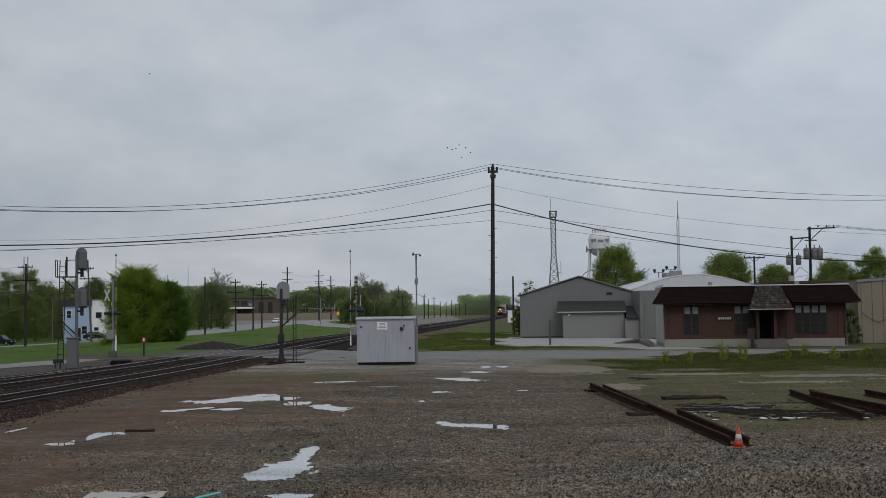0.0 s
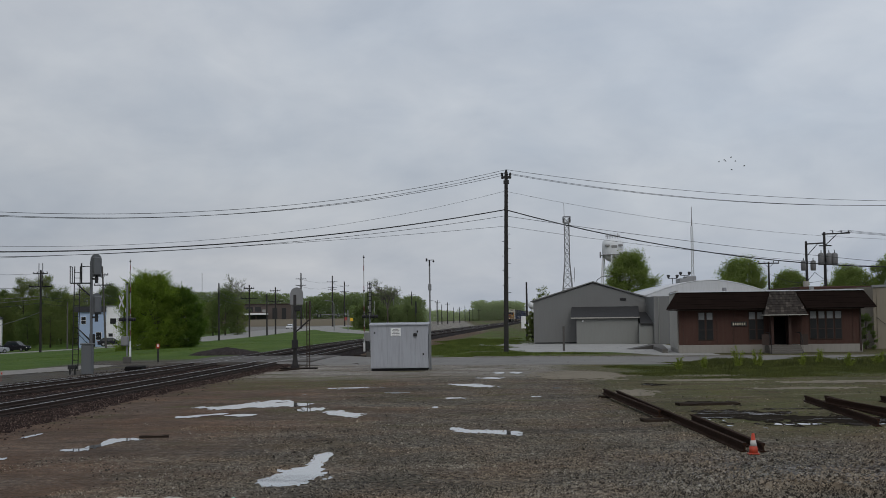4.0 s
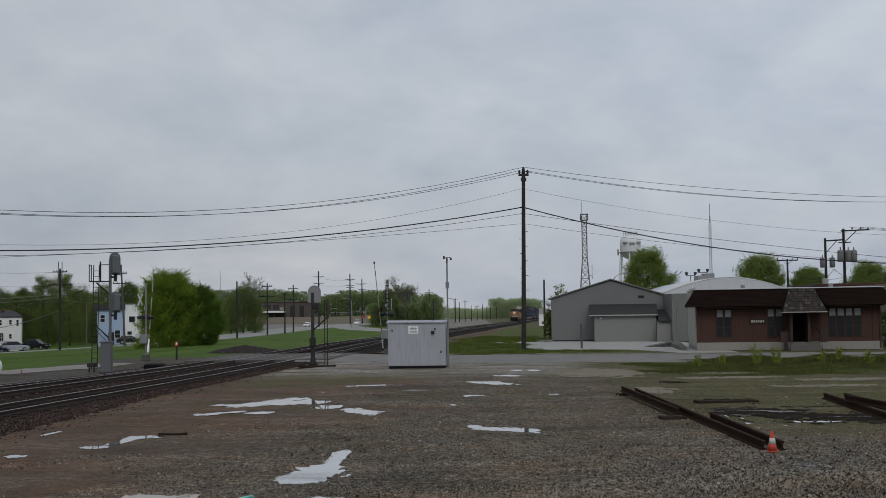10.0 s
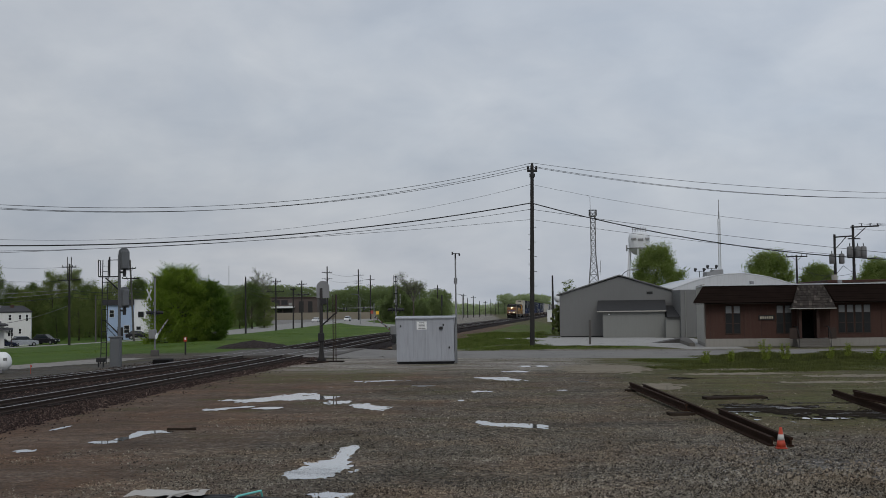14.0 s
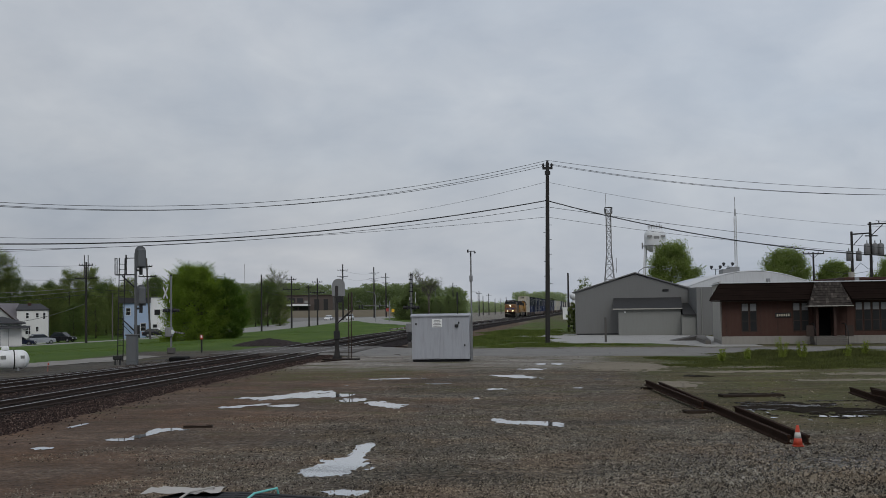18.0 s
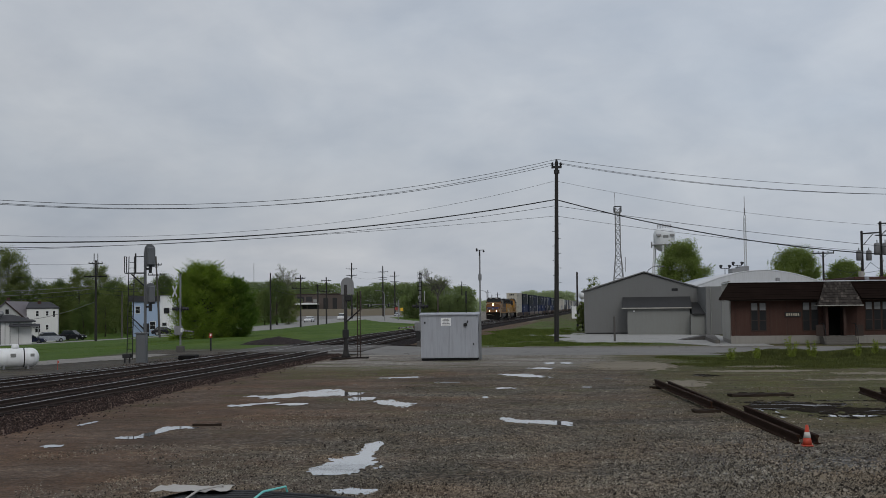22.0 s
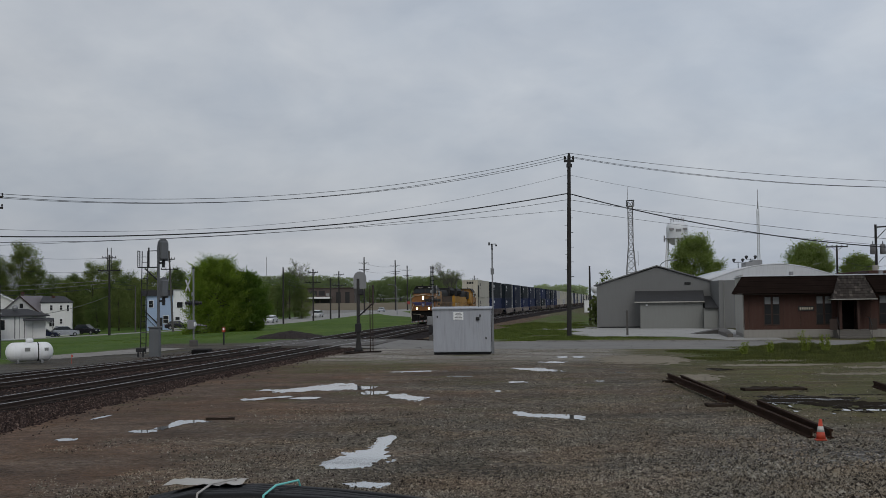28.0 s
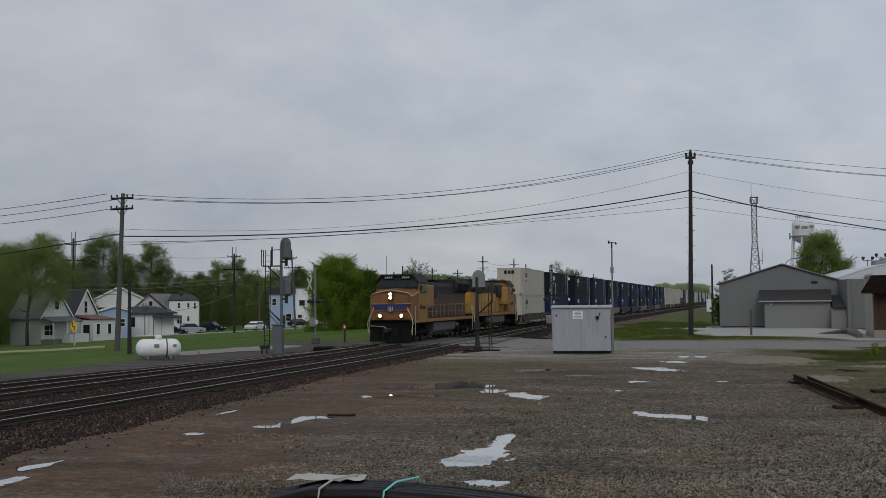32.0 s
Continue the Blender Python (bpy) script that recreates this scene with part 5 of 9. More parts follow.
def shed(x0, x1, y0, y1, eave, peak, name, label, turn=0.0):
    b = thing(name, label, "building", ((x0 + x1) / 2, y0, 0), turn)
    w = (x1 - x0) / 2
    part("wall", Mesh().prism([(0, -w), (0, w), (eave, w), (peak, 0), (eave, -w)], "y", 0, y1 - y0), M_SHED, b, "grey metal wall")
    for s in (-1, 1):
        a = [(s * (w + 0.35), eave - 0.1), (0, peak + 0.1), (0, peak + 0.22), (s * (w + 0.35), eave + 0.02)]
        m = Mesh().prism([(z, x) for x, z in (a if s < 0 else a[::-1])], "y", -0.25, y1 - y0 + 0.25)
        part("roof", m, M_SHED, b, "grey metal roof slope")
    k = 0
    x = -w + 0.4
    while x < w - 0.2:
        top = eave + (peak - eave) * (1 - abs(x) / w) - 0.05
        part("siding_rib", Mesh().box(x - 0.008, x + 0.008, -0.006, 0.0, 0.1, top), M_SHED, b)
        x += 0.61
    return b, w


gb, gw = shed(8.35, 21.3, 130.0, 152.0, 4.68, 6.55, "metal_shed", "grey metal shed with a low gable and a lean-to", -7.0)
part("gable_vent", Mesh().box(2.9, 3.55, -0.09, -0.03, 4.62, 4.88, 0.02), M_DARK, gb, "small dark louvre")
# Thin dark strip along the foot of the front wall.
part("base_stain", Mesh().box(-gw + 0.03, gw - 0.03, -0.045, -0.031, 0.0, 0.16), M_DARK, gb)
part("corner_trim", Mesh().box(-gw - 0.03, -gw + 0.1, -0.06, 0.0, 0, 4.68), M_SHED, gb)
lt = part("lean_to", Mesh().box(-1.75, 4.7, -3.4, -0.035, 0.0, 2.75), M_SHED_PALE, gb, "pale lean-to wall")
part("lean_to_roof", Mesh().prism([(-3.75, 2.72), (-3.75, 2.84), (-0.04, 3.98), (-0.04, 3.86)][::-1], "x", -2.35, 4.85), M_SHED_ROOF, gb, "dark sloping lean-to roof")
part("fascia", Mesh().box(-2.35, 4.85, -3.82, -3.755, 2.72, 2.84), M_BLOCK_PALE, gb, "white fascia board")
part("lean_to_side", Mesh().prism([(-3.4, 0), (-0.04, 0), (-0.04, 3.8), (-3.4, 2.72)], "x", -1.8, -1.76), M_SHED, gb)
part("annex", Mesh().box(4.72, 6.4, -4.6, -0.05, 0.0, 2.1), M_SHED_PALE, gb, "small grey annex")
part("annex_roof", Mesh().prism([(-4.9, 2.05), (-4.9, 2.17), (-0.1, 3.35), (-0.1, 3.2)][::-1], "x", 4.86, 6.6), M_SHED_ROOF, gb)
part("porch_lamp", Mesh().box(-1.2, -1.0, -3.5, -3.4, 2.4, 2.55, 0.02), M_WHITE, gb)
lamp = Mesh().tube([(0.15, 3.5, 6.5), (0.5, 3.5, 7.05), (1.0, 3.5, 7.35), (1.7, 3.5, 7.4)], 0.05, 6)
part("yard_lamp", lamp, M_STEEL_GREY, gb)
part("yard_lamp_head", Mesh().box(1.6, 2.2, 3.4, 3.6, 7.33, 7.45, 0.03), M_STEEL_GREY, gb)

link = thing("link_building", "plain grey flat-roofed link between shed and hall", "building", (21.3, 124, 0))
part("wall", Mesh().box(-0.9, 3.2, 0, 12, 0, 4.95, 0.02), M_SHED, link)
part("downpipe", Mesh().cyl((-0.4, -0.06, 0), (-0.4, -0.06, 4.8), 0.06, n=6), M_SHED_PALE, link)

hall = thing("vaulted_hall", "hall with a white barrel roof behind the office", "building", (29.6, 140, 0))
arc = [(-7.6 + 15.2 * k / 20, 4.95 + 2.0 * math.cos((k / 20 - 0.5) * math.pi * 0.92)) for k in range(21)]
part("wall", Mesh().prism([(0, -7.5), (0, 7.5)] + [(z - 0.01, x * 0.998) for x, z in arc[::-1]], "y", 0, 26), M_DOME, hall, "white rendered end wall")
part("roof", Mesh().prism([(z, x) for x, z in arc] + [(z + 0.12, x) for x, z in arc[::-1]], "y", -0.02, 26.3), M_DOME, hall, "white barrel vault roof", True)
for x, w, z in ((-1.5, 0.5, 6.75), (-0.5, 0.6, 6.8)):
    part("roof_unit", Mesh().box(x - w, x + w, 8, 10.5, z, z + 0.75 + 0.2 * (x > -1), 0.05), M_STEEL_GREY, hall, "grey rooftop unit")
for x in (-0.3, 1.4):
    fl = thing("flood_light", "pair of dark flood lamps on a short roof pole", "lamp", (30.3 + x - 0.2, 165.9, 0), group="flood lamps")
    part("pole", Mesh().cyl((0, 0, 4.9), (0, 0, 8.1 + 0.4 * (x > 0)), 0.05, n=6).box(-0.6, 0.6, -0.04, 0.04, 8.0 + 0.4 * (x > 0), 8.07 + 0.4 * (x > 0)), M_DARK, fl)
    for s in (-0.6, 0.6):
        part("lamp_head", Mesh().cyl((s, 0, 8.1 + 0.4 * (x > 0)), (s, -0.25, 8.4 + 0.4 * (x > 0)), 0.1, 0.24, 10), M_DARK, fl)
    fl.matrix_basis = pose(30.3 + x, 165.9, 0)

# office
M_STEP = paint("dark_worn_concrete", (0.115, 0.107, 0.096), 0.9, vary=0.25, streak=0.3)
of = thing("office_building", "low red-brown office with a dark shingled mansard", "building", (17.3, 93.5, 0), -6.5)
FW = 13.75
part("wall", Mesh().box(0, FW, 0, 9.5, 0.63, 4.3), M_BRICK, of, "red-brown brick wall")
part("foundation", Mesh().box(-0.06, FW + 0.06, -0.06, 9.56, 0.0, 0.63, 0.02), M_BLOCK, of, "pale concrete foundation")
part("side_wall", Mesh().box(-0.09, -0.005, 0.35, 9.4, 0.3, 4.9), M_BLOCK_PALE, of, "pale painted side wall")
part("parapet_cap", Mesh().box(-0.2, FW + 0.2, -0.5, 9.6, 4.72, 4.8, 0.02), M_DOME, of, "pale coping along the roof")
courses = 7
for k in range(courses):
    z0, z1 = 3.42 + 1.3 * k / courses, 3.42 + 1.3 * (k + 1) / courses + 0.05
    y0, y1 = -1.0 + 0.62 * k / courses, -1.0 + 0.62 * (k + 1) / courses
    e0 = 1.0 - 0.85 * k / courses
    e1 = 1.0 - 0.85 * (k + 1) / courses
    for a, b, a1, b1 in ((-e0, 6.95 + 0.1 * k, -e1, 7.05 + 0.1 * k), (9.55 - 0.1 * k, FW + e0, 9.45 - 0.1 * k, FW + e1)):
        m = Mesh()
        for u, u1 in ((a, a1), (b, b1)):
            m.v += [(u, y0 - 0.04, z0), (u, y0 + 0.02, z0 - 0.02), (u1, y1 + 0.1, z1), (u1, y1 + 0.04, z1 + 0.03)]
        m.f = [(3, 2, 1, 0), (4, 5, 6, 7), (0, 1, 5, 4), (1, 2, 6, 5), (2, 3, 7, 6), (3, 0, 4, 7)]
        part("shingle_course", m, M_SHINGLE, of, "course of dark brown shingles")
part("mansard_back", Mesh().prism([(-0.92, 3.36), (0.3, 3.36), (0.3, 4.72), (-0.34, 4.72)], "x", -0.1, FW + 0.1), M_SHINGLE, of)
part("soffit", Mesh().box(-0.85, FW + 0.85, -0.9, 0.0, 3.32, 3.37), M_DARK_WOOD, of)
# entry hood: a steep pyramid of wooden shakes
hood = part("entry_hood", Mesh().add([(6.3, -2.1, 2.95), (9.4, -2.1, 2.95), (9.4, -0.2, 2.95), (6.3, -0.2, 2.95), (6.95, -0.75, 4.66), (8.75, -0.75, 4.66), (8.75, -0.2, 4.66), (6.95, -0.2, 4.66)],
                                   [(3, 2, 1, 0), (4, 5, 6, 7), (0, 1, 5, 4), (1, 2, 6, 5), (2, 3, 7, 6), (3, 0, 4, 7)]), M_SHAKE, of, "steep shake-covered entry hood")
for r in range(9):
    f0, f1 = r / 9, (r + 1) / 9 + 0.02
    x0, x1 = 6.3 + 0.65 * f0, 9.4 - 0.65 * f0
    n = 13
    for k in range(n):
        a, b = x0 + (x1 - x0) * k / n + 0.012, x0 + (x1 - x0) * (k + 1) / n - 0.012
        j = 0.02 * ((k * 7 + r * 3) % 5) / 5
        y0, y1 = -2.1 + 1.35 * f0, -2.1 + 1.35 * f1
        z0, z1 = 2.95 + 1.71 * f0 - j, 2.95 + 1.71 * f1
        part("shake", Mesh().prism([(y0 - 0.09, z0 + 0.01), (y0 - 0.02, z0 - 0.02), (y1, z1), (y1 - 0.02, z1 + 0.02)], "x", a, b), M_SHAKE, hood)
part("hood_fascia", Mesh().box(6.22, 9.48, -2.19, -2.12, 2.87, 2.94).box(6.22, 6.29, -2.11, -0.1, 2.87, 2.94).box(9.41, 9.48, -2.11, -0.1, 2.87, 2.94), M_BLOCK_PALE, of, "pale fascia under the hood")
for u0, count in ((1.5, 2), (5.35, 2), (10.05, 4)):
    for k in range(count):
        u = u0 + 0.62 * k - (0.1 if count == 4 else 0)
        win = part("window", Mesh().box(u - 0.03, u + 0.53, -0.05, -0.004, 0.98, 3.2, 0.01), M_DARK_WOOD, of, "tall narrow window in a dark frame")
        part("pane", Mesh().box(u + 0.03, u + 0.47, -0.07, -0.05, 1.06, 2.55), M_GLASS, win)
        part("top_panel", Mesh().box(u + 0.03, u + 0.47, -0.065, -0.052, 2.6, 3.14), M_STEEL_GREY, win, "pale panel above the glass")
        part("mullion", Mesh().box(u + 0.03, u + 0.47, -0.075, -0.068, 1.78, 1.83), M_DARK_WOOD, win)
u = 0.35
while u < FW:
    if not (6.9 < u < 9.2):
        part("batten", Mesh().box(u - 0.03, u + 0.03, -0.035, -0.004, 0.66, 3.32), M_BROWN_PANEL, of)
    u += 1.28
sg = part("sign", Mesh().box(4.0, 5.2, -0.09, -0.04, 2.05, 2.42, 0.01), M_DARK, of, "black sign with pale bars")
for k in range(6):
    part("sign_bar", Mesh().box(4.12 + 0.17 * k, 4.22 + 0.17 * k, -0.1, -0.092, 2.13 + 0.02 * (k % 2), 2.33), M_STRIPE, sg)
# Porch shade is put into this near-black; door and glass share it.
M_DOORWAY = paint("porch_shade_black", (0.006, 0.006, 0.006), 0.9, spec=0.02)
for s in (6.85, 8.15):
    part("porch_wall", Mesh().box(s, s + 0.2, -1.3, -0.06, 0.63, 2.94), M_BROWN_PANEL, of, "boarded porch side")
dr = part("door", Mesh().box(7.1, 8.1, -0.06, -0.004, 0.63, 2.75, 0.01), M_DOORWAY, of, "dark glazed door in a deep porch")
part("door_glass", Mesh().box(7.18, 8.02, -0.075, -0.062, 0.85, 2.6), M_DOORWAY, dr)
for k in range(4):
    part("step", Mesh().box(6.55, 8.95, -1.9 - 0.32 * k, -0.06, 0.0, 0.62 - 0.155 * k, 0.015) if k == 0 else Mesh().box(6.55, 8.95, -1.9 - 0.32 * k, -1.9 - 0.32 * (k - 1) - 0.003, 0.0, 0.62 - 0.155 * k, 0.015), M_STEP, of, "dark worn concrete step")
for s in (6.6, 8.9):
    rail = Mesh().tube([(s, -2.85, 0.0), (s, -2.85, 1.0), (s, -1.8, 1.55), (s, -0.15, 1.55)], 0.035, 6).tube([(s, -1.8, 0.6), (s, -1.8, 1.55)], 0.03, 6)
    part("handrail", rail, M_DARK, of, "dark pipe handrail")
    part("railing_panel", Mesh().box(s - 0.55 if s < 8 else s, s if s < 8 else s + 0.55, -1.9, -1.86, 0.62, 1.45), M_DARK_WOOD, of)
part("downspout", Mesh().box(FW - 0.12, FW, -0.1, -0.03, 0.1, 3.3), M_DARK_WOOD, of)
for x in (4.2, 11.2):
    part("roof_vent", Mesh().cyl((x, 6, 4.7), (x, 6, 5.2), 0.18, n=10), M_STEEL_GREY, of)
solo("retaining_wall", Mesh().prism([(19.1, 112), (16.6, 94.6), (16.2, 94.7), (17.8, 112.2)], "z", -0.1, 0.3), M_STEP, "low worn kerb wall beside the office", "kerb")
ramp = Mesh().add([(14.9, 105, 0.0), (17.2, 105, 0.0), (17.2, 107, 0.0), (14.9, 107, 0.0), (17.2, 105, 0.4), (17.2, 107, 0.4)], [(0, 1, 4), (3, 5, 2), (1, 2, 5, 4), (0, 4, 5, 3), (0, 3, 2, 1)])
solo("ramp", ramp, M_POLE_GREY, "short dark loading ramp", "ramp")

# tan hall and brick block at the east end
tn = thing("tan_hall", "tan ribbed metal hall", "building", (34.4, 99.0, 0))
part("wall", Mesh().prism([(0, 0), (0, 30), (6.6, 30), (5.15, 0)], "y", 0, 16), M_TAN, tn, "tan metal wall")
part("eave_trim", Mesh().prism([(5.05, -0.1), (6.53, 30), (6.72, 30), (5.24, -0.1)], "y", -0.12, -0.005), M_STEEL_GREY, tn)
x = 0.3
while x < 12:
    part("wall_rib", Mesh().box(x - 0.03, x + 0.03, -0.06, -0.005, 0.05, 5.0 + 0.045 * x), M_TAN, tn)
    x += 0.9
part("pilaster", Mesh().box(2.55, 2.75, -0.1, -0.062, 0, 5.2), M_DARK_WOOD, tn)
part("loose_cable", Mesh().tube([(0.2, -0.1, 2.6), (0.8, -0.1, 2.1), (1.6, -0.1, 1.7), (2.4, -0.1, 2.0), (2.7, -0.12, 2.3), (3.2, -0.1, 3.4), (4.2, -0.1, 4.1)], 0.02, 5), M_WIRE, tn)
bb = thing("brick_block", "dull red brick block with a flat roof", "building", (35.6, 124, 0))
part("wall", Mesh().box(0, 12, 0, 12, 0, 5.45), M_BRICK, bb)
part("cornice", Mesh().box(-0.15, 12.15, -0.15, 12.15, 5.45, 5.75, 0.05), M_BRICK, bb)
part("doorway", Mesh().box(0.6, 1.8, -0.08, -0.004, 0, 3.2), M_DARK, bb)
part("roof_vent", Mesh().cyl((1.2, 2, 5.7), (1.2, 2, 6.35), 0.3, n=12), M_BLOCK_PALE, bb, "white roof vent")

# lattice tower, water tower, tall mast


def lattice(name, label, x, y, h, w0, w1, mat, r=0.06, step=2.6):
    t = thing(name, label, "tower", (x, y, 0))
    legs = [(-1, -1), (1, -1), (1, 1), (-1, 1)]

    def at(s, z):
        w = (w0 + (w1 - w0) * min(1, z / (h * 0.62))) / 2 if z < h * 0.62 else w1 / 2
        return (s[0] * w, s[1] * w, z)
    for s in legs:
        part("leg", Mesh().tube([at(s, 0), at(s, h * 0.62), at(s, h)], r * 1.3, 5), mat, t)
    z = 0.0
    while z < h - 0.5:
        st = step * (0.6 + 0.4 * (1 - z / h))
        for k in range(4):
            p, q = legs[k], legs[(k + 1) % 4]
            for a, b in ((at(p, z), at(q, min(h, z + st))), (at(q, z), at(p, min(h, z + st))), (at(p, z), at(q, z))):
                part("strut", Mesh().cyl(a, b, r * 0.6, n=4), mat, t)
        z += st
    return t


tw = lattice("lattice_tower", "grey lattice radio tower with a platform on top", 24.0, 258.0, 24.2, 3.4, 1.0, M_TOWER, 0.06, 1.9)
part("platform", Mesh().box(-0.75, 0.75, -0.75, 0.75, 23.1, 23.25), M_TOWER, tw)
cage = Mesh()
for s in itertools.product((-0.75, 0.75), repeat=2):
    cage.cyl((*s, 23.2), (*s, 24.5), 0.06, n=4)
part("cage", cage.box(-0.8, 0.8, -0.8, 0.8, 24.4, 24.5), M_DARK, tw)
part("antenna", Mesh().cyl((-0.5, 0, 24.4), (-0.55, 0, 27.4), 0.05, n=5), M_TOWER, tw)
part("side_antenna", Mesh().cyl((0.6, 0, 11), (1.5, 0, 11.2), 0.05, n=5).cyl((1.5, 0, 10.4), (1.5, 0, 13.5), 0.06, n=5), M_TOWER, tw)

wt = thing("water_tower", "white water tower on slim legs with antennas", "water tower", (57.8, 440, 0))
part("tank", Mesh().lathe([(0.5, 22.6), (2.2, 23.1), (3.5, 24.4), (3.95, 25.8), (3.95, 29.2), (3.6, 30.4), (2.6, 31.1), (0.4, 31.4)], 24), M_TANK, wt, "rounded white tank", True)
part("balcony", Mesh().lathe([(4.0, 25.1), (4.75, 25.1), (4.75, 25.3), (4.0, 25.3)], 20), M_TOWER, wt)
for k in range(6):
    a = radians(60 * k + 15)
    part("leg", Mesh().cyl((6.0 * math.cos(a), 6.0 * math.sin(a), -1), (3.9 * math.cos(a), 3.9 * math.sin(a), 25.6), 0.28, n=7), M_TANK, wt)
part("riser", Mesh().cyl((0, 0, -1), (0, 0, 23), 0.55, n=10), M_TANK, wt)
for k in range(9):
    part("antenna", Mesh().cyl((-2.4 + 0.6 * k, 0, 31.0 - abs(k - 4) * 0.12), (-2.4 + 0.6 * k, 0, 32.8 + 0.4 * (k % 2)), 0.1, n=5).box(-2.6 + 0.6 * k, -2.2 + 0.6 * k, -0.1, 0.1, 32.0, 32.5), M_TOWER, wt)
for k in range(3):
    part("balcony_panel", Mesh().box(-4.9 + 9.4 * (k > 0), -4.4 + 9.4 * (k > 0), -0.4 + 0.5 * k, 0.3 + 0.5 * k, 24.2, 26.4), M_TOWER, wt)
part("emblem", Mesh().box(-1.0, 1.0, -4.03, -3.97, 27.6, 28.6, 0.3), M_STEEL_GREY, wt, "dark oval emblem")
part("lettering_bars", Mesh().box(-3.2, -1.6, -3.9, -2.0, 28.3, 28.9).box(1.6, 3.2, -3.9, -2.0, 28.3, 28.9), M_TOWER, wt)
ms = lattice("antenna_mast", "tall slim grey antenna mast", 57.4, 290, 24.5, 0.8, 0.5, M_TANK, 0.045, 1.6)
part("tip", Mesh().cyl((0, 0, 24.5), (0, 0, 26.3), 0.16, n=6).cyl((0, 0, 26.3), (0, 0, 29.2), 0.07, n=5), M_TOWER, ms)
wb = thing("water_tank", "small white round water tank on a column far off", "water tower", (37.7, 600, 0))
part("tank", Mesh().sphere((0, 0, 8.8), 2.1, 16, 10, 1, 1, 1.05), M_TANK, wb, "", True)
part("column", Mesh().cyl((0, 0, -0.2), (0, 0, 7.0), 0.7, n=10), M_TANK, wb)
cbx = thing("cabinet", "small white equipment cabinet beside the line", "cabinet", (16.97, 300, 0))
part("body", Mesh().box(-0.9, 0.9, -0.6, 0.6, 0.0, 2.9, 0.04), M_WHITE, cbx)
part("roof", Mesh().box(-1.0, 1.0, -0.7, 0.7, 2.9, 3.05, 0.03), M_WHITE, cbx)
sm = thing("slim_mast", "thin distant antenna mast", "mast", (-150, 700, 0))
part("pole", Mesh().cyl((0, 0, 0), (0, 0, 31), 0.16, n=5), M_TOWER, sm)

# traffic cone, spare rails, timbers, pipes
M_BOARD_WHITE = paint("grubby_white_collar", (0.5, 0.49, 0.46), 0.6, vary=0.15)
cn = thing("traffic_cone", "orange traffic cone with a white collar beside spare rails", "traffic cone", (6.38, 26.1, 0.0))
part("base", Mesh().box(-0.115, 0.115, -0.115, 0.115, 0.0, 0.03, 0.012), M_ORANGE, cn)
part("body", Mesh().lathe([(0.105, 0.03), (0.077, 0.19), (0.075, 0.19), (0.052, 0.31), (0.05, 0.31), (0.03, 0.45), (0.022, 0.455)], 20), M_ORANGE, cn, "", True)
part("collar", Mesh().lathe([(0.08, 0.18), (0.055, 0.305), (0.053, 0.305), (0.078, 0.18)], 20), M_BOARD_WHITE, cn, "white reflective collar", True)


M_OLD_RAIL = paint("rust_brown_old_rail", (0.032, 0.0175, 0.0115), 0.9, 0.0, vary=0.4, fine=22, streak=0.3, dirt=(0.03, 0.02, 0.015), spec=0.06)


def spare_rail(a, b, name="spare_rail", z=0.0, tilt=0):
    a, b = Vector((*a, z)), Vector((*b, z))
    d = (b - a).normalized()
    s = Vector((d.y, -d.x, 0))
    m = Mesh()
    for p in (a, b):
        for u, h in RAIL:
            q = p + s * u * 1.2
            m.v.append((q.x, q.y, z + h * 1.35))
    n = len(RAIL)
    m.f = [tuple(range(n)), tuple(reversed(range(n, 2 * n)))] + [(k, n + k, n + (k + 1) % n, (k + 1) % n) for k in range(n)]
    solo(name, m, M_OLD_RAIL, "rusty length of spare rail lying on gravel", "rail", group="spare rails")


for a, b, z in (((5.49, 45.2), (5.79, 34.6), 0.09), ((6.02, 45.5), (6.29, 26.5), 0.0), ((6.64, 34.2), (6.67, 26.4), 0.0), ((11.97, 41.5), (11.16, 32.0), 0.0),
                ((12.61, 41.3), (12.24, 31.6), 0.0), ((11.5, 37.6), (11.85, 31.8), 0.205), ((14.37, 40.9), (14.6, 31.0), 0.0)):
    spare_rail(a, b, z=z)
M_TIMBER = paint("brown_black_old_timber", (0.035, 0.026, 0.02), 0.95, vary=0.5, fine=10, spec=0.05)
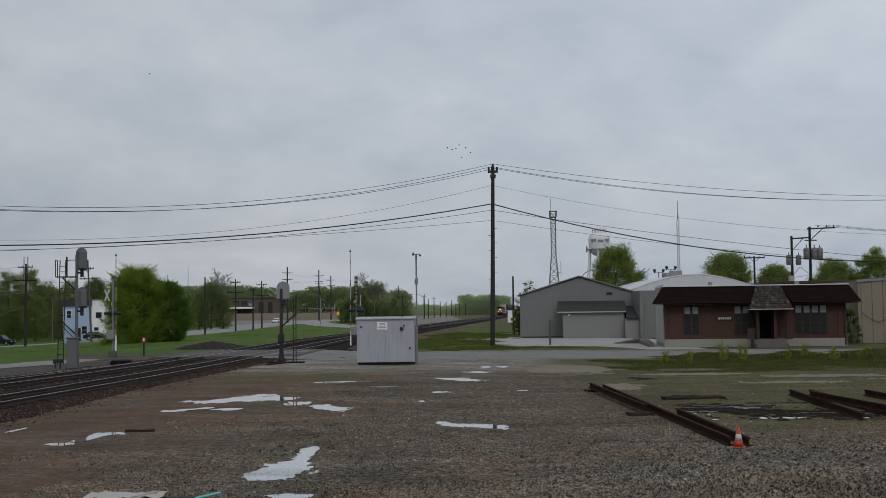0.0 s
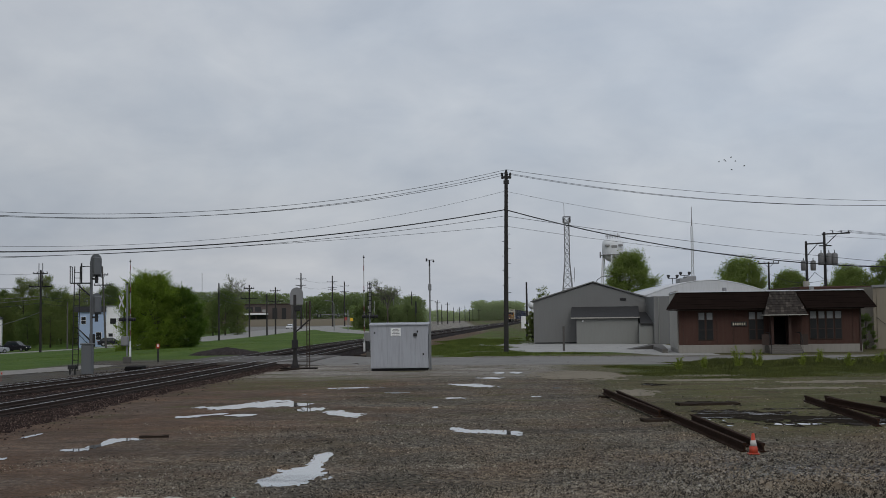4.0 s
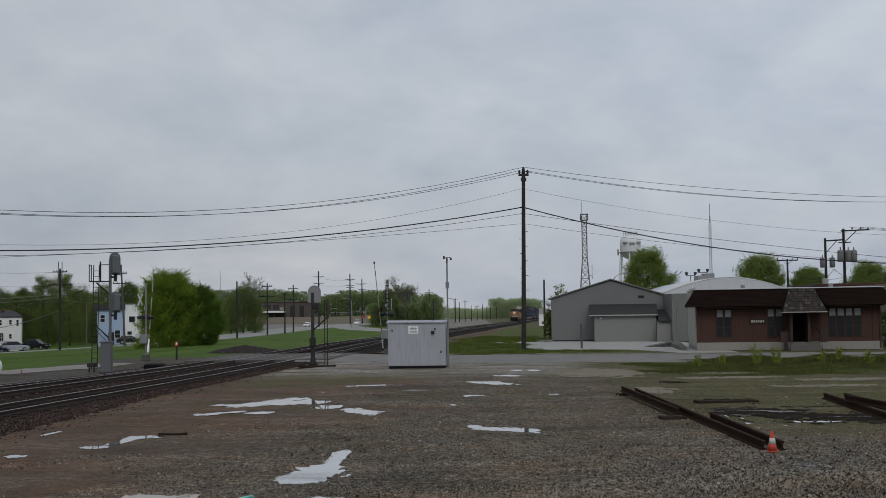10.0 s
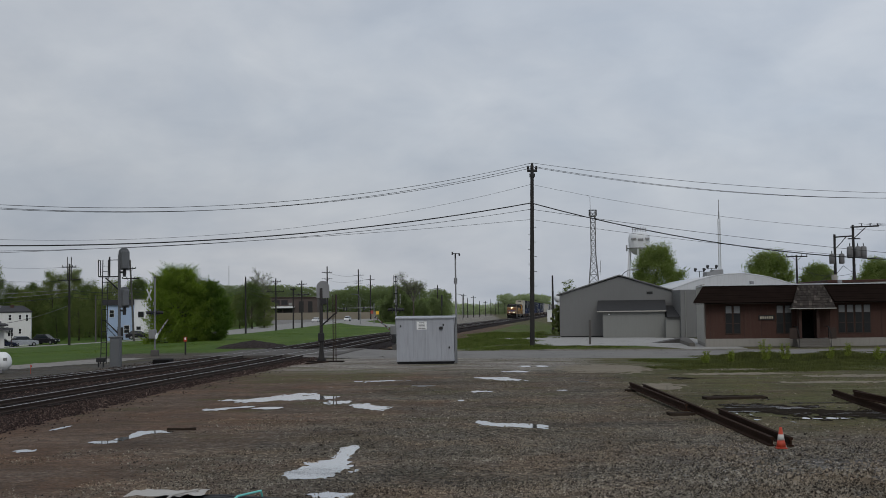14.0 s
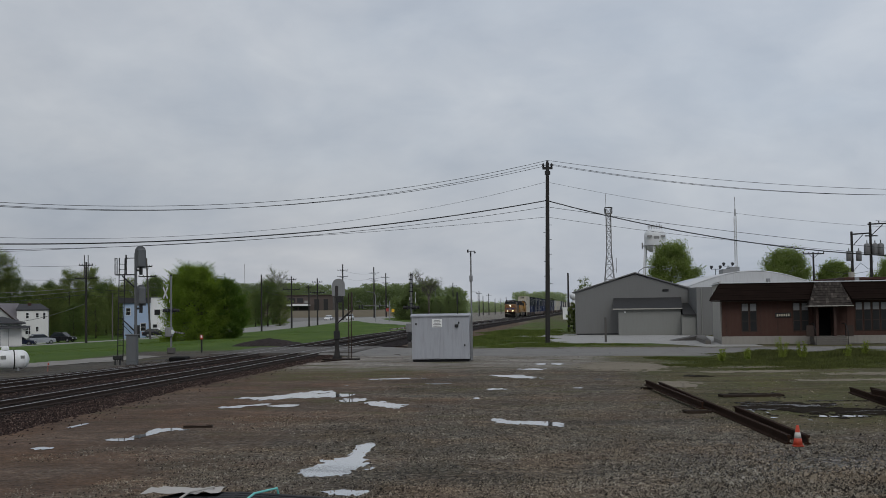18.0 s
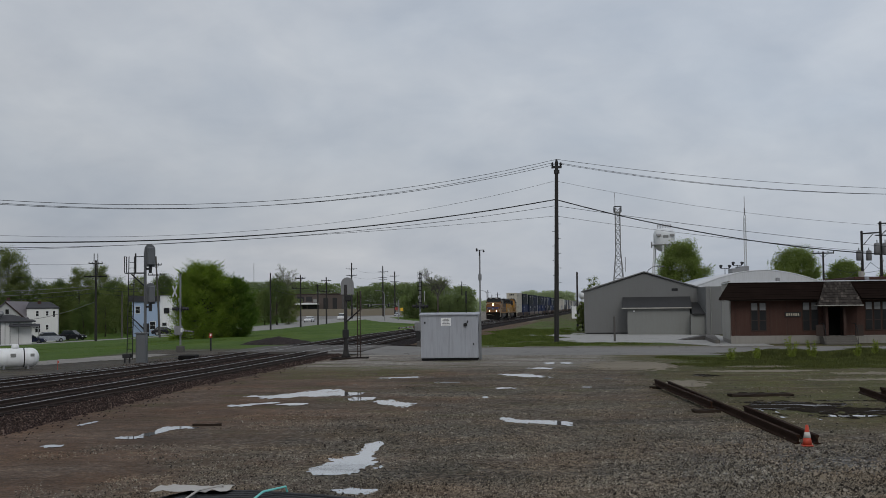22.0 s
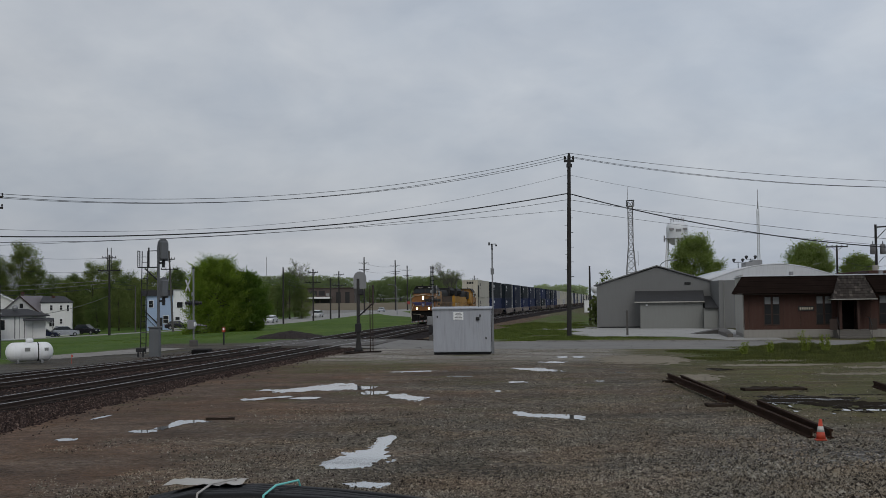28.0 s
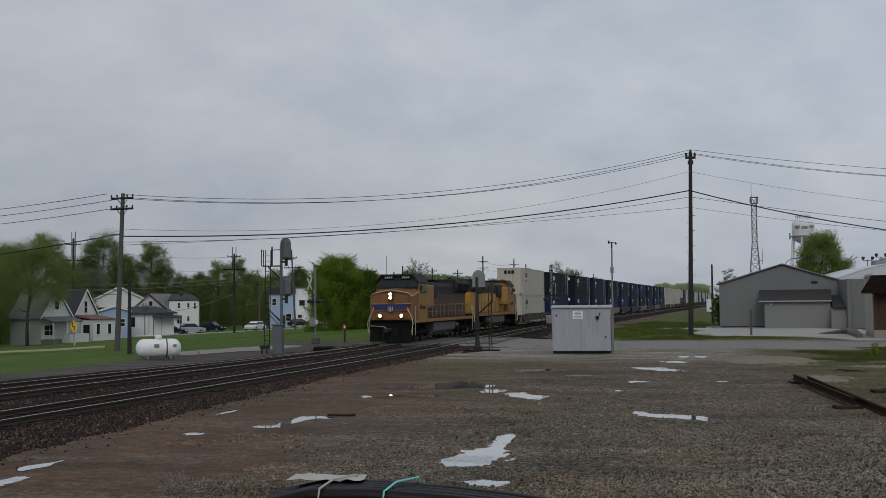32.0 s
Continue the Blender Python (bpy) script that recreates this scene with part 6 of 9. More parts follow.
for x, y, l, w, t in ((5.6, 34.4, 0.75, 0.4, 4), (5.55, 44.4, 0.7, 0.3, 2), (8.38, 40.4, 2.1, 0.5, 8), (13.0, 33.5, 0.9, 0.3, 30), (-8.0, 31.4, 0.75, 0.12, 4), (16.5, 36.0, 1.6, 0.3, 12), (-8.2, 83.1, 5.2, 0.3, -58), (-8.0, 97.0, 4.3, 0.45, -66), (-9.9, 72.3, 3.4, 0.28, 70), (-7.4, 79.2, 1.8, 0.25, -20)):
    m, n, high = Mesh(), 9, 0.05 if w < 0.2 else 0.07
    for k in range(n):
        u = -l / 2 + l * k / (n - 1)
        e = [noise.noise(Vector((u * 3 + x, q * 5.0, y))) for q in range(4)]
        m.v += [(u + 0.06 * e[2] * (k in (0, n - 1)), -w / 2 + 0.12 * w * e[0], -0.01), (u, -w / 2 + 0.1 * w * e[1], high * (1 + 0.4 * e[1])), (u, w / 2 + 0.1 * w * e[2], high * (1 + 0.5 * e[2])), (u, w / 2 + 0.12 * w * e[3], -0.01)]
    m.f = [(3, 2, 1, 0), tuple(4 * (n - 1) + q for q in range(4))] + [(4 * k + q, 4 * k + (q + 1) % 4, 4 * k + 4 + (q + 1) % 4, 4 * k + 4 + q) for k in range(n - 1) for q in range(4)]
    solo("timber", m, M_TIMBER, "dark weathered timber lying on the gravel", "timber", (x, y, 0.0), t, group="loose timbers")
sp = thing("steel_post", "short dark steel post in the grass verge", "post", (9.2, 103.6, 0))
part("post", Mesh().box(-0.09, 0.09, -0.06, 0.06, 0, 2.15, 0.02), M_POLE_GREY, sp)

# black pipes bundled with straps, in the foreground
pb = thing("pipe_bundle", "bundle of black plastic pipes strapped with cyan and white bands", "pipe bundle", (-4.1, 13.9, -0.02), 0)
rng = random.Random(5)
for k in range(26):
    row, col = divmod(k, 7)
    y = -0.45 + 0.15 * col + 0.07 * (row % 2)
    z = 0.155 + 0.215 * row
    jit = rng.uniform(-0.12, 0.12)
    drop = rng.uniform(0.2, 1.0)
    sink = 0.04 * drop
    pts = [(-0.18 + jit, y, z * 0.9), (0.3, y, z * 1.04), (1.0, y, z * 1.05), (1.9, y + 0.02, z * (0.99 - sink)), (2.6, y + 0.04, z * (0.92 - sink * 2)), (3.3, y + 0.1 * jit, z * (0.84 - sink * 3)), (4.9, y + jit, 0.1 + z * 0.25)]
    part("pipe", Mesh().tube(pts, 0.1, 8), M_PIPE, pb, "", True)
sheet = Mesh()
n = 12
for i in range(n):
    for j in range(4):
        x = -0.14 + 0.92 * i / (n - 1)
        sheet.v.append((x + 0.02, -0.05 + 0.16 * j, 0.965 + 0.05 * noise.noise(Vector((x * 9, j * 2.3, 3)))))
sheet.f = [(i * 4 + j, (i + 1) * 4 + j, (i + 1) * 4 + j + 1, i * 4 + j + 1) for i in range(n - 1) for j in range(3)]
part("wrap", sheet, M_PAPER, pb, "torn white wrapping sheet")
for x, mat, words in ((0.42, M_PAPER, "white strap"), (1.18, M_CYAN, "cyan strap")):
    top = 0.985 if x < 1 else 0.965
    part("strap", Mesh().tube([(x - 0.05, -0.66, 0.02), (x - 0.04, -0.62, 0.45), (x, -0.5, top - 0.05), (x + 0.06, -0.1, top), (x + 0.25, 0.3, top), (x + 0.3, 0.62, 0.5), (x + 0.3, 0.66, 0.02)], 0.014, 6), mat, pb, words)

# ---- signals and crossing gates ----
M_SIGNAL = paint("grey_signal_paint", (0.105, 0.112, 0.12), 0.5, vary=0.15, streak=0.2)
M_BOARD = paint("weathered_white_board", (0.62, 0.62, 0.61), 0.6, vary=0.15, streak=0.3)
M_SIDING_WHITE = paint("white_house_siding", (0.66, 0.66, 0.645), 0.7, vary=0.06, coarse=0.4, streak=0.1)
M_SIDING_GREY = paint("grey_house_siding", (0.42, 0.43, 0.43), 0.75, vary=0.07, coarse=0.4)
M_SIDING_BLUE = paint("pale_blue_siding", (0.31, 0.40, 0.55), 0.7, vary=0.07, coarse=0.4)
M_ROOF_GREY = paint("grey_asphalt_shingles", (0.125, 0.132, 0.128), 0.9, vary=0.15, fine=6)
M_ROOF_DARK = paint("dark_asphalt_shingles", (0.038, 0.038, 0.042), 0.9, vary=0.2, fine=6)
M_ROOF_MAUVE = paint("mauve_grey_shingles", (0.17, 0.155, 0.165), 0.9, vary=0.12, fine=6)
M_ROOF_RED = paint("dull_red_roof", (0.16, 0.085, 0.07), 0.9)


def signal_head(parent, x, y, z, w, h, turn, name="signal_head", case=True, mat=None):
    """Rounded backboard with a lamp case and hoods, facing along the track."""
    pts = [(-w / 2, -h / 2), (w / 2, -h / 2), (w / 2, h / 2 - w / 2)] + [(w / 2 * math.cos(a), h / 2 - w / 2 + w / 2 * math.sin(a)) for a in np.linspace(0.3, math.pi - 0.3, 7)] + [(-w / 2, h / 2 - w / 2)]
    board = part(name, Mesh().prism([(b, a) for a, b in pts], "y", -0.02, 0.02), mat or M_SIGNAL, parent, "grey rounded signal backboard")
    board.matrix_basis = pose(x, y, z, 0, 0, turn)
    if case:
        part("lamp_case", Mesh().box(-w * 0.33, w * 0.33, -0.3, -0.022, -h * 0.44, h * 0.36, 0.06), M_SIGNAL, board)
    for k in range(3):
        zz = h * 0.24 - k * h * 0.29
        hd = part("lens_hood", Mesh().lathe([(0.13, 0.024), (0.13, 0.3), (0.115, 0.3), (0.115, 0.03)], 12, (0, 0, zz), "y"), M_DARK, board)
        part("lens", Mesh().lathe([(0.11, 0.022), (0.11, 0.045)], 12, (0, 0, zz), "y"), M_BLACK_GLASS, hd)
    return board


s1 = thing("signal_mast", "grey railway signal mast with ladder and base cabinet", "railway signal", (-21.6, 69.5, 0.0), 6)
part("cabinet", Mesh().box(-0.3, 0.3, -0.3, 0.3, 0.0, 1.72, 0.03), M_SIGNAL, s1, "grey steel base cabinet")
part("cabinet_cap", Mesh().box(-0.36, 0.36, -0.36, 0.36, 1.72, 1.8, 0.02), M_SIGNAL, s1)
part("cabinet_door", Mesh().box(-0.24, 0.24, -0.325, -0.302, 0.2, 1.6, 0.01), M_SIGNAL, s1)
part("mast", Mesh().cyl((0.2, 0, 1.8), (0.2, 0, 6.6), 0.085, n=10), M_SIGNAL, s1)
signal_head(s1, 0.48, -0.05, 6.35, 0.66, 1.35, 30)
signal_head(s1, 0.52, -0.05, 4.1, 0.56, 1.25, 30)
part("head_bracket", Mesh().box(0.15, 0.6, -0.06, 0.06, 5.5, 5.62).cyl((0.5, 0, 5.3), (0.5, 0, 5.75), 0.1, n=8), M_DARK, s1)
part("head_bracket", Mesh().box(0.15, 0.6, -0.06, 0.06, 3.25, 3.37).cyl((0.5, 0, 3.05), (0.5, 0, 3.5), 0.1, n=8), M_DARK, s1)
for x in (-0.88, -0.56):
    part("ladder_rail", Mesh().cyl((x, 0.05, 0.2), (x + 0.12, 0.05, 6.3), 0.028, n=6), M_DARK, s1)
for k in range(18):
    part("rung", Mesh().cyl((-0.87 + 0.006 * k, 0.05, 0.5 + 0.32 * k), (-0.55 + 0.006 * k, 0.05, 0.5 + 0.32 * k), 0.016, n=5), M_DARK, s1)
part("platform", Mesh().box(-0.95, 0.2, -0.28, 0.28, 5.28, 5.34), M_DARK, s1, "small steel platform")
cage = Mesh().tube([(-0.95, -0.28, 5.3), (-0.95, -0.28, 6.3)], 0.03, 5).tube([(-0.95, 0.28, 5.3), (-0.95, 0.28, 6.3)], 0.03, 5).tube([(-0.95, -0.28, 6.28), (-0.95, 0.28, 6.28)], 0.025, 5).tube([(-0.42, 0.28, 5.3), (-0.42, 0.28, 6.5)], 0.05, 5).tube([(-0.42, 0.28, 6.3), (0.2, 0, 6.3)], 0.025, 5)
part("platform_rail", cage, M_DARK, s1)
part("brace", Mesh().cyl((-0.6, 0, 5.25), (0.15, 0, 4.55), 0.045, n=6), M_DARK, s1)
part("brace", Mesh().cyl((-0.6, 0, 2.7), (0.15, 0, 2.0), 0.035, n=6), M_DARK, s1)
part("relay_stand", Mesh().box(-1.1, -0.6, -0.2, 0.2, 0.3, 0.55, 0.03).box(-1.02, -0.96, -0.1, 0.1, 0, 0.3).box(-0.74, -0.68, -0.1, 0.1, 0, 0.3), M_DARK, s1)
sw = thing("switch_machine", "low dark point machine with rods beside the track", "point machine", (-19.6, 72.5, 0.05), 6)
part("case", Mesh().box(-0.5, 0.5, -0.9, 0.9, 0.0, 0.28, 0.05), M_LOCO_UNDER, sw)
part("rod", Mesh().cyl((0.4, 0.2, 0.12), (2.2, 0.2, 0.12), 0.03, n=6).cyl((0.4, -0.3, 0.1), (2.2, -0.3, 0.1), 0.03, n=6), M_RUST, sw)

s3 = thing("signal_mast", "short grey railway signal on a flared base", "railway signal", (-10.3, 75.6, 0.0), 4)
part("mast", Mesh().lathe([(0.32, 0.0), (0.2, 0.18), (0.14, 0.6), (0.115, 1.2), (0.1, 4.6)], 12), M_POLE, s3, "flared iron mast", True)
part("junction_box", Mesh().box(-0.2, 0.2, -0.22, -0.1, 1.2, 1.75, 0.03), M_DARK, s3)
signal_head(s3, 0.12, 0.0, 4.52, 0.82, 1.1, 6, case=False, mat=M_STEEL_GREY)
part("lower_lamp", Mesh().box(-0.02, 0.34, -0.15, 0.15, 3.55, 3.95, 0.05), M_DARK, s3)
pp = thing("ladder_frame", "pair of thin rusty posts with a diagonal brace", "frame", (-9.2, 73.4, 0.0))
for x in (-0.07, 0.1):
    part("post", Mesh().cyl((x, 0, 0), (x, 0, 4.1), 0.028, n=6), M_RUST, pp)
for k in range(11):
    part("rung", Mesh().cyl((-0.07, 0, 0.4 + 0.34 * k), (0.1, 0, 0.4 + 0.34 * k), 0.014, n=5), M_RUST, pp)
part("side_plate", Mesh().box(0.1, 0.16, -0.25, 0.25, 2.95, 4.15, 0.01), M_RUST, pp)
part("brace", Mesh().cyl((-1.0, 1.4, 2.2), (0.08, 0.05, 3.0), 0.045, n=6), M_DARK, pp)
part("foot_plank", Mesh().box(-1.7, 0.6, -0.25, 0.25, -0.02, 0.07, 0.01), M_TIE, pp)


# Arm colours are darkened for the bright sky behind the raised arms.
M_ARM = paint("grubby_backlit_arm_white", (0.33, 0.33, 0.32), 0.6, vary=0.2, streak=0.4)
M_ARM_RED = paint("backlit_arm_red", (0.17, 0.035, 0.03), 0.6, vary=0.25)


def crossing_gate(x, y, turn, arm_len, label, board=(-0.4, 4.5, 70)):
    g = thing("crossing_gate", label, "crossing gate", (x, y, 0.0), turn, group="crossing gates")
    part("pedestal", Mesh().box(-0.28, 0.28, -0.28, 0.28, 0.0, 0.45, 0.04), M_POLE_GREY, g, "weathered concrete pedestal")
    part("mast", Mesh().cyl((0, 0, 0.5), (0, 0, 5.75), 0.07, n=10), M_STEEL_GREY, g, "aluminium mast")
    part("mechanism", Mesh().box(-0.42, 0.12, -0.3, 0.3, 1.25, 1.95, 0.05), M_STEEL_GREY, g, "grey gate mechanism box")
    part("bell", Mesh().lathe([(0.02, 5.75), (0.1, 5.77), (0.1, 5.8), (0.04, 5.86)], 12), M_DARK, g)
    for s in (-1, 1):
        b = part("crossbuck_board", Mesh().box(-0.52, 0.52, -0.012, 0.012, -0.08, 0.08), M_BOARD, g, "weathered white crossbuck board")
        b.matrix_basis = pose(board[0], -0.12 - 0.014 * s, board[1], 0, s * 50, board[2])
    part("light_arm", Mesh().cyl((0, -0.75, 3.2), (0, 0.75, 3.2), 0.035, n=6), M_DARK, g)
    for px, py in ((-0.16, -0.62), (0.16, -0.62), (-0.16, 0.62), (0.16, 0.62)):
        d = -1 if px < 0 else 1
        t = part("flasher_target", Mesh().lathe([(0.25, 0.0), (0.25, d * 0.02), (0.1, d * 0.03)], 16, (px, py, 3.2), "x"), M_DARK, g, "round black flasher target")
        part("flasher_hood", Mesh().lathe([(0.13, d * 0.03), (0.12, d * 0.36)], 10, (px, py, 3.2), "x"), M_DARK, t)
    part("track_sign", Mesh().box(-0.1, -0.085, -0.3, 0.3, 3.75, 4.0), M_BOARD, g)
    arm = part("gate_arm", Mesh().prism([(-0.07, 0.0), (0.07, 0.0), (0.035, arm_len), (-0.035, arm_len)], "x", -0.02, 0.02), M_ARM, g, "red and white striped gate arm")
    arm.matrix_basis = pose(0.22, 0, 1.6)
    for k in range(int(arm_len / 0.85)):
        if k % 2 == 0:
            z0 = 0.4 + 0.8 * k
            part("stripe", Mesh().box(-0.024, 0.024, -0.068 + 0.004 * k, 0.068 - 0.004 * k, z0, z0 + 0.38), M_ARM_RED, arm)
    for z in (1.8, 3.6, arm_len - 0.15):
        part("arm_lamp", Mesh().cyl((-0.06, 0, z), (0.06, 0, z), 0.06, n=8), M_DARK, arm)
    part("counterweight", Mesh().box(-0.06, 0.06, -0.16, 0.16, -1.15, -0.45, 0.03).box(-0.05, 0.05, -0.04, 0.04, -0.6, 0.0), M_WHITE, arm, "pale counterweight")
    return g, arm


arm_w = crossing_gate(-24.25, 87.4, 8, 6.0, "crossing gate with crossbuck and flashers beside the tracks")[1]
gate_e, arm_e = crossing_gate(-6.85, 93.6, -6, 6.4, "crossing gate with flashers behind the relay house", (0.36, 3.95, 99))
for x in (-0.14, 0.14):
    part("ladder_rail", Mesh().cyl((x, -0.1, 3.3), (x, -0.1, 5.9), 0.02, n=6), M_DARK, gate_e)
for k in range(8):
    part("rung", Mesh().box(-0.14, 0.14, -0.12, -0.08, 3.45 + 0.32 * k, 3.485 + 0.32 * k + 0.05 * (k % 3 == 0)), M_DARK, gate_e)
part("signal_case", Mesh().box(-0.3, 0.02, -0.35, 0.1, 0.6, 1.2, 0.04), M_DARK, gate_e, "dark relay case on the gate mast")
oc = thing("marker_sign", "small orange marker board on a dark stake", "sign", (-22.4, 89.1, 0.0))
part("stake", Mesh().box(-0.06, 0.06, -0.03, 0.03, 0, 1.1), M_DARK, oc)
part("board", Mesh().box(-0.12, 0.12, -0.05, -0.03, 1.0, 1.34), M_ORANGE, oc)
part("board_mark", Mesh().box(-0.06, 0.06, -0.056, -0.05, 1.12, 1.3), M_WHITE, oc)

mound = Mesh()
for j in range(13):
    for i in range(25):
        u, v = (i - 12) / 12, (j - 6) / 6
        r = math.hypot(u, v)
        h = max(0.0, 1 - r) ** 0.7 * 1.15 + 0.12 * noise.noise(Vector((i * 0.6, j * 0.6, 2))) * (r < 0.95)
        mound.v.append((u * 3.5, v * 2.4, h * 0.62 - 0.05))
mound.f = [(j * 25 + i, j * 25 + i + 1, (j + 1) * 25 + i + 1, (j + 1) * 25 + i) for j in range(12) for i in range(24)]
solo("mound", mound, M_MOUND, "heap of dark crushed stone beside the crossing", "gravel heap", (-20.4, 105.5, 0.0), 5)

# propane tank
tk = thing("propane_tank", "white horizontal propane tank on short legs", "tank", (-26.58, 63.2, 0.0), 30)
R, L = 0.52, 0.80
prof = [(0.01, -L - R * 0.85)] + [(R * math.sin(a), -L - R * 0.85 * math.cos(a)) for a in np.linspace(0.2, math.pi / 2, 6)] + [(R * math.cos(a), L + R * 0.85 * math.sin(a)) for a in np.linspace(0, math.pi / 2 - 0.2, 6)] + [(0.01, L + R * 0.85)]
part("shell", Mesh().lathe(prof, 28, (0, 0, 0.62), "x"), M_WHITE, tk, "glossy white steel shell", True)
part("valve_dome", Mesh().lathe([(0.2, 1.1), (0.2, 1.28), (0.14, 1.34), (0.01, 1.35)], 14), M_WHITE, tk, "white valve dome", True)
for x in (-0.62, 0.62):
    part("saddle", Mesh().box(x - 0.07, x + 0.07, -0.36, 0.36, 0.0, 0.2, 0.03), M_STEEL_GREY, tk, "grey steel saddle")
part("band", Mesh().lathe([(R + 0.004, 0.38), (R + 0.012, 0.38), (R + 0.012, 0.44), (R + 0.004, 0.44)], 28, (0, 0, 0.62), "x"), M_DARK, tk, "dark hose strapped over the shell")
part("warning_plate", Mesh().box(-0.3, -0.02, -R - 0.015, -R + 0.06, 0.66, 0.86), M_SHED_PALE, tk)
part("warning_plate", Mesh().box(0.72, 0.92, -R - 0.015, -R + 0.08, 0.68, 0.84), M_SHED_PALE, tk)
fl = thing("utility_flag", "small orange utility marker flag", "flag", (-23.9, 62.3, 0.0))
part("wire", Mesh().cyl((0, 0, 0), (0, 0, 0.5), 0.01, n=4), M_ORANGE, fl)
part("flag", Mesh().box(0, 0.07, -0.006, 0.006, 0.36, 0.46), M_ORANGE, fl)
M_LONG_PIPE = paint("yellowish_plastic_pipe", (0.27, 0.27, 0.15), 0.6)
lp = thing("long_pipe", "long pale yellowish pipe lying in the grass", "pipe", (-50.8, 88.9, land(-50.8, 88.9)))
part("barrel", Mesh().tube([(0, 0, 0.15), (3.6, 1.9, 0.24), (7.1, 3.9, 0.42)], 0.14, 8), M_LONG_PIPE, lp)

# ---- houses ----


def house(name, label, at, turn, w, d, eave, peak, wall, roof, windows=(), over=0.35):
    """Gabled house: the front gable faces its own -y side."""
    h = thing(name, label, "house", at, turn)
    part("wall", Mesh().prism([(-0.4, -w / 2), (-0.4, w / 2), (eave, w / 2), (peak, 0), (eave, -w / 2)], "y", 0, d), wall, h)
    for s in (-1, 1):
        k = (peak - eave) / (w / 2)
        a = [(s * (w / 2 + over), eave - over * k + 0.02), (0, peak + 0.02), (0, peak + 0.2), (s * (w / 2 + over), eave - over * k + 0.2)]
        part("roof", Mesh().prism([(z, x) for x, z in (a if s < 0 else a[::-1])], "y", -0.3, d + 0.3), roof, h, "shingled roof slope")
        b = [(s * (w / 2 + over), eave - over * k - 0.04), (0, peak - 0.06), (0, peak + 0.22), (s * (w / 2 + over), eave - over * k + 0.22)]
        part("barge_board", Mesh().prism([(z, x) for x, z in (b if s < 0 else b[::-1])], "y", -0.36, -0.302), M_WHITE, h, "white barge board")
    for face, u, z, ww, hh in windows:
        fr, gl = Mesh(), Mesh()
        if face == "f":
            fr.box(u - ww / 2 - 0.09, u + ww / 2 + 0.09, -0.05, -0.004, z - 0.09, z + hh + 0.09)
            gl.box(u - ww / 2, u + ww / 2, -0.065, -0.052, z, z + hh)
        else:
            s = -1 if face == "l" else 1
            x0, x1 = sorted((s * (w / 2 + 0.004), s * (w / 2 + 0.05)))
            fr.box(x0, x1, u - ww / 2 - 0.09, u + ww / 2 + 0.09, z - 0.09, z + hh + 0.09)
            x0, x1 = sorted((s * (w / 2 + 0.052), s * (w / 2 + 0.065)))
            gl.box(x0, x1, u - ww / 2, u + ww / 2, z, z + hh)
        win = part("window", fr, M_WHITE, h, "white framed window")
        part("pane", gl, M_GLASS, win)
        bar = Mesh()
        if face == "f":
            bar.box(u - ww / 2, u + ww / 2, -0.075, -0.066, z + hh / 2 - 0.025, z + hh / 2 + 0.025)
        else:
            bar.box(*sorted((s * (w / 2 + 0.066), s * (w / 2 + 0.075))), u - ww / 2, u + ww / 2, z + hh / 2 - 0.025, z + hh / 2 + 0.025)
        part("sash", bar, M_WHITE, win)
    return h


h1 = house("house", "small grey-white gabled house with a porch", (-79.0, 152.6, -1.95), 73, 5.6, 5.6, 3.55, 7.25, M_SIDING_GREY, M_ROOF_GREY,
           [("f", 0.1, 4.5, 0.75, 1.1), ("f", -1.7, 1.0, 0.9, 1.3), ("f", -0.8, 1.0, 0.7, 1.3), ("l", 2.4, 1.9, 0.7, 0.8)])
part("gable_front", Mesh().prism([(0.05, -2.75), (0.05, 2.75), (3.55, 2.75), (7.1, 0), (3.55, -2.75)], "y", -0.03, -0.005), M_SIDING_WHITE, h1, "white gable siding")
part("porch_roof", Mesh().prism([(-2.3, 2.75), (-2.3, 2.9), (-0.04, 3.5), (-0.04, 3.3)][::-1], "x", -2.9, 2.9), M_ROOF_GREY, h1)
for x in (-2.6, 0.0, 2.6):
    part("porch_post", Mesh().box(x - 0.07, x + 0.07, -2.15, -2.0, 0.0, 2.78), M_WHITE, h1)
part("porch_floor", Mesh().box(-2.8, 2.8, -2.2, -0.04, -0.3, 0.45), M_SHED_PALE, h1)
part("porch_rail", Mesh().box(0.2, 2.6, -2.14, -2.06, 0.5, 1.2), M_STEEL_GREY, h1)
part("front_block", Mesh().box(-1.2, 2.4, -3.7, -2.25, -0.3, 1.15), M_SIDING_WHITE, h1)
part("satellite_dish", Mesh().lathe([(0.28, 0.0), (0.2, 0.06), (0.03, 0.09)], 12, (-2.7, -0.25, 3.6), "y"), M_STEEL_GREY, h1)
h2 = house("house", "white gabled house with a dark roof and side addition", (-78.5, 160.4, -2.0), 73, 5.0, 7.0, 3.4, 7.2, M_SIDING_WHITE, M_ROOF_DARK, [("f", 0.0, 4.0, 0.55, 1.6)])
ad = part("addition", Mesh().box(-2.4, 2.0, -3.6, -0.04, -0.3, 3.0), M_SIDING_WHITE, h2, "white flat-roofed addition")
part("addition_roof", Mesh().prism([(-3.8, 2.98), (-3.8, 3.14), (-0.05, 3.7), (-0.05, 3.5)][::-1], "x", -2.6, 2.2), M_ROOF_RED, h2, "low dull red roof")
for x in (-1.4, 0.9):
    w = part("window", Mesh().box(x - 0.4, x + 0.4, -3.66, -3.604, 0.9, 2.5), M_WHITE, h2)
    part("pane", Mesh().box(x - 0.3, x + 0.3, -3.68, -3.662, 1.0, 2.4), M_GLASS, w)
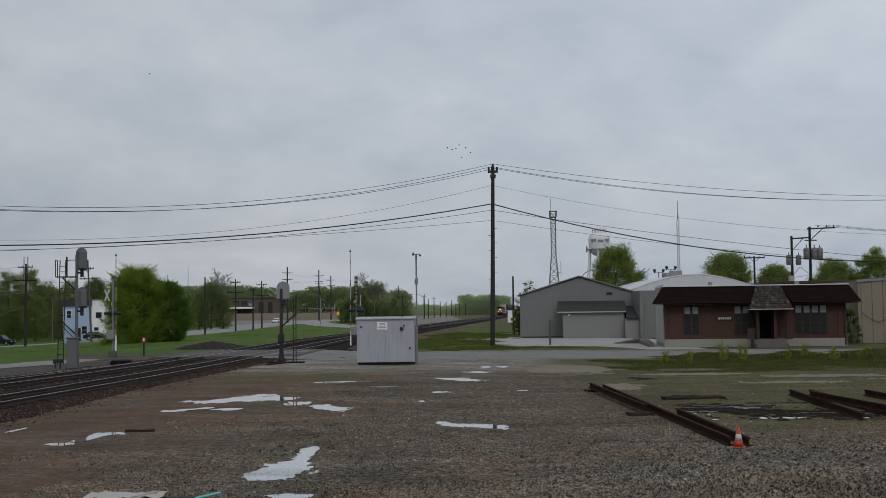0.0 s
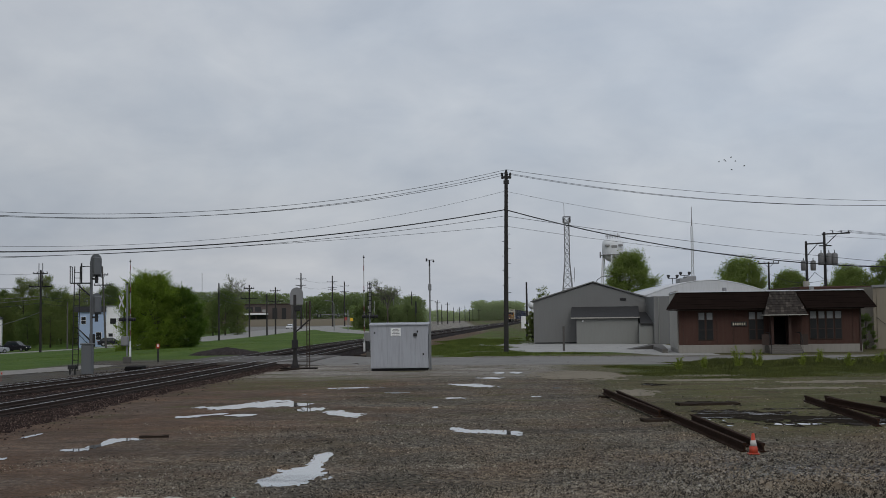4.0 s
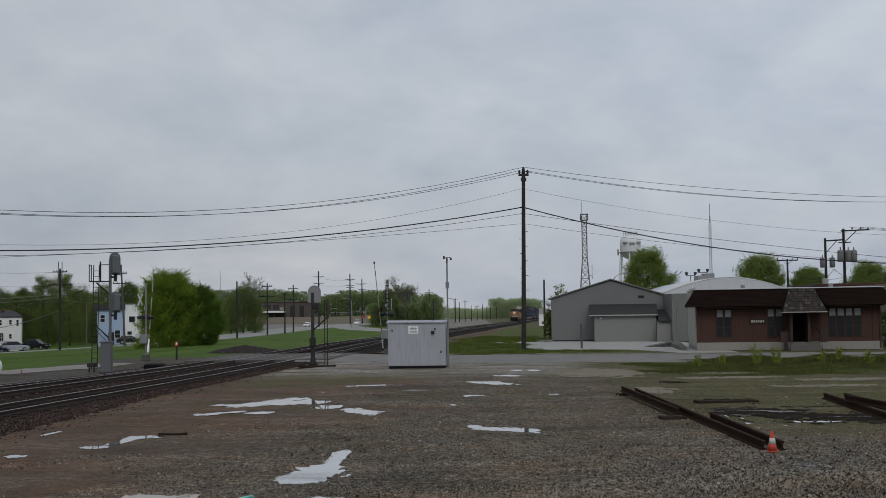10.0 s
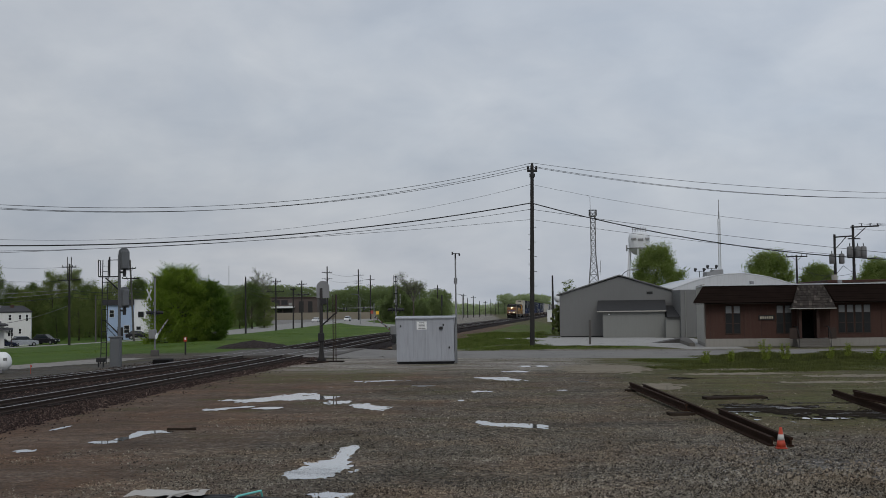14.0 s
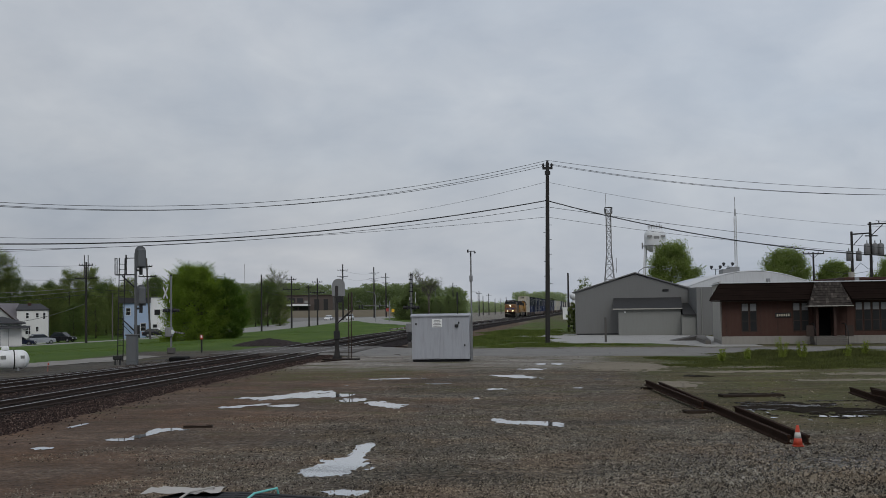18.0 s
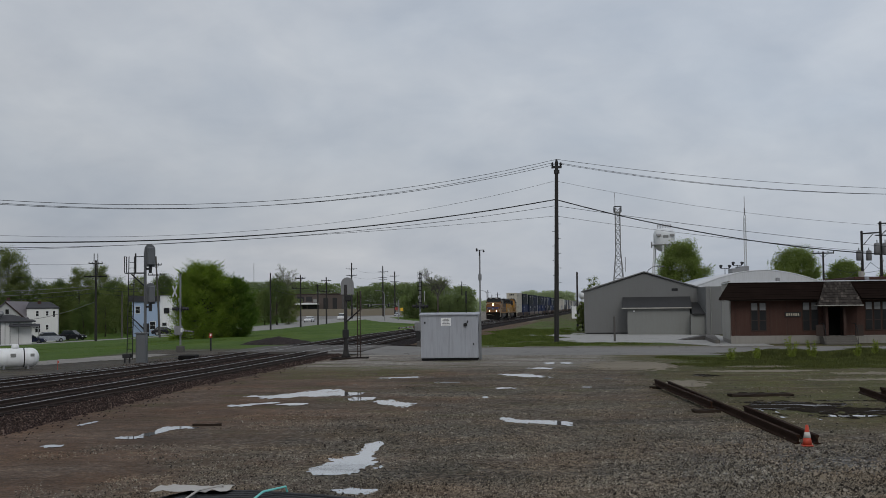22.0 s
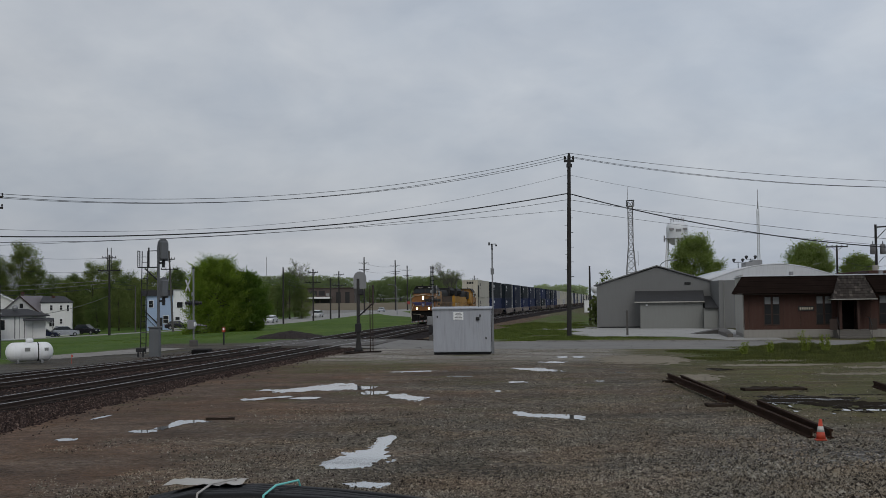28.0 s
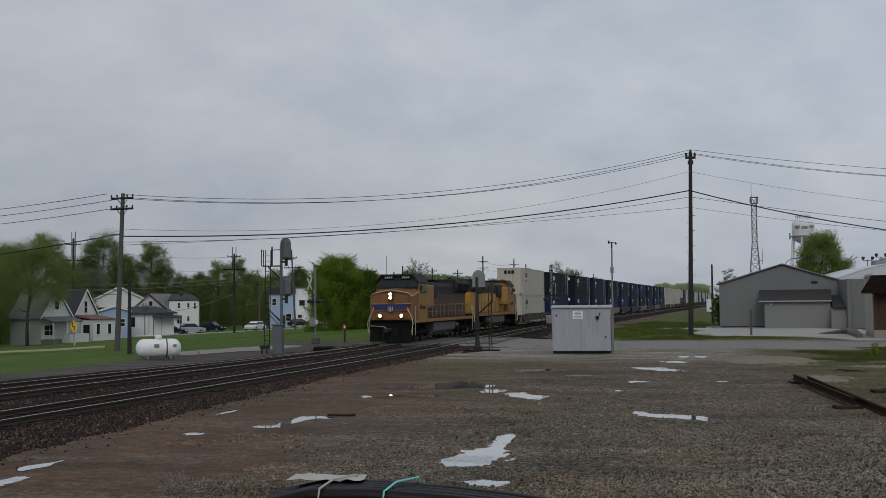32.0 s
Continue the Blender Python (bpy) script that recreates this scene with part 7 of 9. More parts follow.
part("dark_door", Mesh().box(-2.46, -2.402, -3.0, -1.9, 0, 2.3), M_DARK, h2)
house("house", "small pale blue cottage", (-82.2, 178, -2.3), 24, 4.6, 7.0, 4.4, 5.1, M_SIDING_BLUE, M_ROOF_DARK, [("f", -0.9, 2.4, 0.8, 0.9), ("f", 1.2, 2.0, 0.7, 1.1)])
def hip_roof(x0, x1, y0, y1, ze, zr, r0, r1, ry):
    """Low hipped roof: eaves rectangle, fascia, and a ridge from r0 to r1."""
    m = Mesh()
    c = [(x0, y0), (x1, y0), (x1, y1), (x0, y1)]
    m.add([(x, y, ze) for x, y in c] + [(x, y, ze + 0.18) for x, y in c] + [(r0, ry, zr), (r1, ry, zr)],
          [(3, 2, 1, 0), (0, 1, 5, 4), (1, 2, 6, 5), (2, 3, 7, 6), (3, 0, 4, 7), (4, 5, 9, 8), (5, 6, 9), (6, 7, 8, 9), (7, 4, 8)])
    return m


def wall_window(h, x, z, w, hh, frame_mat=M_WHITE):
    """Sash window on a wall that faces -y at y = 0."""
    win = part("window", Mesh().box(x - w / 2 - 0.06, x + w / 2 + 0.06, -0.05, -0.004, z - 0.06, z + hh + 0.06), frame_mat, h, "framed window")
    part("pane", Mesh().box(x - w / 2, x + w / 2, -0.065, -0.052, z, z + hh), M_GLASS, win)
    part("sash", Mesh().box(x - w / 2, x + w / 2, -0.075, -0.066, z + hh / 2 - 0.02, z + hh / 2 + 0.02), frame_mat, win)


def turned(m, x0, y0, a):
    """Turns a part's points about an upright line."""
    c, s = math.cos(math.radians(a)), math.sin(math.radians(a))
    m.v = [(x0 + (x - x0) * c - (y - y0) * s, y0 + (x - x0) * s + (y - y0) * c, z) for x, y, z in m.v]
    return m


house("house", "white two-storey house with a grey roof among trees", (-98.4, 215, -2.4), 20, 11.0, 8.0, 6.1, 8.8, M_SIDING_WHITE, M_ROOF_GREY, [("f", -3.2, 3.8, 1.3, 1.2), ("f", -1.8, 3.8, 1.1, 1.2), ("f", 2.2, 4.0, 0.8, 1.1)])
h5 = thing("house", "low off-white building with a dark hipped roof and awning", "house", (-81.4, 190, -2.3), 22)
part("wall", Mesh().box(-6.5, 3.9, 0, 8.0, -0.4, 3.98), M_SIDING_WHITE, h5)
part("roof", hip_roof(-7.1, 4.5, -0.6, 8.6, 3.8, 5.05, -3.0, 0.9, 4.0), M_ROOF_DARK, h5, "dark hipped shingle roof")
wall_window(h5, -2.9, 1.7, 0.8, 1.5, M_DARK_WOOD)
wall_window(h5, -5.2, 1.7, 0.8, 1.5, M_DARK_WOOD)
for x in (-3.6, -0.2, 1.9):
    part("wall_pipe", Mesh().cyl((x, -0.06, 0), (x, -0.06, 3.8), 0.04, n=6), M_STEEL_GREY, h5)
solo("parking_curb", Mesh().box(-3.6, 3.0, -2.6, -2.2, -0.3, 0.16, 0.03), M_WHITE, "white concrete parking curb before the off-white building", "curb", (-81.4, 190, -2.2), 22)
part("awning", Mesh().prism([(-1.9, 3.1), (-1.9, 3.22), (-0.05, 3.5), (-0.05, 3.38)][::-1], "x", 0.4, 5.2), M_ROOF_DARK, h5)
for x in (0.6, 5.0):
    part("awning_post", Mesh().cyl((x, -1.8, -0.3), (x, -1.8, 3.1), 0.05, n=6), M_DARK, h5)
part("roof_fan", Mesh().sphere((-0.9, 1.2, 5.2), 0.5, 10, 6), M_STEEL_GREY, h5)
part("pipe_stack", Mesh().cyl((-0.9, -0.15, 0), (-0.9, -0.15, 3.9), 0.08, n=6), M_STEEL_GREY, h5)
h6 = thing("house", "white two-storey block with narrow windows and grey wing", "house", (-81.4, 205, -2.15), 20)
part("wall", Mesh().box(-2.6, 2.6, 0, 9.0, -0.4, 5.9), M_SIDING_WHITE, h6)
part("roof", hip_roof(-2.75, 2.75, -0.15, 9.15, 5.86, 7.1, -2.4, 1.2, 4.6), M_ROOF_DARK, h6, "low dark hipped roof")
for x, z, ww, hh in ((-0.85, 4.55, 0.42, 0.9), (0.8, 4.65, 0.4, 0.75), (1.95, 4.4, 0.36, 1.05), (-0.95, 1.75, 0.42, 1.3), (-0.5, 1.75, 0.3, 1.3), (0.8, 2.2, 0.4, 0.8)):
    wall_window(h6, x, z, ww, hh)
part("side_wing", turned(Mesh().prism([(-0.3, -9.3), (-0.3, -2.8), (4.4, -2.8), (7.0, -6.0), (4.4, -9.3)], "y", 0.4, 8.5), -6.0, 0.4, -24), M_SIDING_GREY, h6, "grey gabled wing")
part("wing_window", turned(Mesh().box(-6.1, -5.5, 0.33, 0.396, 5.0, 5.8), -6.0, 0.4, -24), M_GLASS, h6)
part("wing_roof", turned(Mesh().prism([(4.1, -2.5), (7.02, -6.0), (7.2, -6.0), (4.25, -2.35)], "y", 0.1, 8.7), -6.0, 0.4, -24), M_ROOF_MAUVE, h6, "mauve-grey shingle slope")
part("wing_roof", turned(Mesh().prism([(4.1, -9.6), (7.02, -6.0), (7.2, -6.0), (4.25, -9.75)][::-1], "y", 0.1, 8.7), -6.0, 0.4, -24), M_ROOF_MAUVE, h6)
part("barge_board", turned(Mesh().prism([(4.0, -2.4), (6.98, -6.0), (7.24, -6.0), (4.3, -2.3)], "y", 0.0, 0.096), -6.0, 0.4, -24), M_DARK_WOOD, h6)
part("chimney", Mesh().box(-6.2, -5.6, 5, 5.6, 6.0, 7.9), M_BRICK, h6)
part("chimney", Mesh().box(-0.9, -0.3, 3, 3.6, 6.0, 7.2), M_BRICK, h6)
part("satellite_dish", Mesh().lathe([(0.45, 0.0), (0.3, 0.1), (0.03, 0.15)], 12, (-1.3, -0.3, 2.9), "y"), M_STEEL_GREY, h6)
h7 = thing("house", "pale blue flat-roofed two-storey house with a white end", "house", (-63.8, 207.6, -1.3), 6)
part("wall", Mesh().box(-2.35, 2.35, 0, 9.0, -0.4, 6.8), M_SIDING_BLUE, h7)
part("roof", Mesh().box(-2.45, 2.45, -0.1, 9.1, 6.81, 6.95), M_ROOF_DARK, h7, "flat dark roof")
for x, z, ww, hh in ((-1.4, 4.0, 0.75, 1.2), (1.2, 1.2, 0.9, 1.3)):
    wall_window(h7, x, z, ww, hh)
part("stair_rail", Mesh().tube([(-2.4, -0.5, 3.4), (0.2, -0.5, 0.6)], 0.06, 5).tube([(-2.4, -0.5, 2.5), (0.2, -0.5, -0.2)], 0.06, 5), M_DARK, h7, "dark outside stair rail")
part("white_end", Mesh().box(2.37, 5.1, 0.3, 8.4, -0.3, 7.0), M_WHITE, h7, "white end of the house")
w = part("window", Mesh().box(3.0, 4.2, 0.24, 0.296, 3.8, 5.0), M_WHITE, h7)
part("pane", Mesh().box(3.1, 4.1, 0.222, 0.238, 3.9, 4.9), M_GLASS, w)
part("fence", Mesh().box(2.4, 5.6, -0.6, -0.5, -0.2, 1.0), M_SIDING_WHITE, h7)
part("front_door", Mesh().box(-0.4, 0.6, -0.06, -0.004, 0, 2.2), M_DARK, h7)
part("cornice", Mesh().box(-2.9, 2.5, -0.35, -0.11, 6.05, 7.05), M_ROOF_DARK, h7)
w = part("window", Mesh().box(2.8, 3.6, 0.24, 0.296, 1.7, 2.3), M_SHED_PALE, h7)
part("pane", Mesh().box(2.9, 3.5, 0.222, 0.238, 1.76, 2.24), M_GLASS, w)
part("eave_trim", Mesh().box(2.4, 5.15, 0.15, 0.29, 7.01, 7.16), M_SHED_PALE, h7)

M_FAR_BRICK = paint("grey_brown_brick", (0.085, 0.066, 0.06), 0.85, vary=0.2, coarse=0.3)
fb = thing("warehouse", "long brown brick warehouse with a flat roof", "building", (-74.0, 538, 0.0), 4)
part("wall", Mesh().box(-22.4, -1.0, 0, 20, 0, 9.6), M_FAR_BRICK, fb)
part("low_wing", Mesh().box(-32, -22.42, 0, 15, 0, 6.6), M_FAR_BRICK, fb, "tan low wing")
part("parapet", Mesh().box(-22.7, -0.7, -0.3, 20.3, 9.6, 10.2, 0.05), M_DARK_WOOD, fb)
part("canopy", Mesh().box(-22, -11.3, -4.5, -0.09, 5.2, 6.0, 0.05), M_WHITE, fb, "white canopy edge")
for x0, x1, z0, z1 in ((-21.6, -17.0, 1.0, 5.0), (-16.4, -11.8, 1.0, 5.0), (-21.4, -18.0, 6.6, 8.8), (-17.2, -14.4, 6.6, 8.8), (-9.4, -7.2, 2.8, 8.2), (-5.2, -3.2, 2.8, 8.2)):
    part("dark_bay", Mesh().box(x0, x1, -0.08, -0.004, z0, z1), M_DARK, fb)
part("pale_panel", Mesh().box(-13.9, -12.4, -0.08, -0.004, 6.4, 7.6), M_SHED_PALE, fb)
part("yard_wall", Mesh().box(-32, 45, -14.3, -14.0, 0, 3.1), M_TAN, fb, "long tan yard wall")

# ---- vehicles ----
M_TYRE = paint("tyre_rubber", (0.015, 0.015, 0.016), 0.85)
M_HUB = paint("wheel_alloy", (0.35, 0.35, 0.36), 0.35, 0.7)


def vehicle(name, label, x, y, turn, mat, tall=False, group="parked cars"):
    c = thing(name, label, "car", (x, y, land(x, y) + 0.03), turn, group)
    h, roof = (1.05, 1.75) if tall else (0.92, 1.45)
    part("body", car_body(h), mat, c)
    part("cabin", car_cabin(h, roof, 0.0), mat, c)
    part("glass", car_cabin(h + 0.06, roof - 0.1, 0.012), M_SCREEN, c, "dark window glass")
    for px in (-1.4, 1.4):
        for py in (-0.86, 0.86):
            w = part("wheel", Mesh().lathe([(0.2, -0.1), (0.32, -0.1), (0.34, -0.06), (0.34, 0.06), (0.32, 0.1), (0.2, 0.1)], 14, (0, 0, 0), "y"), M_TYRE, c, "", True)
            w.matrix_basis = pose(px, py, 0.34)
            part("hub", Mesh().lathe([(0.2, -0.105), (0.2, 0.105)], 10, (0, 0, 0), "y"), M_HUB, w)
    part("headlamp", Mesh().box(2.16, 2.26, -0.78, -0.45, 0.6, 0.76), M_WHITE, c)
    part("headlamp", Mesh().box(2.16, 2.26, 0.45, 0.78, 0.6, 0.76), M_WHITE, c)
    part("tail_lamp", Mesh().box(-2.3, -2.2, -0.8, -0.5, 0.65, 0.85), M_RED, c)
    part("tail_lamp", Mesh().box(-2.3, -2.2, 0.5, 0.8, 0.65, 0.85), M_RED, c)
    return c


def car_body(h):
    side = [(-2.25, 0.28), (2.2, 0.28), (2.28, 0.55), (2.18, h - 0.14), (1.1, h), (-1.9, h + 0.02), (-2.27, h - 0.08), (-2.3, 0.5)]
    m = Mesh()
    n = len(side)
    for y, k in ((-0.9, 0.98), (-0.82, 1.0), (0.82, 1.0), (0.9, 0.98)):
        m.v += [(x * k, y, 0.28 + (z - 0.28) * (1 if abs(y) < 0.85 else 0.93)) for x, z in side]
    m.f = [tuple(range(n)), tuple(reversed(range(3 * n, 4 * n)))] + [(r * n + (k + 1) % n, r * n + k, (r + 1) * n + k, (r + 1) * n + (k + 1) % n) for r in range(3) for k in range(n)]
    return m


def car_cabin(h, roof, grow):
    m = Mesh()
    m.v = [(-1.9, -0.8 - grow, h), (1.05, -0.8 - grow, h), (1.05, 0.8 + grow, h), (-1.9, 0.8 + grow, h), (-1.35 - grow * 3, -0.66 - grow * 4, roof), (0.25 + grow * 8, -0.66 - grow * 4, roof), (0.25 + grow * 8, 0.66 + grow * 4, roof), (-1.35 - grow * 3, 0.66 + grow * 4, roof)]
    m.f = [(3, 2, 1, 0), (4, 5, 6, 7), (0, 1, 5, 4), (1, 2, 6, 5), (2, 3, 7, 6), (3, 0, 4, 7)]
    return m


M_CAR = {k: paint(k + "_car_paint", c, 0.25, 0.2, vary=0.04, bump=0.0, spec=0.5) for k, c in {"black": (0.012, 0.012, 0.016), "silver": (0.36, 0.38, 0.41), "white": (0.68, 0.69, 0.70), "navy": (0.015, 0.02, 0.05), "paleblue": (0.45, 0.5, 0.56)}.items()}
vehicle("car", "dark navy sedan parked before a white house", -79.6, 195.5, 14, M_CAR["navy"])
vehicle("car", "silver hatchback parked beside a white house", -77.2, 198.2, 40, M_CAR["silver"], True)
vehicle("car", "black sport utility car parked by trees", -76.0, 205.0, -10, M_CAR["black"], True)
vehicle("car", "pale blue sedan parked beside the blue cottage", -82.5, 174.5, 5, M_CAR["paleblue"])
vehicle("car", "black sedan parked near the pale blue house", -59.6, 205.0, 20, M_CAR["black"])
STREET_CARS = [vehicle("car", "white sedan driving along the street", -53, 372, -95, M_CAR["white"], group="cars on the street"),
               vehicle("car", "white hatchback driving along the street", -45, 422, -95, M_CAR["white"], True, group="cars on the street"),
               vehicle("car", "silver sedan driving along the street", -40, 520, -95, M_CAR["silver"], group="cars on the street")]

# ---- poles, lamps, road signs ----


def utility_pole(x, y, h, arms=(), r=0.15, mat=M_POLE, label="dark wooden utility pole with crossarms", lean=0.0, twist=0.0, pins=True, z0=None, twin=False):
    z = land(x, y) if z0 is None else z0
    p = thing("utility_pole", label, "utility pole", (x, y, z), group="utility poles")
    top = (lean, 0, h)
    part("pole", Mesh().cyl((0, 0, -0.2), top, r, r * 0.68, 10), mat, p)
    c, s = math.cos(radians(twist)), math.sin(radians(twist))
    for az, half in arms:
        k = az / h * lean
        m = Mesh()
        a, b = (k - half * c, -half * s - 0.12, az), (k + half * c, half * s - 0.12, az)
        m.tube([a, b], 0.075, 4)
        arm = part("crossarm", m, M_POLE, p)
        if pins:
            for f in (-0.95, -0.45, 0.45, 0.95):
                part("insulator", Mesh().lathe([(0.025, 0.0), (0.05, 0.05), (0.07, 0.14), (0.03, 0.2)], 7, (k + half * f * c, half * f * s - 0.12, az + 0.06)), M_DARK, arm)
            part("arm_brace", Mesh().cyl((k - half * 0.5 * c, -half * 0.5 * s - 0.1, az), (k, 0, az - 0.55), 0.03, n=4).cyl((k + half * 0.5 * c, half * 0.5 * s - 0.1, az), (k, 0, az - 0.55), 0.03, n=4), M_DARK, arm)
    if twin:
        for s_ in (-0.28, 0.28):
            part("riser", Mesh().cyl((s_, 0, h * 0.8), (s_, 0, h + 1.0), 0.06, n=6), M_POLE, p)
    return p


main_pole = utility_pole(4.09, 100.8, 15.3, (), 0.21, lean=0.23, label="tall black utility pole standing in the verge")
for x, z in ((-0.12, 15.05), (0.23, 15.3), (0.58, 15.05)):
    part("insulator", Mesh().lathe([(0.05, z - 0.1), (0.11, z), (0.09, z + 0.16), (0.03, z + 0.22)], 8, (x, 0, 0)), M_DARK, main_pole)
part("top_bracket", Mesh().box(-0.2, 0.66, -0.12, 0.12, 14.75, 14.95).box(0.0, 0.46, -0.16, 0.16, 14.3, 14.6), M_DARK, main_pole)
for k in range(12):
    part("step_bolt", Mesh().cyl((0.1 - 0.32 * (k % 2 == 0), 0, 3.2 + 0.62 * k), (0.16 + 0.34 * (k % 2), 0, 3.2 + 0.62 * k), 0.02, n=4), M_DARK, main_pole)
utility_pole(-36.3, 79.0, 11.1, ((10.75, 0.95), (10.0, 0.95)), 0.2, M_POLE_GREY, "leaning grey wooden utility pole with two crossarms", lean=0.42, twist=-12)
utility_pole(-31.3, 69.9, 4.45, (), 0.14, label="short dark wooden post in the grass")
utility_pole(-60.9, 173.7, 12.0, ((11.5, 1.05), (9.6, 1.7)), 0.2, twin=True)
utility_pole(-52.2, 176.8, 12.2, ((10.9, 0.85), (9.4, 1.3)), 0.17, M_POLE_GREY, lean=-0.6)
utility_pole(-84.2, 168.0, 15.5, ((14.6, 1.3), (12.2, 1.8)), 0.22, twin=True)
utility_pole(-64.5, 196.7, 7.8, (), 0.13, M_POLE_GREY, "plain grey wooden pole")
utility_pole(-40.45, 202.1, 9.7, (), 0.16)
utility_pole(-39.65, 227.2, 9.95, ((9.3, 0.95), (7.4, 1.6)), 0.17)
utility_pole(-39.1, 244.7, 8.5, ((8.1, 0.6),), 0.17)
utility_pole(-39.75, 260.6, 10.3, ((9.5, 1.1), (7.2, 1.6)), 0.18)
utility_pole(-47.9, 365.8, 17.2, ((15.4, 1.6), (13.4, 1.6)), 0.27)
utility_pole(-47.1, 450.5, 19.2, ((17.0, 1.9), (14.8, 1.7), (14.0, 1.5)), 0.3)
utility_pole(-44.9, 475.2, 17.8, ((16.0, 1.8), (13.8, 1.7)), 0.3)
utility_pole(-30.5, 480, 15.5, ((14.2, 1.7), (12.0, 1.5)), 0.28)
utility_pole(-19.0, 500, 14.0, ((12.6, 1.6),), 0.26)
utility_pole(9.3, 159.2, 7.6, (), 0.16, label="dark wooden pole beside the shed")
for k, (x, y, h) in enumerate(((-8.1, 500, 10.2), (-6.7, 520, 8.6), (-4.4, 545, 9.8), (-1.7, 590, 7.8), (1.3, 640, 8.2), (4.5, 690, 9.4), (7.5, 740, 8.0), (10.5, 800, 8.5), (16, 880, 8.5))):
    utility_pole(x, y, h, ((h - 0.8, 1.2),) if k % 2 == 0 else (), 0.22, pins=False, label="distant dark wooden pole by the line")
# transformer poles behind the office
M_CAN = paint("weathered_grey_tank_paint", (0.16, 0.165, 0.17), 0.6, vary=0.25, streak=0.5)
tpa = utility_pole(38.1, 130, 10.8, (), 0.19, label="dark pole with a side arm and two grey transformers")
part("side_arm", Mesh().tube([(0, -0.15, 10.5), (1.9, -0.15, 10.6)], 0.08, 5).tube([(0.1, -0.15, 9.3), (1.2, -0.15, 10.5)], 0.045, 5), M_POLE, tpa)
for x in (-0.42, 0.62):
    t = part("transformer", Mesh().lathe([(0.24, 7.6), (0.3, 7.65), (0.3, 8.55), (0.26, 8.65), (0.1, 8.72)], 12, (x, -0.3, 0)), M_CAN, tpa, "grey can transformer", True)
    part("bushing", Mesh().cyl((x, -0.3, 8.7), (x, -0.3, 8.98), 0.05, n=6), M_DARK, t)
tpb = utility_pole(40.1, 130, 11.8, (), 0.2, label="dark pole with a long arm and three transformers")
part("side_arm", Mesh().tube([(-0.3, -0.15, 11.55), (2.75, -0.15, 11.65)], 0.08, 5).tube([(0.1, -0.15, 10.4), (1.3, -0.15, 11.5)], 0.05, 5).tube([(-0.6, -0.15, 10.3), (0.7, -0.15, 10.3)], 0.07, 5), M_POLE, tpb)
for x in (0.9, 1.8, 2.6):
    part("insulator", Mesh().lathe([(0.03, 11.68), (0.08, 11.75), (0.03, 11.95)], 7, (x, -0.15, 0)), M_DARK, tpb)
for x in (-0.5, 0.35, 0.95):
    t = part("transformer", Mesh().lathe([(0.28, 8.2), (0.34, 8.25), (0.34, 9.3), (0.28, 9.42), (0.1, 9.5)], 12, (x, -0.35, 0)), M_CAN, tpb, "grey can transformer", True)
    part("bushing", Mesh().cyl((x, -0.35, 9.45), (x, -0.35, 9.8), 0.05, n=6), M_DARK, t)
part("drop_wires", Mesh().tube([(-1.9, -0.2, 6.6), (-1.2, -0.2, 7.4), (-0.3, -0.2, 6.7), (0.2, -0.2, 7.6)], 0.03, 4), M_WIRE, tpb)
utility_pole(39.2, 150, 9.5, ((9.3, 1.3),), 0.16)
for x, y, h in ((-21.2, 400, 10.3), (-7.0, 410, 8.8), (-31, 300, 7.6)):
    l = thing("street_lamp", "slim grey street lamp with a curved arm", "street lamp", (x, y, 0), group="street lamps")
    part("pole", Mesh().tube([(0, 0, -0.1), (0, 0, h - 0.8), (-0.4, 0, h - 0.2), (-1.6, 0, h)], 0.1, 6), M_STEEL_GREY, l)
    part("lamp_head", Mesh().box(-2.3, -1.5, -0.15, 0.15, h - 0.08, h + 0.1, 0.04), M_STEEL_GREY, l)
ta = thing("traffic_signal", "traffic lights hung on a long arm over the street", "traffic signal", (-27.5, 300, 0))
part("pole", Mesh().cyl((0, 0, -0.1), (0, 0, 5.2), 0.12, n=8), M_STEEL_GREY, ta)
part("arm", Mesh().cyl((0, 0, 4.2), (-9.0, 0, 4.05), 0.08, n=6), M_STEEL_GREY, ta)
for x in (-7.6, -6.9, -2.5):
    part("signal_case", Mesh().box(x - 0.16, x + 0.16, -0.2, 0.1, 3.4, 4.3, 0.03), M_DARK, ta)
for x, z, mat in ((0.9, 2.4, M_YELLOW), (-0.5, 2.6, M_RED)):
    part("sign_plate", Mesh().box(x - 0.35, x + 0.35, -0.16, -0.12, z, z + 0.8), mat, ta)
yv = land(-60, 119.9)
ys = thing("curve_sign", "yellow diamond road sign with a black bent arrow", "road sign", (-60.0, 119.9, yv), -25)
part("post", Mesh().box(-0.04, 0.04, -0.03, 0.03, 0, 2.7), M_STEEL_GREY, ys)
dm = part("plate", Mesh().prism([(1.35, 0), (2.05, 0.7), (2.75, 0), (2.05, -0.7)], "y", -0.06, -0.03), M_YELLOW, ys, "yellow diamond plate")
part("arrow", Mesh().box(0.08, 0.2, -0.068, -0.062, 1.65, 2.0).box(-0.2, 0.2, -0.068, -0.0625, 1.98, 2.1).box(-0.2, -0.08, -0.068, -0.0615, 2.08, 2.35).prism([(2.3, -0.32), (2.3, 0.04), (2.52, -0.14)], "y", -0.0685, -0.0625), M_DARK, dm, "black bent arrow")
part("strut", Mesh().cyl((0.1, 0, 0.0), (0.75, -0.2, 1.9), 0.05, n=6), M_SIDING_WHITE, ys)

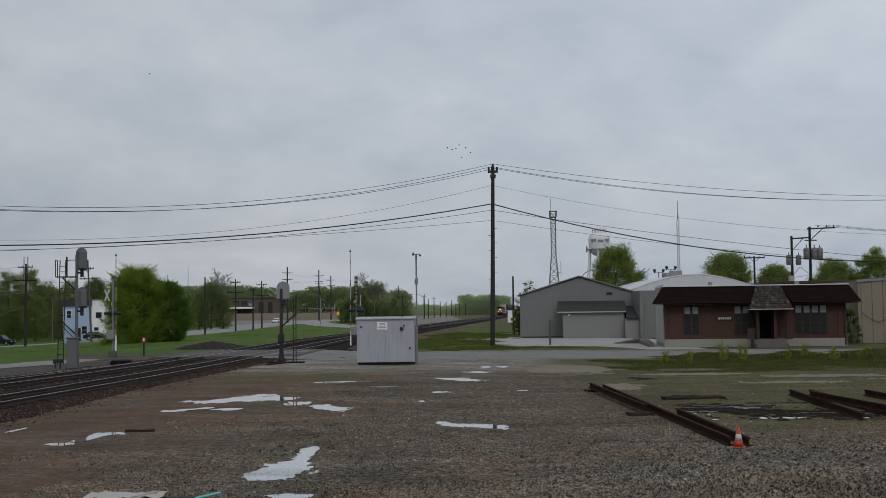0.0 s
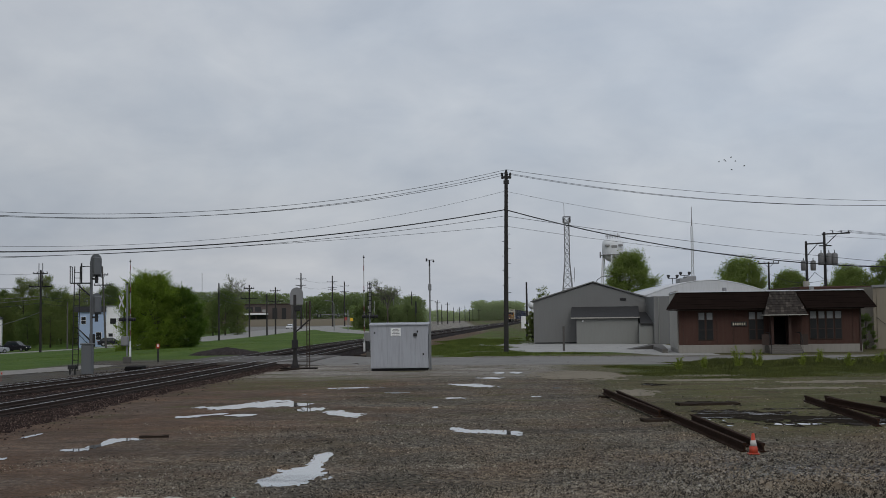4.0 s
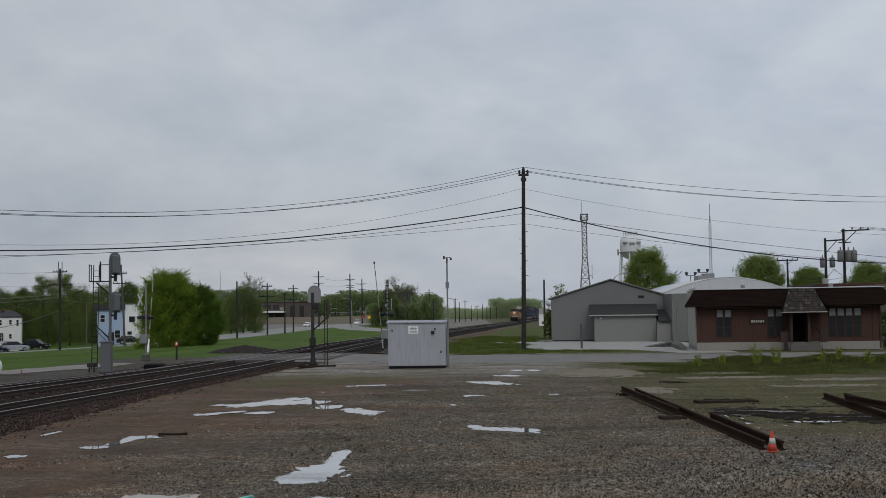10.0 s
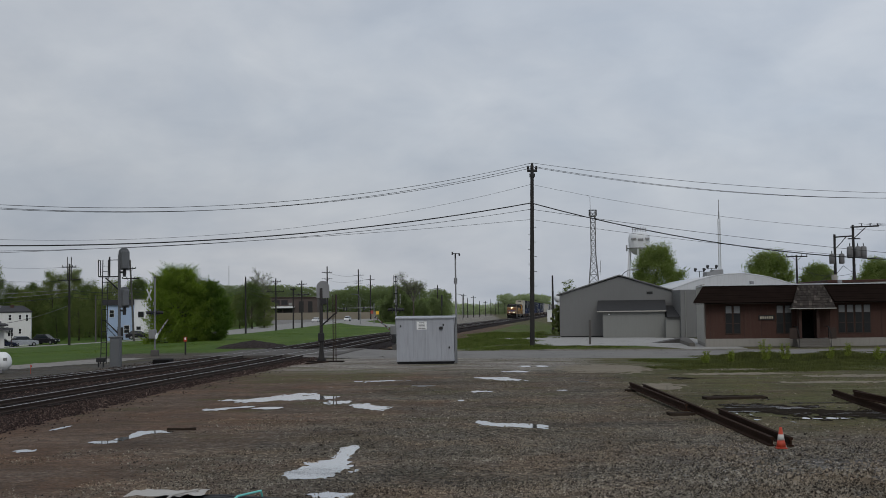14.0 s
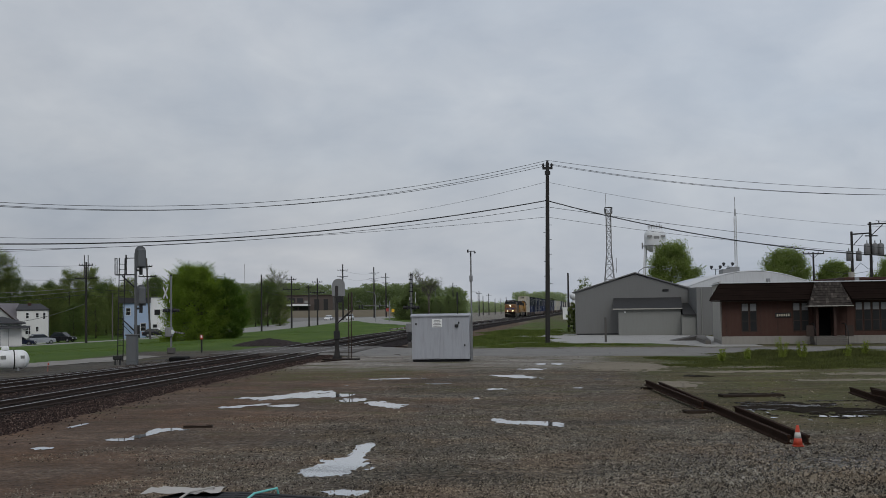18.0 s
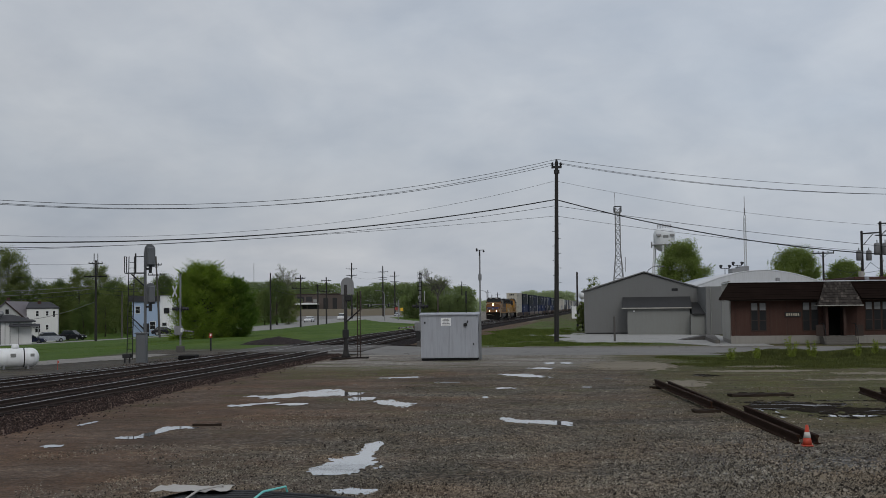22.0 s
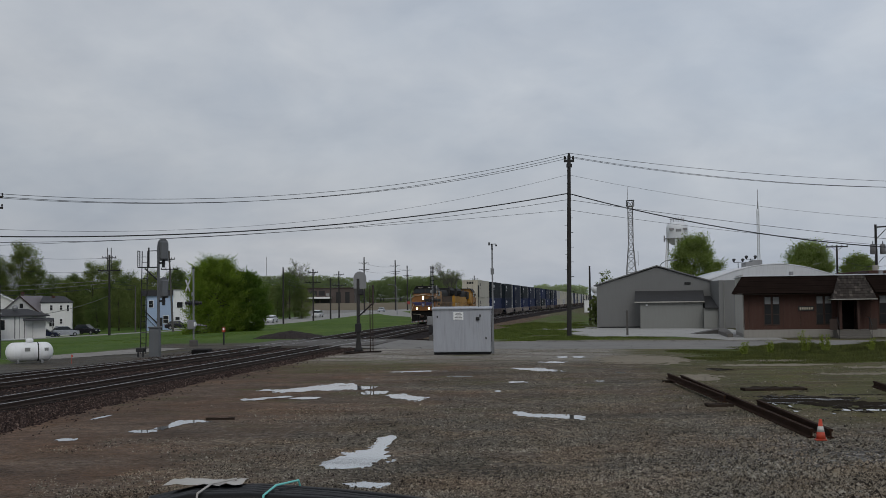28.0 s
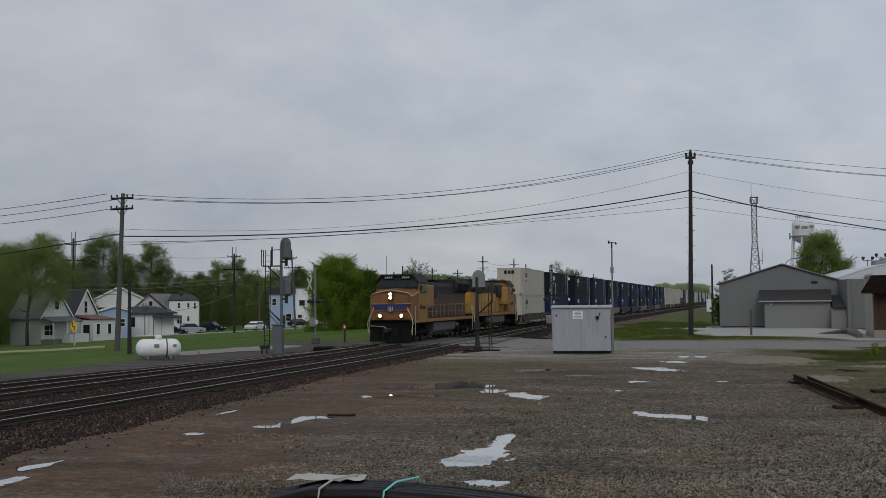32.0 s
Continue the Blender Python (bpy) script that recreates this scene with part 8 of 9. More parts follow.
# ---- trees, weeds, grass ----


def leaf_material(name, c, c2, through=0.42, mottle=0.75):
    n = Nodes(name)
    col = n.mix(n.island(), c, c2)
    col = n.mix(n.ramp(n.noise(0.9, 4, 0.6), (0.38, 0.0), (0.66, mottle)), col, shade(c, 0.62))
    n.done(col, 0.65, 0, None, spec=0.25)
    tr = n.t.nodes.new("ShaderNodeBsdfTranslucent")
    n.link(n.mix(1.0, col, (1.0, 1.15, 0.6), "MULTIPLY"), tr.inputs["Color"])
    ms = n.t.nodes.new("ShaderNodeMixShader")
    ms.inputs[0].default_value = through
    n.link(n.bsdf.outputs[0], ms.inputs[1])
    n.link(tr.outputs[0], ms.inputs[2])
    n.link(ms.outputs[0], n.out.inputs["Surface"])
    return n.m


# The mist, soft and haze leaves carry distance haze in their base colours.
LEAF = {"maple": leaf_material("mid_green_maple_leaves", (0.1, 0.165, 0.024), (0.135, 0.205, 0.036), 0.64), "spring": leaf_material("spring_green_leaves", (0.2, 0.275, 0.04), (0.255, 0.33, 0.058), 0.66), "dark": leaf_material("dark_green_leaves", (0.135, 0.18, 0.068), (0.175, 0.215, 0.09), 0.66),
        "grove": leaf_material("grey_green_leaves", (0.215, 0.265, 0.085), (0.265, 0.315, 0.115), 0.68, 0.5), "olive": leaf_material("olive_young_leaves", (0.185, 0.22, 0.082), (0.225, 0.255, 0.105), 0.62), "mist": leaf_material("haze_paled_green_leaves", (0.2, 0.24, 0.122), (0.235, 0.275, 0.148), 0.68, 0.35),
        "soft": leaf_material("haze_paled_wood_leaves", (0.205, 0.237, 0.142), (0.225, 0.257, 0.155), 0.74, 0.2), "haze": leaf_material("haze_paled_grey_leaves", (0.36, 0.39, 0.30), (0.4, 0.43, 0.335), 0.66, 0.2)}
M_BARK = paint("grey_brown_bark", (0.07, 0.058, 0.047), 0.9, vary=0.35, fine=8, bump=0.5)
# Twig bark paled to stand for haze on the far bare trees.
M_TWIG = paint("haze_paled_twig_bark", (0.13, 0.118, 0.105), 0.9, vary=0.25)
M_WEED = leaf_material("weed_leaves", (0.16, 0.21, 0.03), (0.26, 0.29, 0.06))
M_DRYGRASS = leaf_material("thin_dry_grass", (0.115, 0.115, 0.045), (0.18, 0.17, 0.085))
M_GRASS = leaf_material("grass_blades", (0.06, 0.07, 0.02), (0.15, 0.155, 0.052))
M_VERGE = leaf_material("verge_grass_blades", (0.07, 0.105, 0.02), (0.18, 0.2, 0.06))
M_LAWN = leaf_material("lawn_blades", (0.085, 0.14, 0.018), (0.15, 0.195, 0.036))


def leaves_into(m, rng, centre, radius, count, size, flat=0.8):
    """Small folded leaf sprays scattered through a clump, most of them facing out of it and upwards."""
    cx, cy, cz = centre
    for _ in range(count):
        u, v, w = rng.gauss(0, 0.5), rng.gauss(0, 0.5), rng.gauss(0, 0.5) * flat
        r = math.sqrt(u * u + v * v + w * w) + 1e-6
        k = max(1.0, r)
        x, y, z = cx + u / k * radius, cy + v / k * radius, cz + w / k * radius
        s = size * rng.uniform(0.6, 1.35)
        nx, ny, nz = u / r * 0.75 + rng.gauss(0, 0.26), v / r * 0.75 + rng.gauss(0, 0.26), w / r * 0.75 + 0.5 + rng.gauss(0, 0.26)
        n = math.sqrt(nx * nx + ny * ny + nz * nz) + 1e-6
        nx, ny, nz = nx / n, ny / n, nz / n
        a = rng.uniform(0, 6.283)
        hx, hy, hz = math.cos(a), math.sin(a), rng.uniform(-0.6, 0.6)
        tx, ty, tz = hy * nz - hz * ny, hz * nx - hx * nz, hx * ny - hy * nx
        q = math.sqrt(tx * tx + ty * ty + tz * tz) + 1e-6
        tx, ty, tz = tx / q * s * 0.5, ty / q * s * 0.5, tz / q * s * 0.5
        ex, ey, ez = (ny * tz - nz * ty) * 0.75, (nz * tx - nx * tz) * 0.75, (nx * ty - ny * tx) * 0.75
        i = len(m.v)
        f = 0.12 * s
        m.v += [(x - tx, y - ty, z - tz), (x - ex + nx * f, y - ey + ny * f, z - ez + nz * f), (x + tx, y + ty, z + tz), (x + ex + nx * f, y + ey + ny * f, z + ez + nz * f)]
        m.f.append((i, i + 1, i + 2, i + 3))


def sprig_into(m, rng, base, tip, count, size):
    """Leaves strung along a twig that stands out of the crown."""
    for k in range(count):
        f = (k + rng.random()) / count
        at = tuple(base[i] + (tip[i] - base[i]) * f for i in range(3))
        leaves_into(m, rng, at, size * 0.45, 1, size * (1.15 - 0.45 * f))


def tree(name, label, x, y, h, w, leaf, seed, clumps=46, per=70, size=0.34, low=0.12, trunk=0.22, airy=1.0, lean=0.0, z=None):
    """Tapered trunk, forked limbs, and a ragged crown of leaf sprays."""
    rng = random.Random(seed)
    t = thing(name, label, "tree", (x, y, land(x, y) - 0.05 if z is None else z), rng.uniform(0, 360))
    wood = Mesh().tube([(0, 0, 0), (0.1 * w * 0.1, 0.05, h * 0.25), (lean * 0.5, 0.1, h * 0.55), (lean, 0, h * 0.86)], [trunk, trunk * 0.75, trunk * 0.45, trunk * 0.1], 8)
    part("trunk", wood, M_BARK, t, "", True)
    crown = Mesh()
    limbs = Mesh()
    for k in range(clumps):
        f = (k + 0.5) / clumps
        zz = h * (low + (0.97 - low) * f ** 0.85)
        prof = math.sin(math.pi * min(1, max(0.05, ((zz / h) - low * 0.6) / (1.02 - low * 0.6))) ** 0.75) ** 0.7
        if low < 0.05:
            u = zz / h
            prof = min(1.0, 0.72 + 1.6 * u) * math.sqrt(max(0.02, 1 - u ** 1.9))
        a = k * 2.4 + rng.uniform(-0.5, 0.5)
        r = w / 2 * prof * math.sqrt(rng.uniform(0.15, 1.0)) * rng.uniform(0.85, 1.12)
        c = (r * math.cos(a) + lean * f, r * math.sin(a), zz + rng.uniform(-0.05, 0.05) * h)
        if k % (3 if low < 0.05 or airy > 1 else 8) == 0:
            limbs.tube([(lean * f * 0.4, 0, zz * 0.55 + 0.1 * h), (c[0] * 0.5, c[1] * 0.5, zz * 0.85), c], [trunk * 0.32, trunk * 0.18, trunk * 0.04], 5)
        leaves_into(crown, rng, c, w * (rng.uniform(0.08, 0.15) if low < 0.05 else rng.uniform(0.11, 0.18)) * airy, per, size, 0.75)
        for _ in range(3 if low < 0.05 else 1):
            b, up = a + rng.uniform(-0.9, 0.9), rng.uniform(0.1, 1.0)
            far = w * (rng.uniform(0.1, 0.19) if low < 0.05 else rng.uniform(0.08, 0.16))
            sprig_into(crown, rng, c, (c[0] + far * math.cos(b), c[1] + far * math.sin(b), c[2] + far * up), max(9, per // 14), size * 1.15)
    part("limb_frame", limbs, M_BARK, t)
    part("crown", crown, LEAF[leaf], t, "ragged spring foliage")
    return t


tree("tree", "broad bright green maple beside the crossing", -34.7, 135.0, 8.4, 8.3, "spring", 11, 190, 400, 0.13, 0.0, 0.28)
tree("tree", "dense green tree with a low crown", -31.75, 136.8, 6.7, 5.6, "maple", 12, 140, 430, 0.125, 0.0, 0.22)
tree("tree", "thin young tree at the lawn's edge", -37.6, 150.5, 7.6, 2.6, "spring", 13, 14, 70, 0.15, 0.5, 0.08, 1.2)
tree("tree", "leafy green tree behind the metal shed", 27.4, 190.0, 12.8, 9.0, "grove", 14, 130, 380, 0.19, 0.2, 0.25)
tree("tree", "green tree behind the white hall", 42.9, 180.0, 11.0, 9.4, "grove", 15, 120, 360, 0.19, 0.1, 0.25)
tree("tree", "green tree behind the transformer poles", 49.5, 178.0, 9.0, 7.4, "grove", 16, 90, 340, 0.19, 0.1, 0.2)
tree("tree", "thin budding tree behind the office", 52.0, 185.0, 9.2, 5.6, "olive", 17, 24, 60, 0.2, 0.4, 0.18, 1.3)
tree("tree", "green tree behind the brick block", 58.5, 178.0, 9.8, 8.0, "grove", 18, 90, 320, 0.19, 0.3, 0.2)
tree("tree", "tall green tree behind the tan hall", 64.5, 178.0, 11.4, 6.4, "grove", 19, 70, 300, 0.19, 0.3, 0.2)
tree("tree", "green tree behind the tan hall", 70.0, 176.0, 10.4, 8.4, "grove", 20, 80, 300, 0.19, 0.3, 0.2)
tree("shrub", "dark green shrub at the shed's corner", 9.35, 149.0, 3.6, 1.7, "olive", 21, 60, 220, 0.1, 0.0, 0.1)
tree("shrub", "thin green sapling behind the shed", 11.5, 160.0, 7.2, 2.6, "olive", 22, 14, 60, 0.15, 0.5, 0.08, 1.3)
tree("shrub", "low shrub between office and tan hall", 33.2, 97.5, 3.0, 1.8, "dark", 23, 20, 420, 0.07, 0.03, 0.08)
tree("tree", "airy olive-green tree standing before the grey-white house", -76.9, 141.0, 13.2, 12.0, "olive", 24, 120, 480, 0.11, 0.4, 0.24, 0.85, -1.0)
BACK = [("olive", 31, 12.5, 8.5), ("dark", 32, 13.5, 9.0), ("dark", 33, 11.5, 8.0), ("olive", 34, 14.5, 8.5)]
STOCK = [tree("tree", {"olive": "young olive-green tree in a row behind the houses", "dark": "dark green tree in a row behind the houses", "spring": "bright green tree in a row behind the houses"}[leaf], -118 + 9 * k, 262, h, w, leaf, seed, 96, 380, 0.15, 0.06, 0.26) for k, (leaf, seed, h, w) in enumerate(BACK)]
FAR = tree("tree", "soft green tree beside the line far off", -25, 345, 10.5, 7.5, "mist", 35, 90, 300, 0.2, 0.06, 0.24)
rng = random.Random(77)
SPOTS = [(-150, 262, 1.45), (-143, 256, 1.4), (-136, 258, 1.45), (-129, 264, 1.3), (-122, 258, 1.5), (-116, 256, 1.2), (-111.5, 261, 1.2), (-108, 254, 0.75), (-103, 258, 0.8), (-97, 250, 0.85), (-92, 252, 0.92), (-87, 250, 0.85), (-82, 246, 0.9), (-78, 240, 0.8),
         (-74, 236, 0.75), (-70, 240, 0.95), (-66, 246, 0.85), (-72, 226, 0.62), (-76, 222, 0.6), (-81, 224, 0.55), (-52.2, 268, 0.82), (-49.6, 269, 0.6), (-55.4, 270, 0.6), (-62, 288, 0.55),
         (-104, 205, 0.95), (-110, 190, 1.0), (-100, 180, 0.9), (-96, 168, 0.85), (-94, 158, 0.8), (-104, 165, 1.05), (-98, 150, 0.95), (-93, 146, 0.7), (-86, 146, 0.8), (-90, 138, 1.0), (-84, 131, 0.62), (-118, 200, 1.1), (-124, 215, 1.25), (-90, 184, 0.55),
         (-27, 355, 0.5), (-22, 345, 0.5), (-17.5, 340, 0.56), (-14, 335, 0.7), (-11.5, 330, 0.62), (-24, 335, 0.5), (-16, 328, 0.5)]
for k, (x, y, s) in enumerate(SPOTS):
    src = STOCK[(k * 7 + 1) % 4] if y < 280 else STOCK[2] if x < -50 else FAR
    copy_thing(src, pose(x, y, land(x, y) - 0.05, 0, 0, rng.uniform(0, 360)) @ Matrix.Scale(s * rng.uniform(0.92, 1.08), 4))


def bare_tree(x, y, h, w, seed, label):
    """Twiggy tree just coming into leaf: limbs that fork again and again into a rounded head."""
    rng = random.Random(seed)
    t = thing("tree", label, "tree", (x, y, land(x, y) - 0.05))
    part("trunk", Mesh().tube([(0, 0, 0), (0.1, 0, h * 0.3), (-0.05, 0.1, h * 0.52)], [h * 0.02, h * 0.015, h * 0.011], 7), M_BARK, t, "", True)
    twigs, buds = Mesh(), Mesh()

    def fork(base, way, reach, thick, level):
        tip = base + way * reach
        mid = base.lerp(tip, 0.5) + Vector((rng.uniform(-1, 1), rng.uniform(-1, 1), rng.uniform(0, 1))) * reach * 0.08
        twigs.tube([base, mid, tip], [thick, thick * 0.75, thick * 0.5], 4 if level < 2 else 3, level < 1)
        if level >= 2:
            leaves_into(buds, rng, tip, reach * 0.3, 2, 0.14)
        if level == 4:
            return
        for _ in range((6, 4, 4, 3)[level]):
            side = Vector((rng.gauss(0, 1), rng.gauss(0, 1), rng.gauss(0.35, 0.6)))
            fork(base.lerp(tip, rng.uniform(0.45, 1.0)), (way + side * 0.62).normalized(), reach * rng.uniform(0.5, 0.75), thick * 0.58, level + 1)
    for k in range(6):
        a = k * 1.05 + rng.uniform(-0.3, 0.3)
        spread = w / h * rng.uniform(0.6, 1.3)
        fork(Vector((0, 0, h * rng.uniform(0.36, 0.52))), Vector((math.cos(a) * spread, math.sin(a) * spread, 1.0)).normalized(), h * rng.uniform(0.2, 0.26), h * 0.008, 0)
    part("branch_mass", twigs, M_TWIG, t)["kind"] = "stuff"
    part("bud_mass", buds, LEAF["soft"], t)["kind"] = "stuff"
    return t


bare_tree(-18.6, 318, 13.6, 8.0, 41, "twiggy budding tree standing alone by the line")
bare_tree(-57, 300, 14.5, 9.0, 42, "twiggy budding tree behind the street")
bare_tree(-118, 245, 15.0, 9.0, 43, "twiggy budding tree behind the houses")


def woods(name, label, line, height, leaf, seed, count, size, depth=12.0):
    """A far belt of wood, as one mass of sprays with an uneven top."""
    rng = random.Random(seed)
    m = Mesh()
    segs = list(zip(line, line[1:]))
    lens = [math.dist(a, b) for a, b in segs]
    total = sum(lens)
    bumps = [(rng.uniform(0, total), rng.uniform(0.6, 1.1), rng.uniform(0.012, 0.03) * total) for _ in range(46)]
    for _ in range(count):
        d = rng.uniform(0, total)
        s = d
        for (a, b), l in zip(segs, lens):
            if s <= l:
                break
            s -= l
        f = min(1.0, s / l)
        x, y = a[0] + (b[0] - a[0]) * f, a[1] + (b[1] - a[1]) * f
        top = height * (0.55 + 0.45 * max(k * math.exp(-((d - c) / wd) ** 2) for c, k, wd in bumps))
        z = top * (1 - rng.random() ** 1.6 * 0.98)
        leaves_into(m, rng, (x + rng.uniform(-1, 1) * depth * 0.2, y + rng.uniform(0, depth), land(x, y) + z), size, 3, size)
    solo(name, m, LEAF[leaf], label, "wood", kind="stuff")


woods("far_wood", "belt of dark green trees behind the houses", [(-230, 240), (-150, 275), (-112, 285), (-80, 275), (-66, 300)], 9.5, "dark", 51, 20000, 0.45)
woods("far_wood", "belt of green trees beyond the street", [(-190, 480), (-130, 560), (-95, 580)], 14.0, "soft", 52, 24000, 0.55)
woods("far_wood", "pale green wood beyond the warehouse", [(-140, 580), (-80, 610), (-45, 670), (-24, 740)], 17, "soft", 53, 52000, 0.58, 25)
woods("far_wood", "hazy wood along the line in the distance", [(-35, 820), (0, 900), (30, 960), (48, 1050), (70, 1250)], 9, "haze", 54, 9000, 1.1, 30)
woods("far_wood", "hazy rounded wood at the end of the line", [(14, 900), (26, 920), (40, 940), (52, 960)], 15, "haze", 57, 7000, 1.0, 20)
woods("far_wood", "low dark scrub beside the line", [(-30, 345), (-22, 345), (-13, 350)], 6.5, "mist", 55, 6000, 0.5, 8)
woods("far_wood", "green trees east of the water tower", [(30, 330), (80, 330), (140, 260), (170, 200)], 9.5, "spring", 56, 4000, 0.8)


def weeds(name, label, spots, mat, seed, tall, blades, kind="stuff", thick=0.0):
    """Upright blades and sprays standing in the soil."""
    rng = random.Random(seed)
    m = Mesh()
    for x0, x1, y0, y1, share, k in spots:
        for _ in range(int(blades * share)):
            x, y = rng.uniform(x0, x1), rng.uniform(y0, y1)
            n = noise.noise(Vector((x * 0.22, y * 0.22, seed))) + 0.5 * noise.noise(Vector((x * 0.7, y * 0.5, seed + 3)))
            rim = min((x - x0) / (x1 - x0), (x1 - x) / (x1 - x0), (y - y0) / (y1 - y0), (y1 - y) / (y1 - y0)) * 4
            if n < rng.uniform(-0.6, 0.1) - thick + 0.7 * max(0.0, 1 - rim):
                continue
            h = tall * k * rng.uniform(0.25, 1.0) * (0.5 + 1.2 * max(0, n)) * (0.3 + 0.7 * min(1.0, min(x - x0, x1 - x, y - y0, y1 - y) / 2.5))
            a, s = rng.uniform(0, 6.28), rng.uniform(0.006, 0.02) * (1 + k)
            lx, ly = rng.gauss(0, 0.3) * h, rng.gauss(0, 0.3) * h
            c, d = math.cos(a) * s, math.sin(a) * s
            z = land(x, y) - 0.03
            i = len(m.v)
            m.v += [(x - c, y - d, z), (x + c, y + d, z), (x + lx * 0.5 + c * 0.7, y + ly * 0.5 + d * 0.7, z + h * 0.6), (x + lx, y + ly, z + h), (x + lx * 0.5 - c * 0.7, y + ly * 0.5 - d * 0.7, z + h * 0.6)]
            m.f.append((i, i + 1, i + 2, i + 3, i + 4))
    solo(name, m, mat, label, "weeds", kind=kind)


weeds("weeds", "rank green grass and weeds before the office", [(11.5, 46, 61, 69, 0.8, 0.8), (12.5, 47, 66.5, 76, 1.5, 1.35), (8.5, 40, 56, 64, 0.9, 0.4), (8.5, 22, 60.5, 72, 0.7, 0.5), (22, 48, 74, 80, 0.5, 1.2)], M_GRASS, 61, 0.4, 86000, thick=0.35)
weeds("verge_grass", "grass verge around the tall pole", [(-3.6, 11.5, 90.5, 99, 1.0, 1.0), (-3.6, 6, 97, 130, 1.4, 1.0), (-3.0, 9, 126, 165, 1.0, 1.2)], M_VERGE, 62, 0.3, 46000, thick=-0.05)
weeds("thin_grass", "thin tufts of grass in the gravel", [(7, 24, 35, 62, 0.5, 0.45), (2.5, 7.5, 30, 50, 0.1, 0.35), (-11, -2.5, 48, 64, 0.14, 0.3), (5.5, 10, 24, 35, 0.1, 0.35)], M_DRYGRASS, 63, 0.2, 9000)
weeds("lawn_grass", "short lawn between railway and street", [(-60, -26, 88, 120, 1.0, 0.5), (-45, -24, 110, 180, 1.0, 0.6), (-60, -33, 62, 95, 0.6, 0.4)], M_LAWN, 64, 0.16, 26000, thick=0.3)


def tall_weed(x, y, h, w, seed, label="tall yellow-green weed clump in the verge"):
    rng = random.Random(seed)
    t = thing("weed", label, "plant", (x, y, -0.03), group="tall weeds")
    st, lf = Mesh(), Mesh()
    for k in range(9):
        a, r = rng.uniform(0, 6.28), w * rng.uniform(0.05, 0.4)
        hh = h * rng.uniform(0.45, 1.05)
        st.tube([(r * 0.3 * math.cos(a), r * 0.3 * math.sin(a), 0), (r * math.cos(a), r * math.sin(a), hh)], [0.02, 0.008], 4)
        for j in range(9):
            leaves_into(lf, rng, (r * math.cos(a) * (0.4 + j / 10), r * math.sin(a) * (0.4 + j / 10), hh * (0.12 + j / 10)), 0.12, 9, 0.065)
    part("stalk", st, M_WEED, t)["kind"] = "stuff"
    part("leaf_mass", lf, M_WEED, t)["kind"] = "stuff"


for k, (x, y, h, w) in enumerate(((15.8, 67.5, 1.5, 0.9), (17.0, 68, 1.1, 0.8), (25.8, 69, 1.35, 0.8), (24.0, 68.5, 0.9, 0.8), (13.8, 67, 0.8, 0.7), (19.6, 68.2, 0.8, 0.9), (22.0, 67.5, 0.9, 0.7), (28.0, 68.5, 1.1, 0.9), (29.5, 69.0, 0.9, 0.8), (12.2, 66.0, 0.7, 0.7), (27.0, 67.0, 0.8, 0.8), (20.8, 69.0, 1.0, 0.7))):
    tall_weed(x, y, h, w, 80 + k)

# ---- overhead lines ----


def wire(a, b, sag, r, mat=M_WIRE, label="black overhead cable sagging between poles", n=22):
    a, b = Vector(a), Vector(b)
    pts = []
    for k in range(n + 1):
        f = k / n
        p = a.lerp(b, f)
        p.z -= sag * 4 * f * (1 - f)
        pts.append(p)
    m = Mesh().tube(pts, r, 5)
    tagged(new("overhead_line", m.data("overhead_line", mat, True)), label, "cable", "overhead lines")


P1 = lambda x, z: (4.09 + x, 100.8, z)
EAST = lambda x, z: (56.0 + x, 104.0, z)
# high lines
for dx, z, wx, wz, wsag, ez, esag in ((-0.12, 15.22, -36.7, 10.62, 1.8, 13.32, 1.95), (0.23, 15.51, -36.0, 10.84, 1.71, 12.79, 1.3), (0.58, 15.17, -35.2, 10.57, 1.71, 13.25, 1.9)):
    wire(P1(dx, z), (wx, 78.9, wz), wsag, 0.018)
    wire(P1(dx, z), EAST(dx, ez), esag, 0.017)
# telephone and service cables
for z, wz, sag, ez, esag, r, mat in ((13.68, 8.4, 1.69, 9.32, 1.77, 0.011, M_WIRE_THIN), (12.1, 7.89, 1.08, 7.62, 2.57, 0.046, M_WIRE), (11.57, 7.47, 0.86, 5.68, 0.6, 0.018, M_WIRE), (10.7, 7.26, 0.34, 6.01, 0.91, 0.014, M_WIRE_THIN)):
    wire(P1(0.1, z), (-36.1, 79.0, wz), sag, r, mat)
    wire(P1(0.1, z), EAST(0, ez), esag, r, mat)
for dx, z in ((-0.8, 10.9), (0.0, 10.5), (0.7, 10.0)):
    wire((-36.2 + dx, 78.9, z), (-70 + dx, 66, z - 2.2), 1.1, 0.02)
wire((-36.1, 79, 8.05), (-70, 66, 4.4), 0.9, 0.036)
# lower lines west of the railway
for z, sag in ((6.9, 0.8), (6.5, 1.1), (5.9, 1.2)):
    wire((-60.9, 173.7, z), (-95.0, 150.0, z - 0.3), sag, 0.034, M_SHED_PALE if z > 6 else M_WIRE_THIN, "pale weathered cable between street poles")
    wire((-60.9, 173.7, z), (-52.2, 176.8, z), 0.5, 0.022, M_WIRE_THIN)
    wire((-52.2, 176.8, z), (-40.45, 202.1, z + 0.8), 1.0, 0.022, M_WIRE_THIN)
    wire((-40.45, 202.1, z + 0.8), (-39.75, 260.6, z + 0.9), 1.0, 0.022, M_WIRE_THIN)
wire((-60.9, 173.7, 4.6), (-84.0, 196.0, 1.6), 0.7, 0.042, M_SHED_PALE, "pale service cable to a house")
